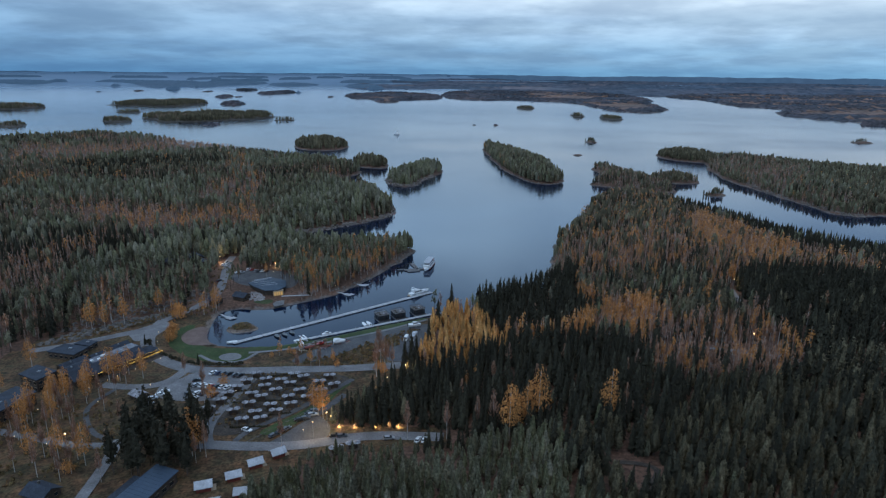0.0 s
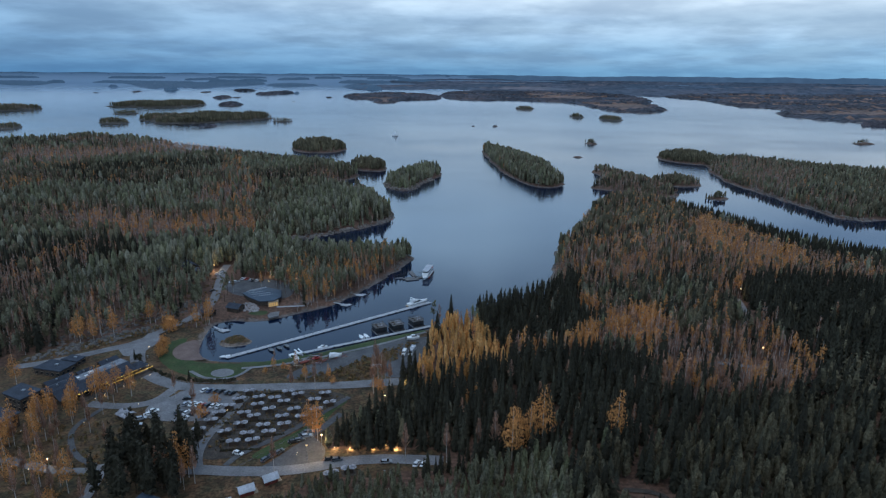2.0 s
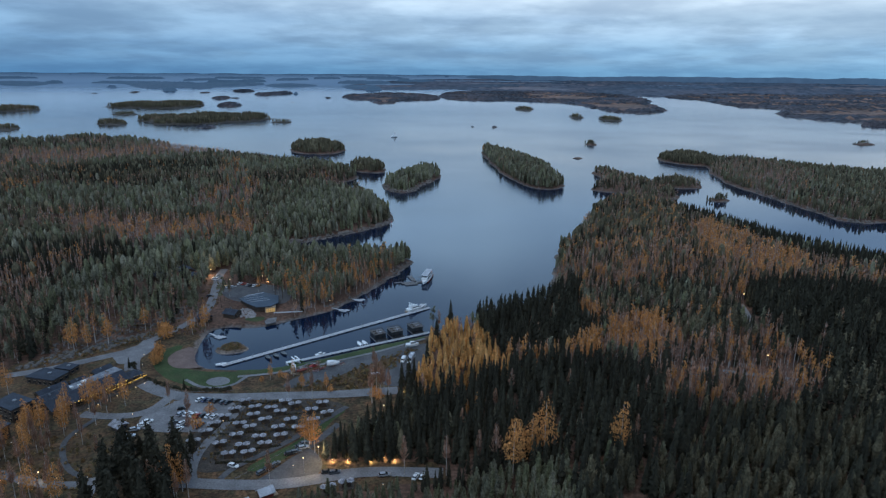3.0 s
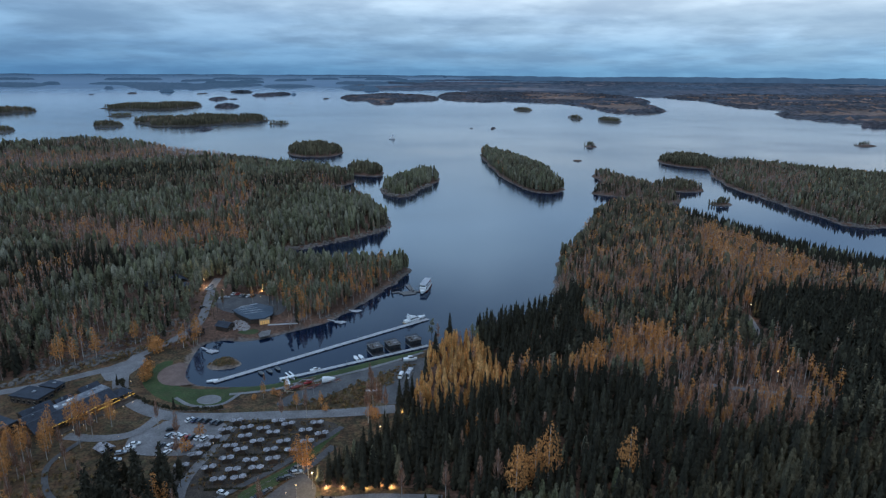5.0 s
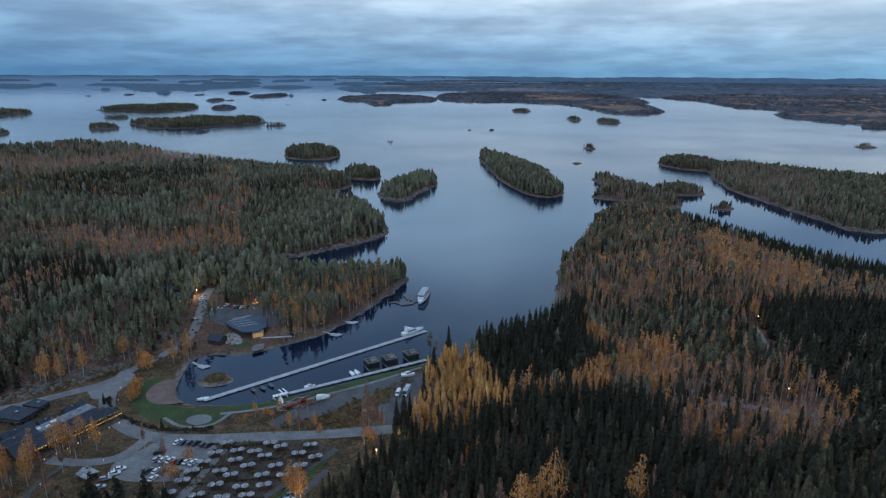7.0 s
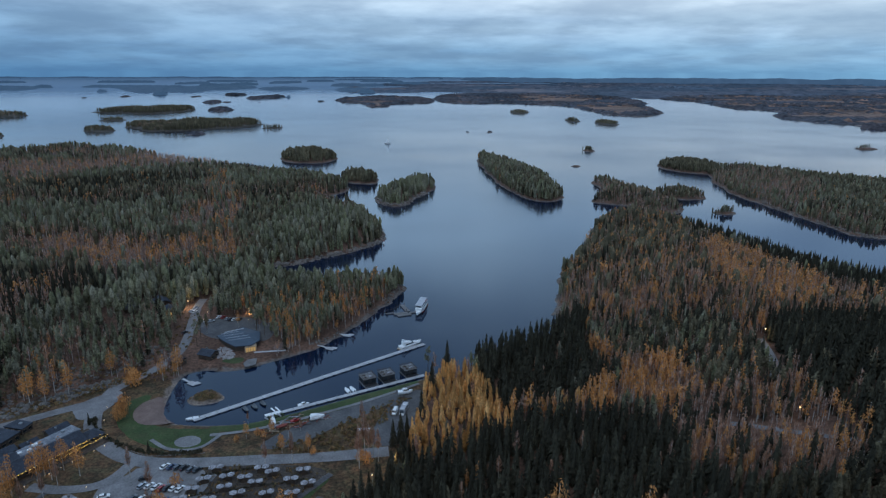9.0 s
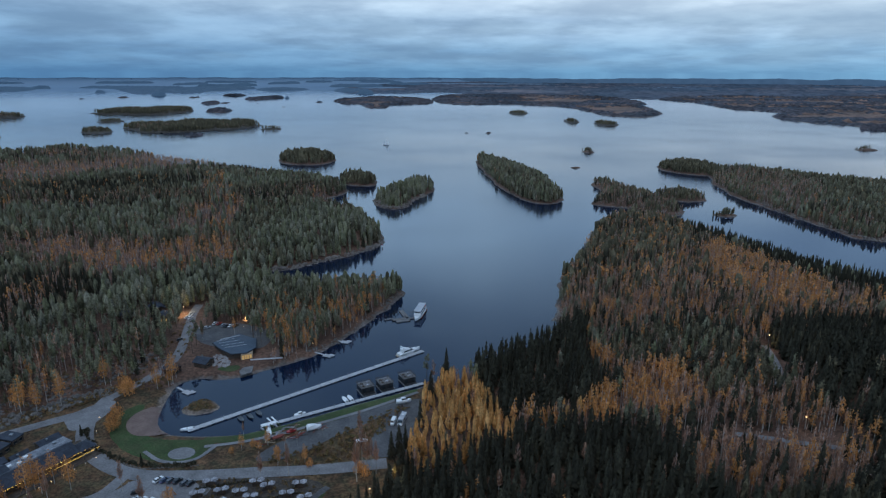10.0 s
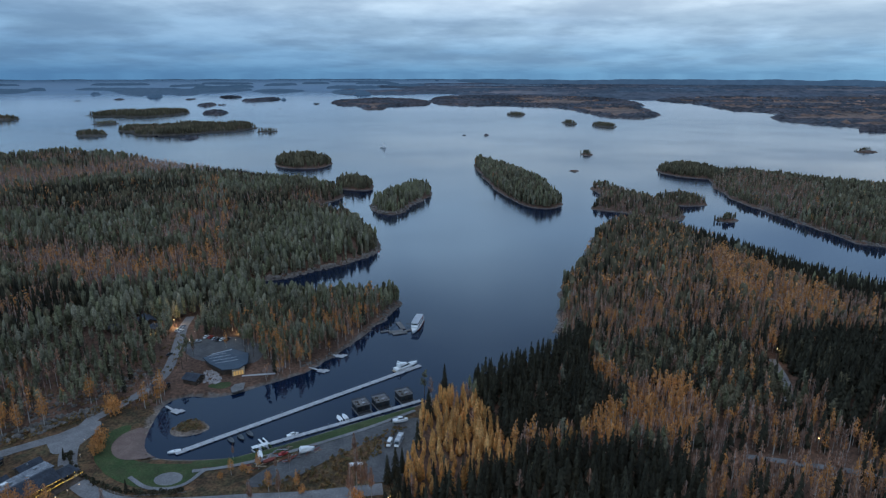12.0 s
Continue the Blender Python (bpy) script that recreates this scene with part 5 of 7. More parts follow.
for k, (pts, width, mat, label) in enumerate([
    ([(-137, 398), (-135, 383), (-129, 361), (-122, 330), (-127, 309), (-136, 291)], 5.5, GRAVEL, "gravel street through the resort"),
    ([(-136, 294), (-136, 277), (-129, 260), (-117, 248), (-102, 240), (-83, 240), (-61, 242), (-43, 243), (-18, 247)], 7.0, GRAVEL, "wide gravel road along the harbour"),
    ([(-134, 284), (-146, 276), (-164, 262), (-178, 256)], 6.0, GRAVEL, "gravel drive behind the lodge"),
    ([(-104, 241), (-107, 228), (-119, 225), (-131, 227)], 5.0, GRAVEL, "gravel drive beside the car park"),
    ([(-74, 238), (-77, 220), (-80, 206), (-79, 195), (-75, 187)], 3.6, GRAVEL, "narrow lane beside the canopies"),
    ([(-80, 188), (-61, 187), (-45, 188), (-26, 195), (0, 194)], 6.0, GRAVEL, "gravel lane past the cabins"),
    ([(-36, 234), (-44, 222), (-54, 208), (-66, 196), (-68, 190)], 2.6, ASPHALT, "dark footpath along the stone edge"),
    ([(-37, 222), (-41, 214), (-45, 207)], 3.4, ASPHALT, "dark lane to the lower lot"),
    ([(-150, 194), (-134, 191), (-123, 187), (-111, 186), (-106, 187)], 4.2, GRAVEL, "garden lane"),
    ([(-106, 190), (-103, 176), (-101, 150)], 4.2, GRAVEL, "lane towards the forest"),
    ([(-124, 224), (-128, 211), (-123, 201), (-116, 193), (-108, 189)], 2.2, ASPHALT, "curved garden path"),
    ([(-104, 254), (-95, 247), (-84, 248), (-80, 258)], 1.8, GRAVEL, "footpath round the lawn"),
    ([(-84, 257), (-72, 259.5), (-60, 264.5), (-44, 273.5), (-28, 283), (-9, 297)], 2.0, GRAVEL, "footpath along the quay"),
    ([(50, 169), (57, 168.5), (62, 165.5), (55, 157)], 2.2, SOIL, "forest track"),
    ([(152, 330), (147, 307), (138, 290)], 4.0, GRAVEL, "forest track between spruces"),
    ([(103, 253), (127, 247), (152, 239)], 3.6, GRAVEL, "forest track across bare birches")]):
    road("road", pts, width, mat, 0.2 + 0.012 * k, label)


# ---- harbour ----
def direction(a, b):
    return math.degrees(math.atan2(b[1] - a[1], b[0] - a[0]))


def floating_pier(a, b, sections, width, label, posts=True):
    a, b = Vector(a) * K, Vector(b) * K
    length = (b - a).length
    m = pose(a.x, a.y, 0, 0, 0, direction(a, b))
    pier = thing("floating_pier", m, label, "pier")
    step_len = length / sections
    deck = part("deck_section", box(new_bm(), step_len / 2, 0, 0.42, step_len - 0.12, width, 0.16, bevel=0.04), DECK, pier)
    flo = part("float", box(new_bm(), step_len / 2, 0, -0.2, step_len * 0.72, width * 0.94, 0.62), FLOAT, pier)
    post = part("mooring_post", rod(new_bm(), (0.4, width / 2 - 0.15, 0.5), (0.4, width / 2 - 0.15, 1.5), 0.14), STEEL, pier) if posts else None
    for i in range(1, sections):
        for master in (deck, flo) + ((post,) if posts and i % 3 == 0 else ()):
            c = master.copy(); scene.collection.objects.link(c); c.location.x = i * step_len
    return pier


floating_pier((-95, 269.6), (-8, 341), 24, 3.0, "long light grey floating pier across the harbour")
floating_pier((-66, 273.5), (-7, 307.5), 15, 2.4, "light grey floating quay along the bank")


def hull(length, beam, depth, bow=0.35, z=0.0):
    """Sections of a boat's hull from stern to bow along x."""
    secs = []
    for u, w, k in ((0, 0.86, 0.1), (0.25, 0.98, 0.0), (0.55, 1.0, 0.0), (0.78, 0.72, 0.1), (0.92, 0.34, 0.25), (1.0, 0.04, 0.5)):
        x, h = u * length, beam / 2 * w
        top = z + depth * (1 + 0.25 * max(0, u - 0.5) * bow * 4)
        secs.append([(x, -h * 0.55, z - 0.25 + k * depth), (x, h * 0.55, z - 0.25 + k * depth), (x, h, z + depth * 0.45), (x, h * 1.02, top), (x, -h * 1.02, top), (x, -h, z + depth * 0.45)])
    return loft(new_bm(), secs)


def tapered(x0, x1, w0, w1, z0, z1, rake0=0.3, rake1=0.6):
    """A deckhouse with raked ends."""
    return loft(new_bm(), [[(x0, -w0, z0), (x0, w0, z0), (x1, w1, z0), (x1, -w1, z0)], [(x0 + rake0, -w0 * 0.85, z1), (x0 + rake0, w0 * 0.85, z1), (x1 - rake1, w1 * 0.8, z1), (x1 - rake1, -w1 * 0.8, z1)]])


def motor_yacht(m):
    y = thing("motor_yacht", m, "white motor yacht with a flybridge moored at the pier", "boat")
    part("hull", hull(15.5, 4.3, 1.7), WHITE, y)
    part("rubbing_strake", box(new_bm(), 6.0, 0, 1.25, 11.5, 4.42, 0.14), PAINTS["grey"], y)
    part("foredeck", tapered(8.5, 14.0, 1.8, 0.5, 1.75, 2.15, 0.2, 0.8), WHITE, y)
    house = part("deckhouse", tapered(2.2, 10.0, 1.75, 1.35, 1.7, 3.3, 0.2, 2.4), WHITE, y)
    part("windscreen", tapered(3.0, 9.8, 1.79, 1.42, 2.2, 2.85, 0.2, 1.4), GLASS, house)
    fly = part("flybridge", tapered(2.0, 6.6, 1.6, 1.2, 3.3, 4.0, 0.1, 0.9), WHITE, y)
    part("radar_arch", box(box(box(new_bm(), 2.6, 1.3, 3.9, 0.5, 0.15, 1.3), 2.6, -1.3, 3.9, 0.5, 0.15, 1.3), 2.6, 0, 5.2, 0.6, 2.75, 0.15), WHITE, fly)
    part("swim_platform", box(new_bm(), -0.5, 0, 0.35, 1.2, 3.4, 0.12), PALE_WOOD, y)
    rail = new_bm()
    for s in (-1, 1):
        rod(rail, (7.5, s * 2.0, 2.6), (14.9, s * 0.35, 2.9), 0.04)
        for q in (8.5, 10.5, 12.5): rod(rail, (q, s * (2.0 - (q - 7.5) * 0.22), 1.9), (q, s * (2.0 - (q - 7.5) * 0.22), 2.7), 0.03)
    part("handrail", rail, STEEL, y)
    return y


motor_yacht(pose(-19.5 * K, 335.2 * K, 0.0, 0, 0, 40))


def passenger_ship(m):
    s = thing("passenger_ship", m, "white two-deck lake cruise ship with red hull stripe", "ship")
    part("hull", hull(29, 6.6, 2.3), WHITE, s)
    part("hull_stripe", box(new_bm(), 11, 0, 0.35, 21, 6.72, 0.7), RED_WOOD, s, "dark red stripe along the hull")
    lower = part("lower_deckhouse", box(new_bm(), 12, 0, 2.2, 22, 5.6, 2.3, bevel=0.25), WHITE, s)
    for i in range(9):
        for q in (-1, 1): part("window", box(new_bm(), 3.2 + i * 2.2, q * 2.79, 2.9, 1.9, 0.06, 1.25), GLASS, lower)
    upper = part("upper_deckhouse", box(new_bm(), 14.5, 0, 4.5, 15, 5.2, 2.1, bevel=0.2), WHITE, s)
    for i in range(6):
        for q in (-1, 1): part("window", box(new_bm(), 8.6 + i * 2.3, q * 2.62, 5.0, 2.05, 0.06, 1.3), GLASS, upper)
    part("windscreen", box(new_bm(), 22.0, 0, 5.1, 0.08, 4.4, 1.0), GLASS, upper)
    part("sun_deck_roof", box(new_bm(), 12.5, 0, 6.75, 20, 5.9, 0.22, bevel=0.08), PALE_ROOF, s)
    for q in (-2.6, 2.6):
        for x in (3, 5): part("roof_post", rod(new_bm(), (x, q, 4.5), (x, q, 6.8), 0.08), STEEL, s)
    part("red_rail", box(new_bm(), 4.6, 0, 4.6, 4.2, 5.5, 0.9), RED, s, "red railing panel round the aft deck")
    part("mast", rod(new_bm(), (20, 0, 6.9), (19.4, 0, 9.6), 0.09), STEEL, s)
    return s


passenger_ship(pose(-9.2 * K, 398 * K, 0.0, 0, 0, -101) @ Matrix.Diagonal((0.82, 0.82, 0.82, 1)))


def ship_dock():
    d = thing("ship_dock", pose(-22 * K, 382 * K, 0, 0, 0, 20), "grey landing stage of pontoons with railings", "dock")
    for x, y, sx, sy in ((0, 0, 9.5, 3.2), (1.5, -3.4, 9.5, 3.0), (5.6, 8.5, 3.2, 13), (9.0, -1.0, 7.0, 2.0), (-6.5, 2.6, 6.0, 1.6)):
        deck = part("pontoon", box(new_bm(), x, y, 0.3, sx, sy, 0.35, bevel=0.06), DARK_DECK, d)
        part("float", box(new_bm(), x, y, -0.3, sx * 0.9, sy * 0.9, 0.58), FLOAT, deck)
    for x, y in ((-4.5, 1.5), (4.5, 1.5), (7.0, 14.5), (4.2, 14.5), (-4.5, 8), (0, 9.5), (-9, 6)):
        part("bollard", rod(new_bm(), (x, y, 0.0), (x, y, 2.4), 0.13), LOGS, d)
    for a, b in (((-9, 6), (0, 9.5)), ((0, 9.5), (4.2, 14.5)), ((9, 8), (14, 6))):
        for z in (1.0, 1.6): part("rail", rod(new_bm(), (*a, z), (*b, z), 0.07), LOGS, d)


ship_dock()


def jetty(a, b, label):
    a, b = Vector(a) * K, Vector(b) * K
    j = thing("jetty", pose(b.x, b.y, 0, 0, 0, direction(a, b)), label, "jetty", "bathing jetties")
    l = (b - a).length
    part("platform", box(new_bm(), 1.5, 0, 0.3, 5.2, 3.4, 0.22, bevel=0.05), DECK, j)
    part("side_platform", box(new_bm(), 3.3, 1.6, 0.34, 3.4, 2.2, 0.2, bevel=0.05), DECK, j)
    part("gangway", loft(new_bm(), [[(-l, -0.6, 0.9), (-l, 0.6, 0.9), (-l, 0.6, 1.05), (-l, -0.6, 1.05)], [(-0.9, -0.6, 0.42), (-0.9, 0.6, 0.42), (-0.9, 0.6, 0.57), (-0.9, -0.6, 0.57)]]), DECK, j)
    part("float", box(new_bm(), 1.5, 0, -0.3, 4.8, 3.0, 0.6), FLOAT, j)


jetty((-60, 338.5), (-54.5, 336), "grey bathing jetty with a gangway to the shore")
jetty((-53, 353), (-48.5, 351.8), "grey bathing jetty with a gangway to the shore")
jetty((-112, 303), (-107.5, 300.2), "small grey jetty in the pond")


def houseboat(m):
    h = thing("houseboat", m, "dark timber houseboat with a flat grey roof terrace", "houseboat", "houseboats at the quay")
    part("pontoon", box(new_bm(), 0, -0.6, -0.2, 7.6, 9.4, 0.7, bevel=0.08), FLOAT, h)
    cabin = part("cabin", box(new_bm(), 0, 0.6, 0.5, 6.8, 6.8, 2.9, bevel=0.05), CHARCOAL, h)
    for x in (-1.9, 1.9): part("window", box(new_bm(), x, -2.83, 1.1, 1.9, 0.08, 1.7), GLASS, cabin)
    for y in (-0.8, 2.0):
        for s in (-1, 1): part("window", box(new_bm(), s * 3.43, y, 1.2, 0.08, 1.6, 1.3), GLASS, cabin)
    roof = part("roof_terrace", box(new_bm(), 0, 0.6, 3.4, 7.2, 7.2, 0.22, bevel=0.05), DARK_DECK, h)
    fence = new_bm()
    for a, b in (((-3.5, -2.9), (3.5, -2.9)), ((3.5, -2.9), (3.5, 4.1)), ((3.5, 4.1), (-3.5, 4.1)), ((-3.5, 4.1), (-3.5, -2.9))):
        for z in (4.1, 4.55): rod(fence, (*a, z), (*b, z), 0.06, 4)
        for u in (0, 0.25, 0.5, 0.75): rod(fence, (a[0] + (b[0] - a[0]) * u, a[1] + (b[1] - a[1]) * u, 3.6), (a[0] + (b[0] - a[0]) * u, a[1] + (b[1] - a[1]) * u, 4.6), 0.06, 4)
    part("railing", fence, LOGS, roof)
    for x, y, s in ((-1.6, 1.6, 1.5), (1.4, 2.2, 1.3), (0.9, -1.0, 1.6), (-1.8, -1.2, 1.0)):
        part("roof_seat", box(new_bm(), x, y, 3.62, s, s * 0.7, 0.6, turn=20 * x, bevel=0.06), GREY_ROOF if x > 0 else LOGS, roof)
    part("awning_frame", rod(rod(rod(new_bm(), (-2.4, 0, 3.6), (-2.4, 0, 5.2), 0.07), (2.4, 0, 3.6), (2.4, 0, 5.2), 0.07), (-2.4, 0, 5.2), (2.4, 0, 5.2), 0.07), STEEL, roof)
    part("porch", box(new_bm(), 0, -4.1, 0.52, 6.6, 2.0, 0.12), CHARCOAL, h)
    return h


boat_house = houseboat(pose(-31.2 * K, 301.0 * K, 0, 0, 0, 28))
for x, y in ((-23.4, 304.4), (-14.0, 309.6)):
    copy_thing(boat_house, pose(x * K, y * K, 0, 0, 0, 28))


def small_boat(m, label, paint=WHITE, cover=False, cabin=True):
    b = thing("motorboat", m, label, "boat")
    part("hull", hull(5.6, 2.1, 0.8), paint, b)
    if cover:
        part("tarpaulin", tapered(0.1, 5.0, 1.08, 0.5, 0.8, 1.7, 0.6, 2.2), WHITE, b, "white winter tarpaulin")
    elif cabin:
        part("cabin", tapered(1.8, 4.4, 0.8, 0.5, 0.8, 1.6, 0.2, 0.9), paint, b)
        part("windscreen", tapered(2.1, 4.3, 0.83, 0.55, 1.1, 1.45, 0.1, 0.7), GLASS, b)
    part("outboard_motor", box(new_bm(), -0.25, 0, 0.2, 0.4, 0.4, 1.1, bevel=0.08), PAINTS["black"], b)
    return b


small_boat(pose(-57.2 * K, 280.6 * K, 0, 0, 0, 28), "small white motorboat moored at the quay")
small_boat(pose(-38 * K, 291.4 * K, 0, 0, 0, 120), "white open boat moored stern to the quay", cabin=False)
small_boat(pose(-36 * K, 292.6 * K, 0, 0, 0, 120), "white open boat moored stern to the quay", cabin=False)
for k, (x, y) in enumerate(((-78.6, 279.6), (-75.6, 281.6), (-72.8, 284.0))):
    small_boat(pose(x * K, y * K, 0, 0, 0, -52), "dark rowing boat moored at the pier", PAINTS["black"], cabin=False)
small_boat(at(-49.5, 267.2, 25, 0.7), "big white tarpaulin-covered boat stored on land", cover=True).scale = (1.2, 1.4, 1.3)
small_boat(at(-17.4, 287.2, 12, 0.9), "white cabin boat on a trailer in the yard").scale = (1.3, 1.2, 1.5)
small_boat(at(-56.5, 265.3, 30, 0.6), "red boat laid up on the bank", RED).scale = (0.75, 0.8, 0.9)
small_boat(at(-60.8, 261.3, 35, 0.4), "upturned brown boat among timber", RED_WOOD, cabin=False).scale = (1.0, 1.0, 0.9)
small_boat(at(-62.5, 264, 110, 0.4), "small white dinghy on the bank", cabin=False)
small_boat(at(-30.5, 259.5, 10, 0.4), "small white dinghy in the yard", cabin=False)
small_boat(pose(-93.5 * K, 271.6 * K, 0, 0, 0, 200), "small white rowing boat at the pier's root", cabin=False)


def timber_pile(m, count, seed):
    rng = random.Random(seed)
    p = thing("timber_pile", m, "untidy heap of grey and brown boards", "timber")
    for _ in range(count):
        x, y, l = rng.uniform(-3.5, 3.5), rng.uniform(-2, 2), rng.uniform(2.0, 5.0)
        part("board", box(new_bm(), x, y, rng.uniform(0.0, 0.7), l, rng.uniform(0.2, 0.5), 0.15, rng.uniform(-35, 70)), rng.choice((PALE_WOOD, LOGS, GREY_ROOF, RED_WOOD)), p)


for k, (x, y) in enumerate(((-61, 264.5), (-58, 262.5), (-52.5, 263.5), (-46, 269), (-55, 269.5), (-63, 259.5))):
    timber_pile(at(x, y, 30), 12, k)


def boat_slip():
    s = thing("boat_slip", pose(-65.5 * K, 274.5 * K, 0, 0, 0, 32), "white slipway platform with two steel rails", "slipway")
    part("platform", box(new_bm(), 0, 0, 0.35, 7.5, 2.4, 0.25, bevel=0.05), WHITE, s)
    for x in (1.0, 3.0): part("lifting_arm", box(new_bm(), x, 3.0, 0.5, 0.7, 4.2, 0.3, 8), WHITE, s)
    for i in range(6): part("cradle", box(new_bm(), -4.0 + i * 1.5, -2.9, 0.25, 0.35, 3.0, 0.7, 15), LAWN if i % 2 else DECK, s)


boat_slip()


# ---- vehicles ----
def wheel_set(parent, xs, half, r, wide=0.24):
    for x in xs:
        for s in (-1, 1):
            w = part("wheel", rod(new_bm(), (x, s * half - wide / 2, r), (x, s * half + wide / 2, r), r, 10), RUBBER, parent)
            part("rim", rod(new_bm(), (x, s * (half + 0.005) - wide / 2, r), (x, s * (half + 0.005) + wide / 2 + 0.01, r), r * 0.6, 8), STEEL, w)


def car(m, paint, label, estate=False):
    c = thing("car", m, label, "car", "parked cars")
    L, w = 4.5, 0.9
    secs = []
    for x, zb, zt, k in ((-2.25, 0.42, 0.80, 0.86), (-2.1, 0.30, 0.92, 0.96), (-1.0, 0.24, 0.96, 1.0), (0.6, 0.24, 0.96, 1.0), (1.5, 0.26, 0.86, 0.98), (2.1, 0.32, 0.74, 0.9), (2.25, 0.42, 0.62, 0.78)):
        h = w * k
        secs.append([(x, -h * 0.94, zb), (x, h * 0.94, zb), (x, h, (zb + zt) / 2), (x, h * 0.93, zt), (x, -h * 0.93, zt), (x, -h, (zb + zt) / 2)])
    part("body", loft(new_bm(), secs), PAINTS[paint], c)
    back = -2.15 if estate else -1.75
    glass = part("glazing", loft(new_bm(), [[(back, -0.80, 0.93), (back, 0.80, 0.93), (1.15, 0.80, 0.93), (1.15, -0.80, 0.93)], [(back + 0.45, -0.64, 1.40), (back + 0.45, 0.64, 1.40), (0.25, 0.64, 1.40), (0.25, -0.64, 1.40)]]), GLASS, c)
    part("roof", loft(new_bm(), [[(back + 0.42, -0.67, 1.38), (back + 0.42, 0.67, 1.38), (0.30, 0.67, 1.38), (0.30, -0.67, 1.38)], [(back + 0.6, -0.58, 1.48), (back + 0.6, 0.58, 1.48), (0.05, 0.58, 1.48), (0.05, -0.58, 1.48)]]), PAINTS[paint], c)
    wheel_set(c, (-1.35, 1.38), 0.82, 0.32)
    for s in (-1, 1):
        part("headlight", box(new_bm(), 2.17, s * 0.6, 0.58, 0.12, 0.34, 0.14), HEADLAMP, c)
        part("tail_light", box(new_bm(), -2.2, s * 0.64, 0.68, 0.1, 0.28, 0.16), RED, c)
    return c


CAR_LABELS = {k: v + " parked on grey gravel" for k, v in {"white": "white hatchback car", "silver": "silver estate car", "black": "black hatchback car", "grey": "dark grey estate car", "blue": "dark blue car", "red": "bright red car"}.items()}
CARS = [
    ("white", -92, 237.4, 62), ("blue", -89.8, 237.2, 60), ("grey", -87.6, 237, 60), ("black", -85.4, 236.8, 62), ("grey", -82.6, 235.8, 60), ("black", -80.6, 235.6, 60),
    ("black", -96, 231, 20), ("silver", -95, 227.2, 68), ("white", -92.6, 227, 66), ("white", -90.2, 226.6, 66), ("red", -88.4, 225.8, 68), ("black", -86.6, 226, 68), ("white", -84.4, 226, 66),
    ("white", -82.2, 225.4, 66), ("grey", -95.2, 220.8, 68), ("white", -92.2, 220.8, 68), ("black", -89.8, 220.8, 68), ("blue", -85.2, 220, 68), ("white", -91.6, 216.8, 66),
    ("white", -104.6, 221.8, 25), ("white", -105.2, 219.4, 22), ("silver", -106.8, 216.6, 22), ("silver", -106.4, 212.4, 20), ("grey", -107.4, 210.2, 20),
    ("black", -47.2, 207.2, 20), ("grey", -46.0, 209.2, 20), ("white", -66, 196.2, -20), ("grey", -56.2, 193.2, 55), ("black", -54.8, 195.2, 55), ("grey", -53, 197.2, 55), ("black", -49.8, 203.2, 20),
    ("grey", -48, 204.2, 20), ("silver", -46.2, 206.6, 20), ("silver", -18, 192.4, 10), ("white", -8.4, 191.6, 70), ("white", -6.2, 191.6, 70), ("black", -36, 193.6, 15), ("grey", -33.6, 193.4, 15),
    ("white", -135, 375, 70), ("white", -133, 374, 70), ("white", -108, 363, 75), ("silver", -112, 364, 75), ("black", -110.2, 362.8, 75), ("black", -128, 347, 70), ("black", -105.6, 363.4, 75),
    ("white", -121.5, 360.5, 30), ("silver", -119.4, 360.8, 30), ("red", -114.8, 366, 75), ("white", -117.2, 366.2, 75), ("white", -134.6, 378, 70), ("silver", -134.9, 381, 70),
]
masters = {}
for k, (paint, x, y, turn) in enumerate(CARS):
    m = at(x, y, turn, 0.22)
    if paint not in masters:
        masters[paint] = car(m, paint, CAR_LABELS[paint], paint in ("silver", "grey"))
    else:
        copy_thing(masters[paint], m)


def van(m):
    v = thing("van", m, "white delivery van parked in the yard", "van")
    part("body", loft(new_bm(), [[(x, -w, 0.35), (x, w, 0.35), (x, w, t * 0.6), (x, w * 0.86, t), (x, -w * 0.86, t), (x, -w, t * 0.6)] for x, w, t in ((-2.7, 0.93, 2.1), (-2.6, 0.97, 2.2), (1.2, 0.97, 2.2), (1.9, 0.95, 1.35), (2.6, 0.88, 1.05))]), WHITE, v)
    part("windscreen", loft(new_bm(), [[(1.28, -0.85, 2.0), (1.28, 0.85, 2.0), (1.95, 0.92, 1.4), (1.95, -0.92, 1.4)], [(1.34, -0.85, 2.05), (1.34, 0.85, 2.05), (2.0, 0.92, 1.42), (2.0, -0.92, 1.42)]]), GLASS, v)
    for s in (-1, 1): part("side_window", box(new_bm(), 0.6, s * 0.93, 1.4, 1.0, 0.08, 0.5), GLASS, v)
    wheel_set(v, (-1.7, 1.7), 0.88, 0.34)


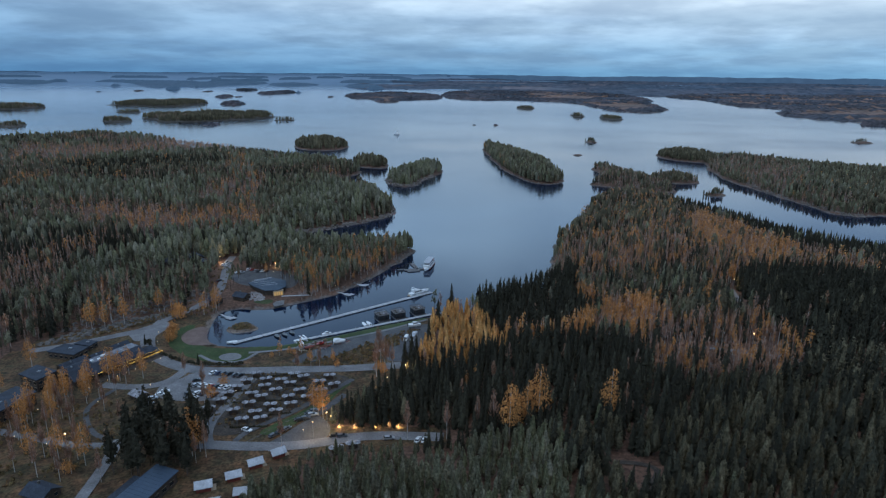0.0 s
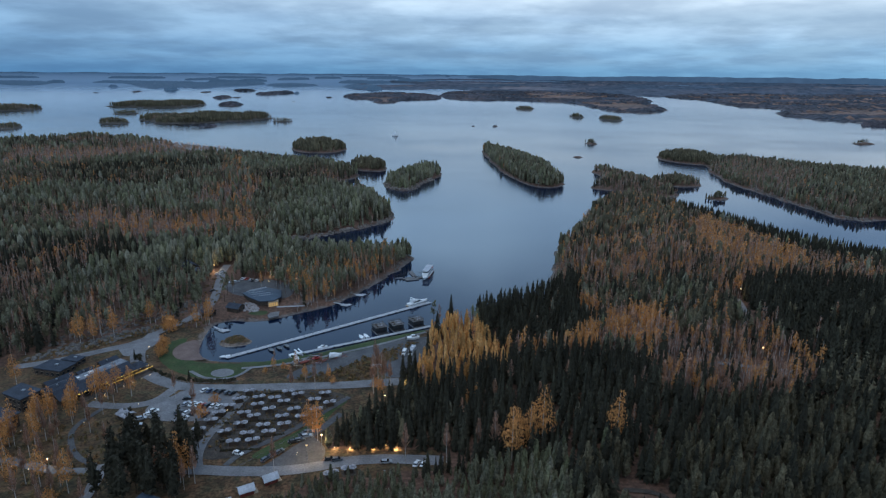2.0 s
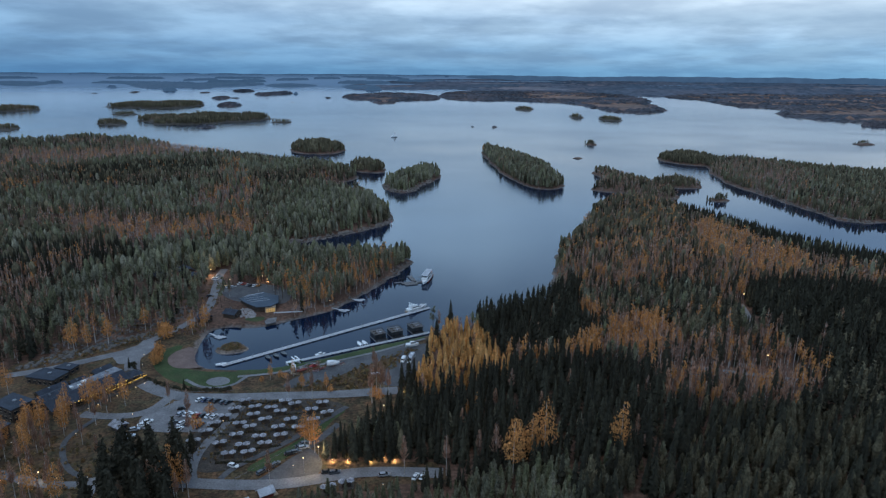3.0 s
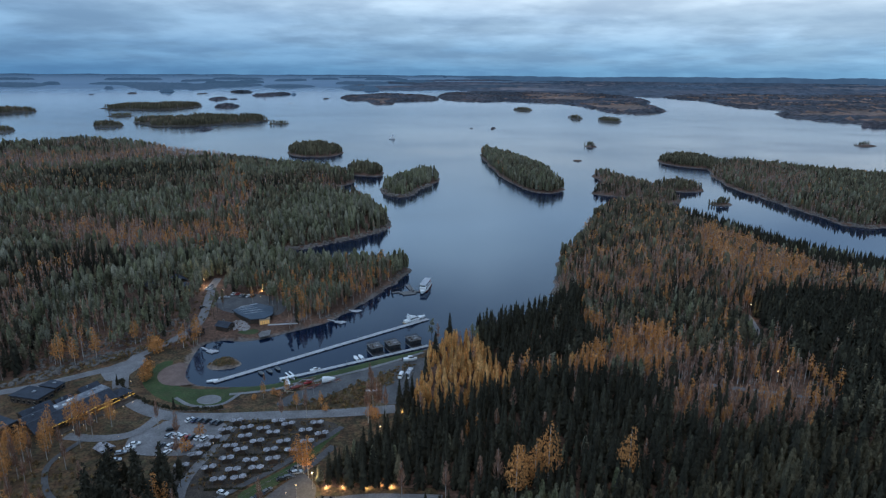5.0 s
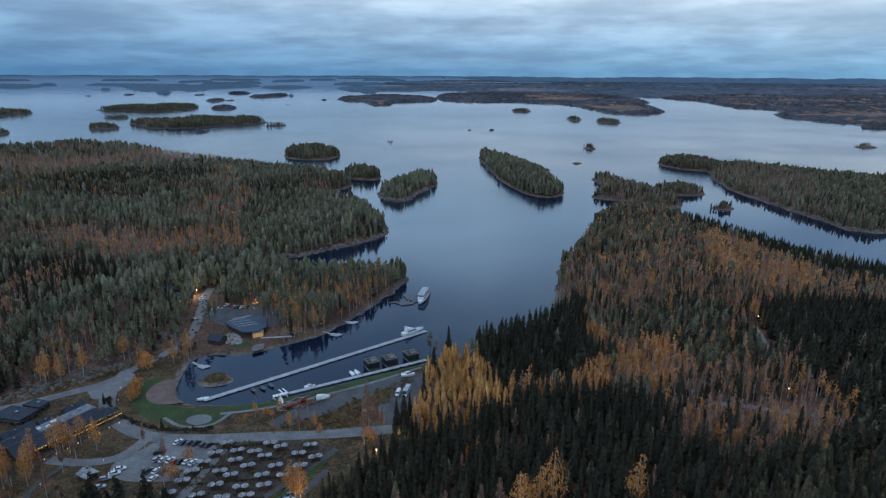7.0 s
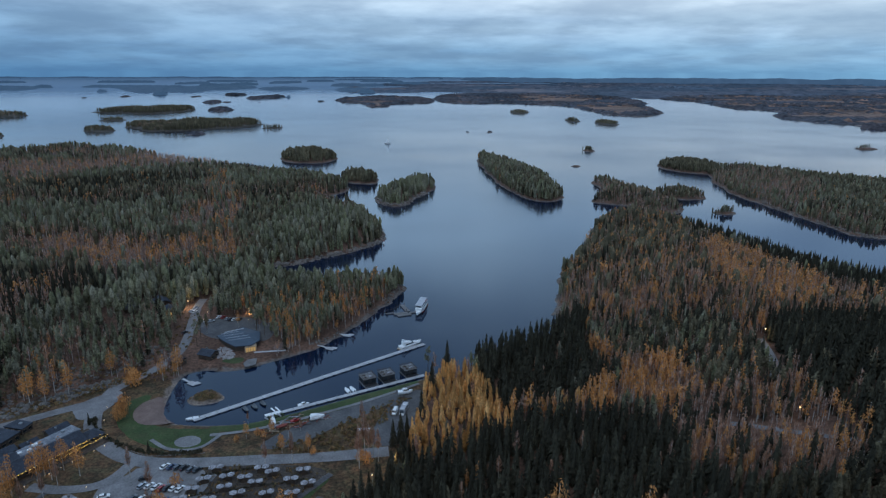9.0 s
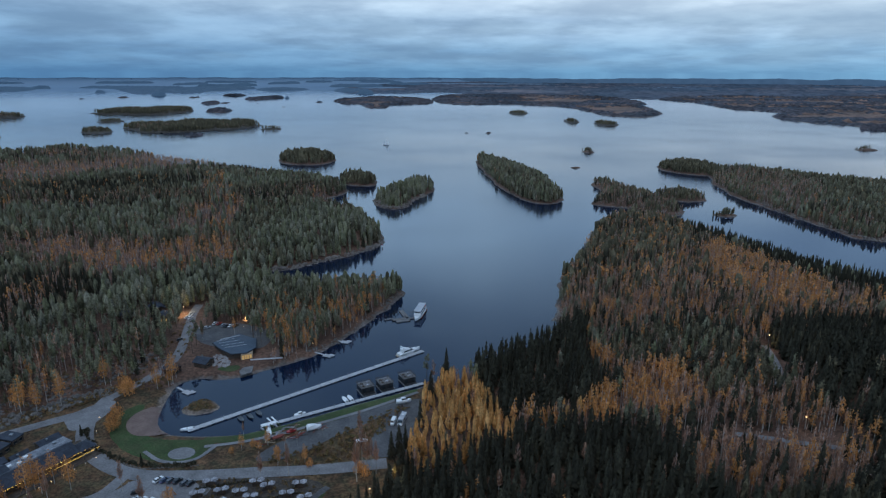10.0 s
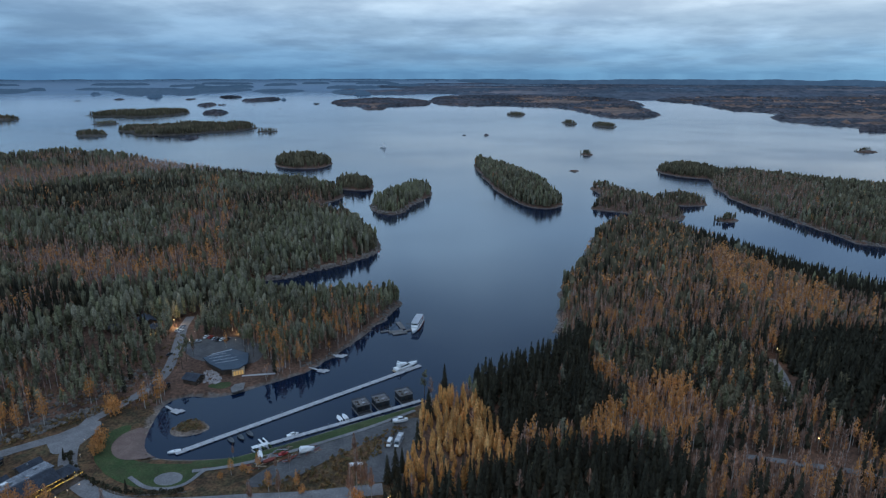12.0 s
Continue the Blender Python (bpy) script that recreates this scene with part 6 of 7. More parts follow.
def motorhome(m):
    v = thing("motorhome", m, "grey and white motorhome parked beside a van", "motorhome")
    part("body", box(new_bm(), -0.4, 0, 0.5, 7.0, 2.4, 2.6, bevel=0.15), PALE_ROOF, v)
    part("cab", loft(new_bm(), [[(3.0, -1.1, 0.5), (3.0, 1.1, 0.5), (3.0, 1.1, 2.7), (3.0, -1.1, 2.7)], [(4.1, -1.05, 0.5), (4.1, 1.05, 0.5), (3.7, 1.0, 1.5), (3.7, -1.0, 1.5)]]), WHITE, v)
    part("windscreen", loft(new_bm(), [[(3.15, -1.0, 2.55), (3.15, 1.0, 2.55), (3.75, 1.0, 1.55), (3.75, -1.0, 1.55)], [(3.2, -1.0, 2.6), (3.2, 1.0, 2.6), (3.82, 1.0, 1.58), (3.82, -1.0, 1.58)]]), GLASS, v)
    for s in (-1, 1):
        for x in (-2.4, 0.6): part("window", box(new_bm(), x, s * 1.2, 1.7, 1.1, 0.06, 0.6), GLASS, v)
    part("roof_hatch", box(new_bm(), -1.2, 0, 3.1, 0.8, 0.8, 0.15), WHITE, v)
    wheel_set(v, (-2.2, 2.6), 1.05, 0.36)


van(at(-17.6, 272.8, -100, 0.15))
motorhome(at(-14.2, 273.8, -103, 0.15))


# ---- canopy shelters ----
def canopy(m):
    c = thing("canopy_shelter", m, "pair of joined hexagonal grey canopies over a dark hut", "shelter", "canopy shelters in rows")
    hexa = [(1.52 * math.cos(radians(60 * i + 30)), 1.52 * math.sin(radians(60 * i + 30))) for i in range(6)]
    for s in (-1, 1):
        q = part("canopy", prism(new_bm(), [(x + s * 1.5, y) for x, y in hexa], 2.55, 2.95, 0.25), GREY_ROOF, c)
        part("valance", prism(new_bm(), [(x * 1.01 + s * 1.5, y * 1.01) for x, y in hexa], 2.40, 2.56), GREY_ROOF, q)
        part("post", rod(new_bm(), (s * 1.5, 0, 0), (s * 1.5, 0, 2.6), 0.09), LOGS, c)
    hut = part("hut", box(new_bm(), 0, 0.2, 0, 3.4, 1.7, 1.9, bevel=0.05), LOGS, c)
    part("door", box(new_bm(), 0.7, -0.67, 0.05, 0.8, 0.06, 1.7), LOGS, hut)
    part("terrace", box(new_bm(), 0, -0.2, 0.0, 5.4, 3.6, 0.12), SOIL, c)
    return c


TWINS = [(-74, 235), (-76, 229), (-78, 224), (-80, 219), (-81, 214), (-83, 208), (-69, 230.5), (-63, 230), (-59, 235), (-55, 233), (-59, 227.5), (-68, 225), (-63, 222), (-71, 219), (-67, 217),
         (-70, 212), (-62, 211), (-74, 207), (-66, 206), (-69, 201), (-63, 202), (-59, 207), (-55, 212), (-57, 217), (-50, 217), (-54, 222), (-46, 222), (-48, 229), (-42, 227), (-45, 234), (-29, 187), (-34, 184.5)]
first_twin = None
for k, (x, y) in enumerate(TWINS):
    m = at(x, y, 14 + 7 * math.sin(k * 2.3), 0.12)
    if first_twin is None: first_twin = canopy(m)
    else: copy_thing(first_twin, m)


# ---- buildings ----
def cabin(m, lit=False):
    c = thing("cabin", m, "small red-brown cabin with a pale pitched roof", "cabin", "holiday cabins")
    wall = part("wall", box(new_bm(), 0, 0, 0, 3.8, 5.0, 2.3), RED_WOOD, c)
    part("roof", gable(new_bm(), 3.8, 5.0, 2.3, 1.3, 0.7), PALE_ROOF, c, "pale grey pitched roof")
    part("door", box(new_bm(), 0.6, -2.53, 0, 0.9, 0.08, 1.9), LOGS, wall)
    part("window", box(new_bm(), -0.8, -2.53, 0.9, 0.9, 0.08, 0.8), GLASS, wall)
    part("terrace", box(new_bm(), 0, -3.4, 0.0, 3.8, 1.8, 0.2), PALE_WOOD, c)
    return c


HUT_SIZE = 0.95
HUTS = [(-69, 165.5, 20), (-62, 170.5, 25), (-57.5, 177, 30), (-52, 182.5, 35), (-57, 163, 10), (-49, 165, 12), (-64, 158, 15)]
hut_master = None
for x, y, turn in HUTS:
    m = at(x, y, turn + 90, 0.02) @ Matrix.Scale(HUT_SIZE, 4)
    if hut_master is None: hut_master = cabin(m)
    else: copy_thing(hut_master, m)


def windows_along(wall, a, b, z, h, w, count, mat, out):
    """Windows set proud of a straight wall from a to b."""
    a, b = Vector(a), Vector(b)
    t = math.degrees(math.atan2(b.y - a.y, b.x - a.x))
    n = Vector((math.sin(radians(t)), -math.cos(radians(t)))) * out
    for i in range(count):
        p = a.lerp(b, (i + 0.5) / count) + n
        ob = part("window", box(new_bm(), p.x, p.y, z, w, 0.10, h, t), mat, wall)
        part("frame", box(box(new_bm(), p.x, p.y, z - 0.08, w + 0.2, 0.14, 0.08, t), p.x, p.y, z + h, w + 0.2, 0.14, 0.08, t), PALE_WOOD, ob)


def lodge():
    """Long log lodge: the front eave lies on the local x axis, the house behind it."""
    a, b = (-139.5, 224.5), (-122, 254.5)
    length = math.hypot(b[0] - a[0], b[1] - a[1]) * K
    h = thing("lodge", at(a[0], a[1], direction(a, b)), "long dark log lodge with a low felt roof and lit eaves", "lodge")
    wall = part("wall", box(new_bm(), length / 2, 4.8, 0, length - 1.0, 8.0, 3.0), LOGS, h)
    prof = [(-0.6, 3.0), (5.2, 6.0), (9.6, 3.9), (9.6, 4.15), (5.2, 6.28), (-0.6, 3.25)]
    part("roof", loft(new_bm(), [[(-0.8, y, z) for y, z in prof], [(length * 0.86, y, z) for y, z in prof]]), DARK_ROOF, h)
    pav = part("pavilion_roof", prism(new_bm(), [(length * 0.865, -1.2), (length + 1.2, -1.2), (length + 1.2, 6.5), (length * 0.865, 6.5)], 3.2, 4.9, 0.18), DARK_ROOF, h, "hipped dark roof of the entrance pavilion")
    windows_along(wall, (1, 0.8), (length - 1, 0.8), 0.8, 1.4, 1.6, 9, GLASS, 0.06)
    annex = part("annex", box(new_bm(), length * 0.62, 12.6, 0, length * 0.60, 6.4, 3.6, bevel=0.05), LOGS, h)
    part("flat_roof", box(new_bm(), length * 0.62, 12.6, 3.62, length * 0.60 + 0.5, 6.8, 0.25, bevel=0.05), GRAVEL_ROOF, annex, "flat roof covered with grey gravel")
    for u, v, s in ((0.44, 11.4, 1.6), (0.52, 13.4, 2.2), (0.56, 12.0, 1.2), (0.80, 13.6, 1.4), (0.36, 12.4, 1.8)):
        part("roof_unit", box(new_bm(), length * u, v, 3.88, s, s * 0.7, 0.7, bevel=0.06), WHITE if s > 1.5 else STEEL, annex)
    # lower wings behind, each with a shallow felt roof
    for u0, u1, y0, y1, top in ((-0.01, 0.34, 9.9, 16.4, 4.6), (0.10, 0.42, 18.6, 24.0, 3.6), (0.44, 0.62, 17.6, 22.0, 3.2), (0.70, 0.93, 17.2, 22.2, 4.0)):
        ym = (y0 + y1) / 2
        wing = part("wing", box(new_bm(), length * (u0 + u1) / 2, ym, 0, length * (u1 - u0) - 0.8, y1 - y0 - 0.8, top - 0.9), LOGS, h)
        shape = [(y0 - 0.3, top - 0.9), (ym, top + 0.5), (y1 + 0.3, top - 0.9), (y1 + 0.3, top - 0.68), (ym, top + 0.74), (y0 - 0.3, top - 0.68)]
        part("wing_roof", loft(new_bm(), [[(length * u0, y, z) for y, z in shape], [(length * u1, y, z) for y, z in shape]]), DARK_ROOF, wing)
        part("vent", box(new_bm(), length * (u0 * 0.6 + u1 * 0.4), ym - 1.2, top + 0.1, 0.7, 0.7, 0.8, bevel=0.05), STEEL, wing)
    part("chimney", box(new_bm(), length * 0.66, 7.2, 4.8, 0.8, 0.8, 1.9, bevel=0.05), PALE_ROOF, h)
    for u in (0.08, 0.3): part("porch_post", rod(new_bm(), (length * u, -0.3, 0), (length * u, -0.3, 3.1), 0.12), LOGS, h)
    # light strings along the eave and over the terrace
    for k, (y, z, u0, u1) in enumerate(((-0.75, 3.05, 0.1, 1.03), (-3.0, 2.7, 0.48, 1.03))):
        rail = part("light_string_rail", rod(new_bm(), (length * u0, y, z + 0.1), (length * u1, y, z + 0.1), 0.04, 4), LOGS, h)
        bm = new_bm()
        rod(bm, (length * u0, y, z), (length * u1, y, z), 0.012, 4)
        for i in range(27):
            u = u0 + (u1 - u0) * (i + 0.5) / 27
            bmesh.ops.create_icosphere(bm, subdivisions=1, radius=0.10 + 0.03 * (i % 3), matrix=Matrix.Translation((length * u, y, z - 0.06 - 0.05 * (i % 2))))
        part("light_string", bm, STRING, rail, "yellow glowing light string")
    for u in (0.5, 0.68, 0.86, 1.02): part("pergola_post", rod(new_bm(), (length * u, -3.0, 0), (length * u, -3.0, 2.8), 0.09), LOGS, h)
    for u in (0.5, 0.59, 0.68, 0.77, 0.86, 0.95, 1.02): part("pergola_beam", rod(new_bm(), (length * u, -3.1, 2.85), (length * u, -0.6, 3.15), 0.07, 4), PALE_WOOD, h)
    part("terrace", box(new_bm(), length * 0.6, -2.4, 0.02, length * 0.85, 4.4, 0.22), SOIL, h)
    return h, length


lodge()


def hotel_block(corners, z, label, floors=2):
    pts = [(x * K, y * K) for x, y in corners]
    cx, cy = sum(p[0] for p in pts) / 4, sum(p[1] for p in pts) / 4
    loc = [(x - cx, y - cy) for x, y in pts]
    h = thing("hotel_block", pose(cx, cy, LEVEL), label, "building")
    wall = part("wall", prism(new_bm(), [(x * 0.94, y * 0.94) for x, y in loc], -0.5, z - 0.2), LOGS, h)
    part("roof", prism(new_bm(), loc, z - 0.2, z + 0.25), DARK_ROOF, h, "flat dark felt roof with a rim")
    part("roof_hatch", box(new_bm(), 0.6, 0.4, z + 0.26, 1.4, 1.4, 0.5, bevel=0.05), STEEL, h)
    n = len(loc)
    for i in range(n):
        a, b = Vector(loc[i]) * 0.94, Vector(loc[(i + 1) % n]) * 0.94
        for f in range(floors):
            count = max(2, int((b - a).length / 3))
            windows_along(wall, a, b, 0.7 + f * 2.9, 1.4, 1.5, count, GLASS, 0.05 if True else 0)
    return h


hotel_block([(-151, 220), (-148, 228), (-159, 233), (-161, 225)], 6.2, "dark two-storey hotel block with a flat roof")
hotel_block([(-152, 190), (-146, 212.5), (-156, 216), (-163, 196)], 5.8, "dark hotel wing with a flat roof")
hotel_block([(-166, 250), (-153, 247), (-151, 255), (-163, 258)], 3.4, "low dark service building behind the lodge", 1)
hotel_block([(-160, 259), (-152, 257), (-151, 262), (-158, 264)], 2.8, "low shed with a flat roof behind the lodge", 1)


def plain_house(m, sx, sy, wall_h, rise, label, roof=DARK_ROOF, wall_mat=LOGS, name="house", lit=False):
    h = thing(name, m, label, "building")
    wall = part("wall", box(new_bm(), 0, 0, -0.4, sx, sy, wall_h + 0.4), wall_mat, h)
    for s in (-1, 1):
        g = new_bm()
        vs = [g.verts.new((x, s * sy / 2, z)) for x, z in ((-sx / 2, wall_h), (sx / 2, wall_h), (0, wall_h + rise))]
        ws = [g.verts.new((x, s * (sy / 2 - 0.2), z)) for x, z in ((-sx / 2, wall_h), (sx / 2, wall_h), (0, wall_h + rise))]
        g.faces.new(vs); g.faces.new(ws[::-1])
        part("gable", g, wall_mat, h)
    part("roof", gable(new_bm(), sx, sy, wall_h, rise, 0.7), roof, h)
    windows_along(wall, (-sx / 2, -sy / 2), (sx / 2, -sy / 2), 0.9, 1.2, 1.1, 2, WARM_GLASS if lit else GLASS, 0.05)
    windows_along(wall, (sx / 2, -sy / 2), (sx / 2, sy / 2), 0.9, 1.2, 1.2, 3, WARM_GLASS if lit else GLASS, 0.05)
    part("chimney", box(new_bm(), sx * 0.12, sy * 0.2, wall_h + rise * 0.6, 0.7, 0.7, 1.5), BOULDER, h)
    return h


plain_house(at(-113, 161, 70), 7, 9, 2.8, 1.8, "dark timber house with a felt roof under birches")
plain_house(at(-112.6, 217.6, 60), 4.2, 5.4, 2.4, 0.9, "small pale-roofed kiosk beside the car park", GREY_ROOF, LOGS, "kiosk")
plain_house(at(-155, 385, 40), 8, 12, 3, 2.2, "dark holiday house among pines with lit windows", lit=True)
plain_house(at(-146, 372, 20), 7, 9, 3, 2.0, "dark holiday house among pines with lit windows", lit=True)
plain_house(at(-166, 374, 60), 7, 10, 3, 2.0, "dark holiday house among pines")
plain_house(at(-107.5, 323, 70), 7, 8, 3.0, 1.6, "dark boathouse beside the restaurant")
plain_house(at(-119, 316, 75), 5, 7, 2.8, 1.4, "small dark shed beside the street")


def blue_hall():
    h = thing("sports_hall", at(-84.5, 156.5, 75), "long hall with a blue-grey metal shed roof", "building")
    wall = part("wall", box(new_bm(), 0, 0, -0.3, 32, 8.0, 4.2), LOGS, h)
    roof = part("roof", loft(new_bm(), [[(x, -4.6, 4.3), (x, 4.6, 5.2), (x, 4.6, 5.45), (x, -4.6, 4.55)] for x in (-16.6, 16.6)]), BLUE_ROOF, h)
    for i in range(20): part("seam", loft(new_bm(), [[(x, -4.62, 4.54), (x, 4.62, 5.44), (x, 4.62, 5.52), (x, -4.62, 4.62)] for x in (-15.7 + i * 1.65, -15.62 + i * 1.65)]), BLUE_ROOF, roof)
    part("annex_roof", box(new_bm(), -2, 7.0, 3.2, 26, 5.0, 0.3), DARK_ROOF, h)
    part("annex_wall", box(new_bm(), -2, 6.6, -0.3, 25, 4.0, 3.5), LOGS, h)
    windows_along(wall, (-15, -4.0), (15, -4.0), 1.0, 1.4, 1.8, 8, GLASS, 0.05)


blue_hall()


def restaurant():
    r = thing("restaurant", pose(-98.5 * K, 339.5 * K, LEVEL), "lakeside restaurant with a fan-shaped blue metal roof", "building")
    r.scale = (0.88, 0.88, 1.0)
    outline = [((x + 98) * K, (y - 334.5) * K) for x, y in ((-111, 336), (-100, 349), (-88, 342), (-85, 330), (-88, 323), (-96, 321.5), (-105, 329))]
    outline = outline[::-1]
    part("wall", prism(new_bm(), [(x * 0.9, y * 0.9) for x, y in outline], -0.5, 3.4), LOGS, r)
    part("eaves", prism(new_bm(), outline, 3.4, 3.8, 0.99), DARK_ROOF, r)
    roof = part("roof", prism(new_bm(), [(x * 0.97, y * 0.97) for x, y in outline], 3.81, 4.9, 0.42), SLATE, r, "dark slate-blue roof with pale seams")
    bm_list = [((-13.0, 0.8), (-1.0, 6.4)), ((-10.6, -2.6), (3.0, 3.6)), ((-7.8, -6.2), (7.2, 0.4)), ((-4.6, -9.4), (9.8, -3.2))]
    for (a, b) in bm_list:
        part("roof_seam", box(new_bm(), (a[0] + b[0]) / 2, (a[1] + b[1]) / 2, 4.95, math.hypot(b[0] - a[0], b[1] - a[1]) * 0.86, 0.22, 0.16, direction(a, b)), PALE_ROOF, roof)
    part("ridge_beam", box(new_bm(), -5.5, 8.2, 4.6, 13, 0.4, 0.4, 34), PALE_ROOF, roof)
    bay = part("glazed_bay", prism(new_bm(), [(8.5, -16.0), (15.0, -12.5), (13.5, -6.5), (8.0, -9.5)], -0.5, 3.2), PALE_WOOD, r, "pale timber bay with lit glass")
    for i in range(4): part("window", box(new_bm(), 9.8 + i * 1.4, -15.5 + i * 0.75, 0.4, 1.1, 0.12, 2.3, 28), WARM_GLASS, bay)
    part("terrace", prism(new_bm(), [(14.5, -36.0), (20.0, -32.0), (18.5, -23.5), (13.0, -26.0), (12.0, -31.0)], -0.5, 0.12), DARK_DECK, r, "grey round-edged terrace at the water")
    part("boardwalk", box(new_bm(), 24, -13.5, -0.2, 20, 1.8, 0.35, 9), DECK, r)
    return r


restaurant()


# ---- lamps ----
def street_lamp(x, y, height, watts, label="street lamp with a glowing warm head on a slim pole", bulb=BULB, base=None):
    p = thing("street_lamp", at(x, y) if base is None else pose(x * K, y * K, base), label, "lamp", "street lamps")
    part("pole", rod(new_bm(), (0, 0, 0), (0, 0, height), 0.09, 6, 0.06), STEEL, p)
    head = part("lamp_head", rod(new_bm(), (0, 0, height + 0.28), (0, 0, height + 0.42), 0.34, 8, 0.12), STEEL, p)
    bm = new_bm()
    bmesh.ops.create_icosphere(bm, subdivisions=2, radius=0.30 if height > 1.5 else 0.14, matrix=Matrix.Translation((0, 0, height + 0.05)))
    part("bulb", bm, bulb, head)
    if watts:
        data = bpy.data.lights.new("lamp_light", "POINT")
        data.energy, data.color, data.shadow_soft_size = watts, (1.0, 0.70, 0.34), 0.4
        l = new("lamp_light", data)
        l.parent = p
        l.location = (0, 0, height - 0.45)
    return p


for x, y, hgt, w in ((-43, 193, 7.0, 1200), (-39.5, 199, 7.0, 2200), (-15, 232, 9.5, 1200), (-21.5, 226, 6.5, 600), (-139, 381, 5, 3500), (-122, 188, 4, 350), (-103, 373, 1.6, 1200), (-87, 369, 1.6, 900),
                     (-30.5, 199.6, 0.9, 700), (-23, 199.8, 0.9, 600), (-35.5, 199.6, 0.9, 700), (-15.5, 200, 0.9, 700), (-19, 201.2, 0.9, 270), (-112, 163, 3.0, 400), (152, 327, 8, 600), (130, 257, 6, 150), (-144, 368, 2.2, 200)):
    street_lamp(x, y, hgt, w)
for x, y in ((-125, 372), (-101, 362), (-124, 362), (-148, 191), (-140, 190), (-133, 187), (-127, 186), (-117, 188.5), (-108, 189), (-125, 213), (-146, 206), (-143, 207), (-112, 226), (-131, 276), (-127, 266),
             (-47, 196), (-57, 165), (-49, 163), (-24, 183), (-34, 183), (-18, 187), (-78, 222), (-45, 336), (-62, 345), (-75, 345), (-55, 366)):
    street_lamp(x, y, 1.1, 0, "low garden lamp with a small warm light")
for i in range(9):
    u = 0.06 + i * 0.11
    street_lamp(-138.5 + 17.5 * u + 3.6, 223.5 + 30 * u - 2.2, 0.9, 40 if i % 3 == 0 else 0, "low terrace lamp beside the lodge")


# ---- single trees of the resort ----
def tree(kind, m, shape, label, name):
    v, f, mi = shape
    t = thing(name, m, label, "tree", name + "s of the resort")
    for role, k, mat in (("crown", 0, LEAF[kind][0]), ("trunk", 1, LEAF[kind][1])):
        ff = f[mi == k]
        used, back = np.unique(ff, return_inverse=True)
        ob = new(role, mesh_from(role, v[used], back.reshape(-1, 3), [mat], tint=np.full(len(used), 0.35)))
        ob.parent = t
    return t


RT = np.random.default_rng(23)
TREE_KINDS = {
    "S": ("spruce", "tall dark green spruce", [spruce_shape(RT, 16, 11, 14.0, w) for w in (2.3, 2.6, 2.1)]),
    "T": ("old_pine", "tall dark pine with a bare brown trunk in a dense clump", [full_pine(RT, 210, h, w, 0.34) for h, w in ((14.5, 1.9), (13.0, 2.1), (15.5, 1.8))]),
    "P": ("pine", "slender pine with a grey-green crown", [pine_shape(RT, 130, 0.55, 5, 15.0) for _ in range(2)]),
    "Y": ("autumn_birch", "tall birch with orange autumn leaves and a white trunk", [birch_shape(RT, 620, 0.25, 5, 14.0, w, 0.32) for w in (2.3, 2.8, 2.5)]),
    "G": ("bare_birch", "bare birch with a white trunk and thin brown twigs", [bare_shape(RT, 170, 14.0, 0.34, 0.35) for _ in range(3)]),
    "W": ("golden_willow", "low golden autumn willow bush", [birch_shape(RT, 340, 0.30, 5, 6.5, 2.6, 0.15) for _ in range(2)]),
}
LEAF["W"], LEAF["T"] = (BIRCH, BARK), (SPRUCE, BARK)
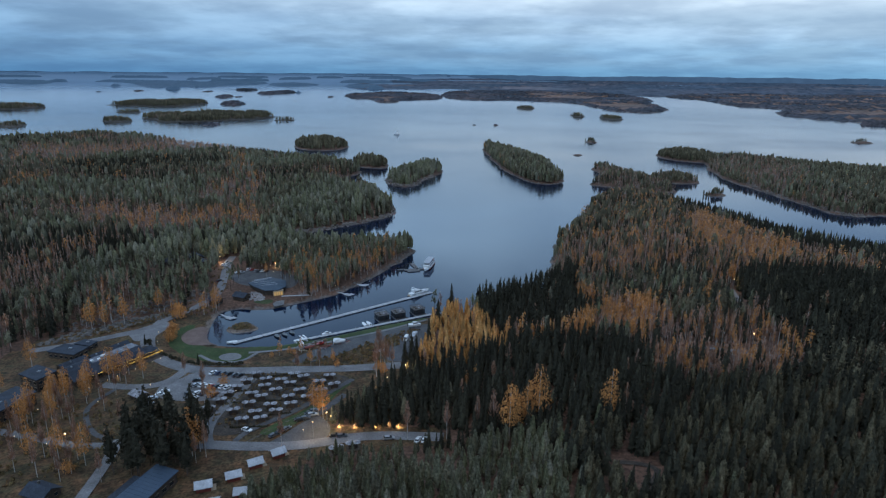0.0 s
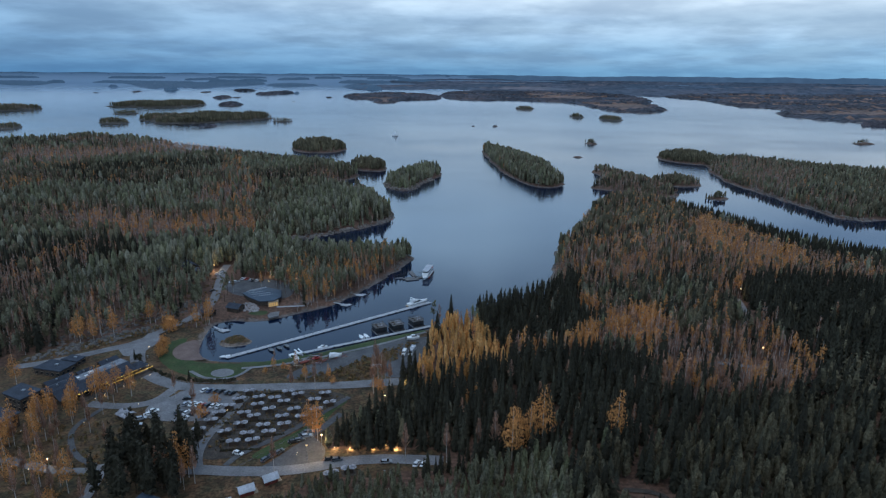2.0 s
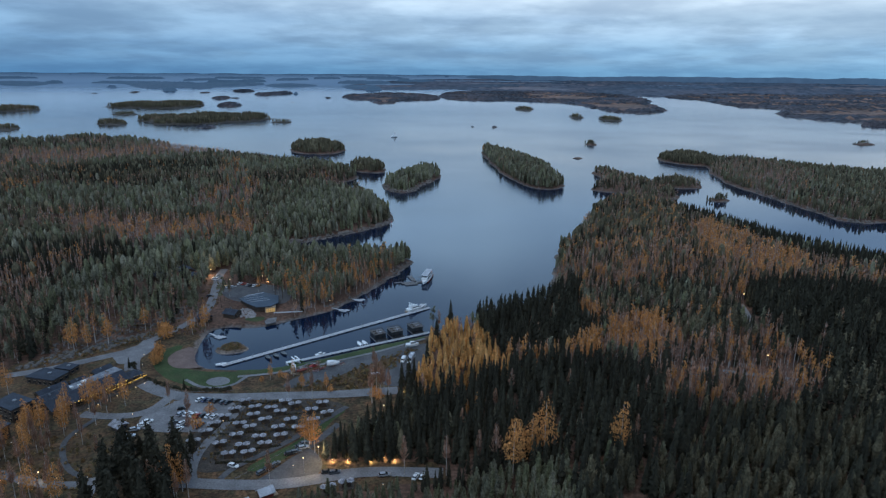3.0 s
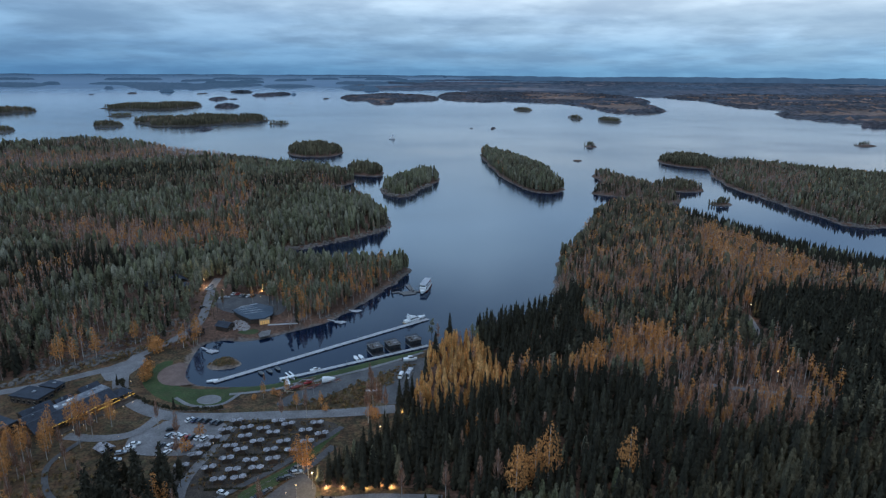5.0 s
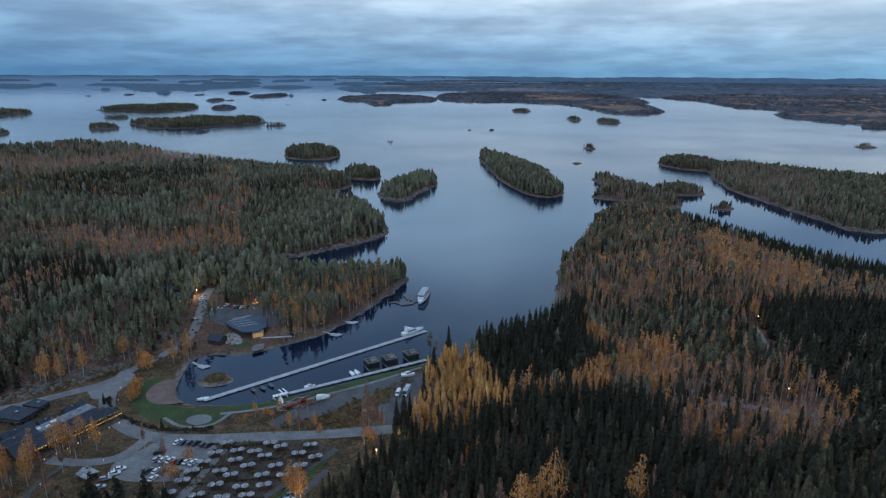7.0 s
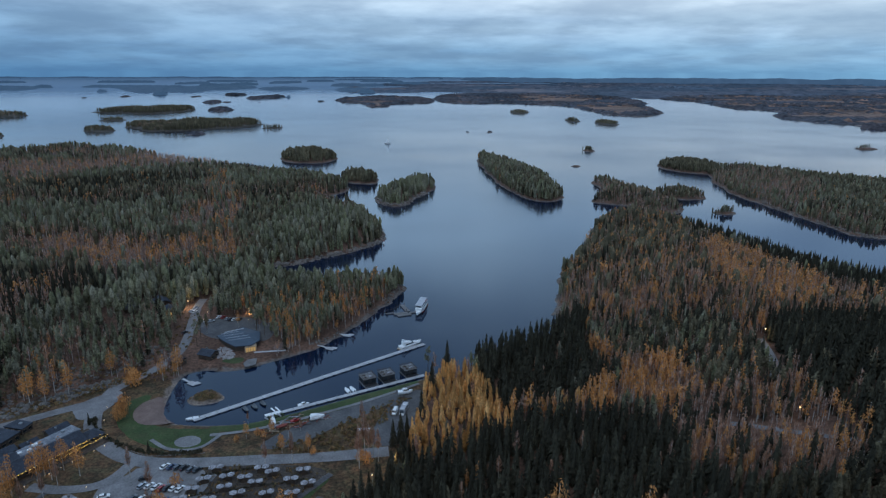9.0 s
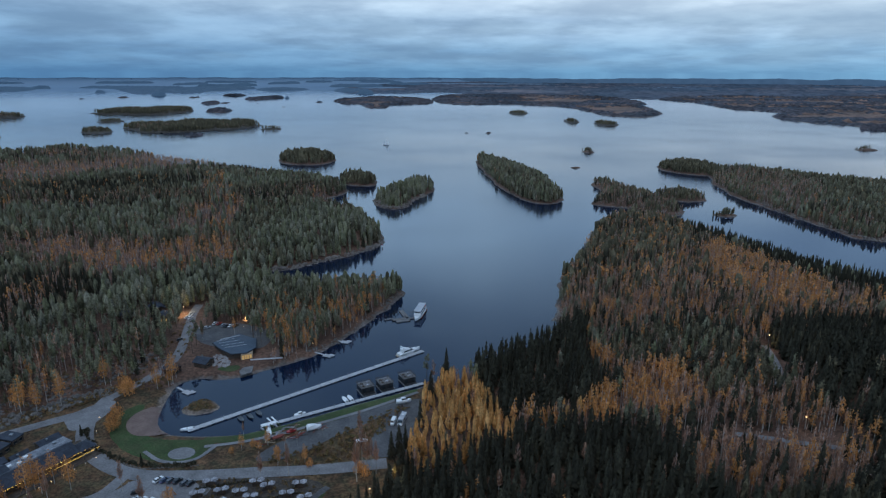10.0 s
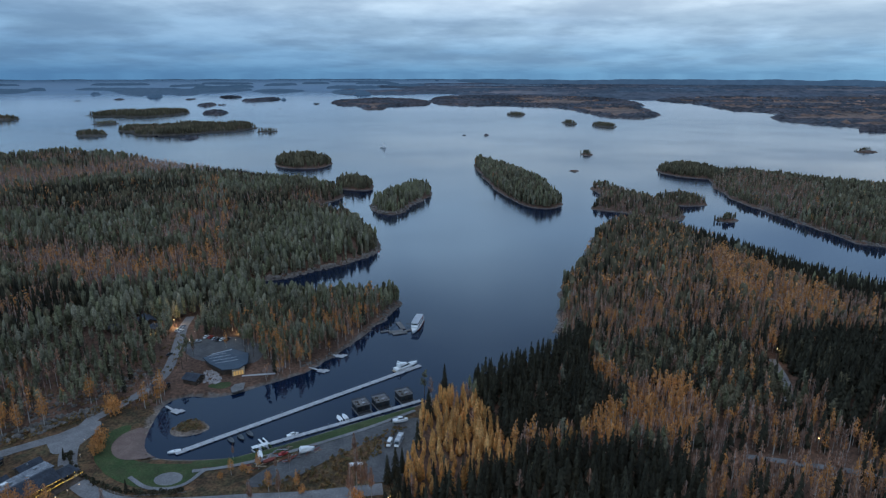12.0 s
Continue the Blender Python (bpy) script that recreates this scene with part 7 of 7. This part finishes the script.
PLACES = {
    "S": [(3, 309), (-14, 252), (-12, 256), (-16.5, 249.5), (-101.5, 246.5), (-131.5, 264)],
    "T": [(-98 + 5.2 * (i % 5) + 1.3 * math.sin(i * 2.1) - 0.6 * (i // 5), 170 + 4.8 * (i // 5) + 1.5 * math.cos(i * 1.7)) for i in range(35)] + [(-95 + 4.4 * (i % 5) + 1.6 * math.sin(i * 3.3), 173 + 5.0 * (i // 5) + 1.8 * math.cos(i * 2.7)) for i in range(22)],
    "P": [(-5.5, 312), (-93, 351), (-88, 347), (-83, 349), (-79, 345), (-118, 342), (-117, 334), (-78, 333), (-124, 318), (-75, 338), (-81, 341), (-131, 330), (-134, 345), (-148, 360), (-140, 352)],
    "Y": [(-143, 203.5), (-141.5, 199), (-137, 205), (-133, 199), (-146, 190), (-149, 184), (-141, 183), (-148, 176), (-155, 185), (-126, 177), (-119, 179), (-109, 176), (-133, 222), (-125, 236), (-118, 233), (-142.5, 215), (-166, 240), (23, 191), (27, 193), (31, 194), (21, 188.5), (53, 190), (-141.5, 214), (-138.5, 217.5), (-136, 212), (-128.5, 228), (-126, 231), (-129.5, 233), (-131, 217), (-129, 213), (-80.5, 184), (-78.5, 181.5), (-77, 184), (-46, 208), (-44, 206.5), (-42, 204.5),
          (-61.5, 258), (-70, 255), (-55, 246), (-46, 247), (-140, 194), (-164, 218), (-119, 300), (-115, 306), (-73, 340), (-64, 338), (-163, 279), (-158, 281), (-152, 287), (-143, 304), (-78, 352), (-86, 356)],
    "G": [(-139, 198), (-143, 193), (-138, 189), (-131, 193), (-141, 178), (-136, 173), (-131, 167), (-143, 169), (-124, 180), (-117, 174), (-113, 179), (-112, 168), (-147, 165), (-108, 196), (-129, 205), (-120, 208), (-126, 216), (-137, 209), (-134, 213), (-111, 172), (-76, 178), (-74, 181), (1, 193), (-12, 193), (11, 194), (16, 192), (-122, 220), (-121, 226), (-132, 203), (-127, 199), (-124, 188), (-118, 187), (-113, 185), (-104, 180), (-100, 168), (-135, 186), (-146, 187), (-150, 180), (-86, 183), (-84, 181.5), (-82, 180), (-29, 262),
          (-28, 241), (-26, 244), (-24, 240), (-23, 244), (-27, 237), (-52, 187), (-101, 232), (-72, 264), (-90, 222), (-86, 212), (-139, 301), (-134, 305), (-124, 306), (-133, 179), (-128, 172), (-120, 170), (-66, 343),
          (-58, 236), (-50, 240), (-21, 241), (-55, 256), (-51, 258)],
    "W": [(-130, 296), (-133, 300), (-122.5, 271), (-123.5, 275), (-122, 267), (-64, 256), (-66.5, 257), (-57, 253), (-73, 253), (-112, 172), (-128, 294), (-44, 245), (-27, 242), (-25, 239.5), (-86, 218), (-84.5, 227.5)],
}
for kind, places in PLACES.items():
    name, label, shapes = TREE_KINDS[kind]
    made = []
    for k, (x, y) in enumerate(places):
        s = 0.85 + 0.3 * hash2(x, y, 4) if (x, y) != (3, 309) else 1.32
        s *= 0.6 if kind in 'YGW' and 243 < y < 266 and -76 < x < -40 else 1
        s *= 1.2 if kind == 'T' else 1.4 if kind == 'W' and x < -121 else 1.5 if (x, y) in ((-26, 244), (-24, 240), (-27, 237)) else 1
        s *= 1.4 if kind in 'YG' and 187 < y < 196 and x > -15 else 1
        s *= 0.45 if (x, y) in ((-101.5, 246.5), (-131.5, 264)) else 1.15 if kind == 'Y' else 1.0
        m = at(x, y, 360 * hash2(x, y, 5)) @ Matrix.Diagonal((s, s, s, 1))
        if k < len(shapes):
            made.append(tree(kind, m, shapes[k], label, name))
        else:
            c = copy_thing(made[k % len(shapes)], at(x, y, 360 * hash2(x, y, 5)))
            c.scale = (s, s, s)


# ---- shrubs, boulders, reeds ----
def scatter(name, places, mat, label, category, low, high, squash, seed, lumps=18):
    """Many low shapes over a stretch of ground, as one mesh."""
    rng = np.random.default_rng(seed)
    V, F, T, n = [], [], [], 0
    for x, y in places:
        s = rng.uniform(low, high)
        if squash is None:
            v, f = sprays(rng, [(0, 0, s * 0.35, s * 0.7, s * 0.6)], lumps, s * 0.42, 0.1)
        else:
            a = np.arange(6) * 1.047 + rng.uniform(0, 1)
            ring = [np.stack((np.cos(a) * r, np.sin(a) * r * rng.uniform(0.6, 1.0), np.full(6, z)), 1) * s * rng.uniform(0.8, 1.2, (6, 1)) for r, z in ((1.0, -0.3), (0.95, 0.35 * squash), (0.55, 0.8 * squash))]
            v = np.concatenate(ring + [np.array([[0, 0, s * squash * 0.9]])])
            f = [(i + 6 * k, (i + 1) % 6 + 6 * k, (i + 1) % 6 + 6 * k + 6) for k in (0, 1) for i in range(6)] + [(i + 6 * k, (i + 1) % 6 + 6 * k + 6, i + 6 * k + 6) for k in (0, 1) for i in range(6)] + [(12 + i, 12 + (i + 1) % 6, 18) for i in range(6)]
            t = rng.uniform(0, 6.28)
            v = np.stack((v[:, 0] * np.cos(t) - v[:, 1] * np.sin(t), v[:, 0] * np.sin(t) + v[:, 1] * np.cos(t), v[:, 2]), 1)
        z = float(ground_height(x, y)[0])
        V.append(v + (x, y, z)); F.append(np.array(f) + n); T.append(np.full(len(v), rng.random())); n += len(v)
    me = mesh_from(name, np.concatenate(V), np.concatenate(F), [mat], tint=np.concatenate(T))
    return tagged(new(name, me), label, category, kind="stuff")


def spots(points, count, seed, spread=1.0):
    """Random places inside an outline of the plan."""
    p, rng, got = rounded(points, 1), np.random.default_rng(seed), []
    while len(got) < count:
        q = rng.uniform(p.min(0), p.max(0), (count * 2, 2))
        got += [tuple(v) for v in q[inside_distance(p, q[:, 0], q[:, 1]) > 0]]
    return got[:count]


scatter("shrubs", spots([(-86, 207), (-80, 238), (-60, 239), (-40, 236), (-40, 228), (-50, 214), (-62, 200), (-72, 196)], 420, 1), BUSH, "low brown shrubs planted between the canopies", "shrubs", 0.5, 1.1, None, 1, 9)
scatter("shrubs", spots([(-66, 248), (-54, 246), (-30, 247), (-24, 262), (-10, 284), (-16, 286), (-34, 270), (-46, 256)], 260, 2), BUSH, "rough brown bushes beside the boat yard", "shrubs", 0.6, 1.5, None, 2, 12)
scatter("shrubs", spots([(-180, 165), (-180, 200), (-140, 212), (-112, 215), (-104, 190), (-110, 165)], 360, 3), BUSH, "garden bushes among the birches", "shrubs", 0.6, 1.7, None, 3, 12)
scatter("shrubs", spots([(-180, 262), (-150, 290), (-138, 306), (-120, 312), (-112, 305), (-122, 300), (-140, 290), (-160, 270)], 160, 4), BUSH, "brown bushes on the stony slope", "shrubs", 0.7, 1.6, None, 4, 12)
scatter("shrubs", spots([(-103, 284), (-101, 291), (-97, 293), (-92, 290), (-91, 286), (-96, 283)], 90, 5), BUSH, "dry grass and bushes on the pond islet", "shrubs", 0.5, 1.0, None, 5, 9)
scatter("boulders", spots([(-180, 258), (-176, 272), (-152, 294), (-138, 304), (-134, 298), (-148, 284), (-164, 268)], 230, 6), BOULDER, "grey granite boulders on the stony slope", "boulders", 0.5, 1.7, 0.7, 6)
scatter("boulders", spots([(-178, 272), (-152, 298), (-130, 318), (-122, 332), (-136, 338), (-160, 314), (-182, 290)], 300, 16), BOULDER, "scattered granite rocks on cleared brown ground", "boulders", 0.4, 1.5, 0.6, 16)
scatter("shrubs", spots([(-178, 272), (-152, 298), (-130, 312), (-118, 330), (-126, 372), (-150, 372), (-165, 320), (-182, 290)], 300, 17), BUSH, "brown bushes among rocks on cleared ground", "shrubs", 0.6, 1.4, None, 17, 12)
scatter("boulders", spots([(-107, 333), (-101.5, 333), (-95, 324), (-98, 319.5), (-104.5, 323)], 130, 7), PALE_STONE, "heap of pale stones beside the restaurant", "boulders", 0.4, 1.0, 0.8, 7)
scatter("boulders", spots([(-60, 336), (-46, 352), (-30, 392), (-22, 420), (-16, 431), (-26, 428), (-38, 384), (-52, 352), (-66, 338)], 260, 8), BOULDER, "shore stones along the harbour", "boulders", 0.3, 1.0, 0.6, 8)


def along(points, count, spread, seed):
    """Random places beside a line of the plan."""
    line, rng = smooth_line(points), np.random.default_rng(seed)
    pick = rng.uniform(0, len(line) - 1.001, count)
    k, u = pick.astype(int), (pick % 1)[:, None]
    return [tuple(p) for p in line[k] * (1 - u) + line[k + 1] * u + rng.normal(0, spread, (count, 2))]


scatter("boulders", along([(-112, 474), (-104, 474), (-85, 492), (-64, 512), (-53, 527), (-45, 546), (-51, 582)], 330, 1.6, 31), ROCK, "pale grey boulders along the foot of the wooded hill", "boulders", 0.5, 2.0, 0.7, 31)
scatter("boulders", along([(-70, 722), (-62, 692), (-46, 675), (-34, 687), (-30, 716), (-17, 748)], 190, 2.2, 32), ROCK, "pale bare rocks round the islet", "boulders", 0.6, 2.6, 0.7, 32)
scatter("boulders", along([(334, 740), (335, 690), (334, 654), (339, 615), (345, 584), (346, 562), (362, 550)], 240, 1.8, 33), ROCK, "grey shore stones along the wooded island", "boulders", 0.5, 1.8, 0.6, 33)
scatter("boulders", along([(157, 698), (172, 687), (194, 679), (201, 652), (216, 643), (234, 651)], 130, 1.8, 34), ROCK, "grey shore stones along the low peninsula", "boulders", 0.5, 1.6, 0.6, 34)
scatter("boulders", along([(64, 380), (72, 412), (78, 450), (98, 486), (118, 540)], 150, 1.8, 35), ROCK, "grey shore stones below the birch wood", "boulders", 0.5, 1.6, 0.6, 35)
edge = [(x * K, y * K) for a, b in (((-68, 195), (-38, 233)), ((-80, 196), (-74, 236)), ((-64, 190), (-45, 214)), ((-116, 250), (-100, 244)), ((-100, 244), (-82, 246))) for x, y in
        ((a[0] + (b[0] - a[0]) * i / 60, a[1] + (b[1] - a[1]) * i / 60 + 0.25 * math.sin(i * 1.3)) for i in range(61))]
scatter("edge_stones", edge, BOULDER, "row of pale kerb stones along the paths", "stones", 0.22, 0.45, 0.8, 9)
hedge_line = smooth_line([(-132, 268), (-126, 259), (-117, 252.5), (-104, 246), (-92, 245.2), (-84, 246.5)])
hedge = [(x + 0.8 * math.sin(i * 2.2 + k), y + 0.8 * math.cos(i * 1.6 + k)) for k in (0, 2) for i, (x, y) in enumerate(hedge_line)]
HEDGE = material("dark_hedge", (0.030, 0.034, 0.018), 0.9, grain=0.6, patch=4, spread=0.4, tint=True, second=(0.055, 0.042, 0.024))
scatter("hedge", hedge, HEDGE, "low dark hedge between the lawn and the road", "hedge", 0.9, 1.5, None, 12, 16)
rows_soil = [(x * K, y * K) for a, b in (((-78, 233), (-58, 238)), ((-80, 222), (-44, 231)), ((-80, 214), (-45, 219)), ((-74, 203), (-54, 208)), ((-72, 198), (-60, 199))) for x, y in
             ((a[0] + (b[0] - a[0]) * i / 70, a[1] + (b[1] - a[1]) * i / 70) for i in range(71))]
scatter("hedge", rows_soil, HEDGE, "dark low hedges between the rows of canopies", "hedge", 0.5, 1.0, None, 13, 9)


# ---- marks on the lake ----
def far_boat():
    b = thing("sailing_boat", pose(-95 * K, 1262 * K, 0, 0, 0, 200), "small white boat under way far out on the lake", "boat")
    b.scale = (1.8, 1.8, 1.8)
    part("hull", hull(8, 2.6, 1.2), WHITE, b)
    part("cabin", tapered(1.5, 6, 1.0, 0.6, 1.2, 2.8, 0.3, 1.2), WHITE, b)
    part("mast", rod(new_bm(), (3.5, 0, 1.5), (3.5, 0, 7.0), 0.12), WHITE, b)
    part("sail", loft(new_bm(), [[(3.4, -0.05, 2.2), (3.4, 0.05, 2.2), (0.4, 0.05, 2.2), (0.4, -0.05, 2.2)], [(3.4, -0.05, 6.8), (3.4, 0.05, 6.8), (3.2, 0.05, 6.8), (3.2, -0.05, 6.8)]]), SAILCLOTH, b, "white mainsail")


def beacon(x, y, label):
    b = thing("beacon", at(x, y), label, "beacon")
    part("tower", rod(new_bm(), (0, 0, -0.5), (0, 0, 3.6), 0.8, 8, 0.6), WHITE, b)
    part("cap", rod(new_bm(), (0, 0, 3.6), (0, 0, 4.6), 0.75, 8, 0.1), RED, b)


far_boat()
beacon(-44.5, 533, "small white harbour beacon on the rocky point")
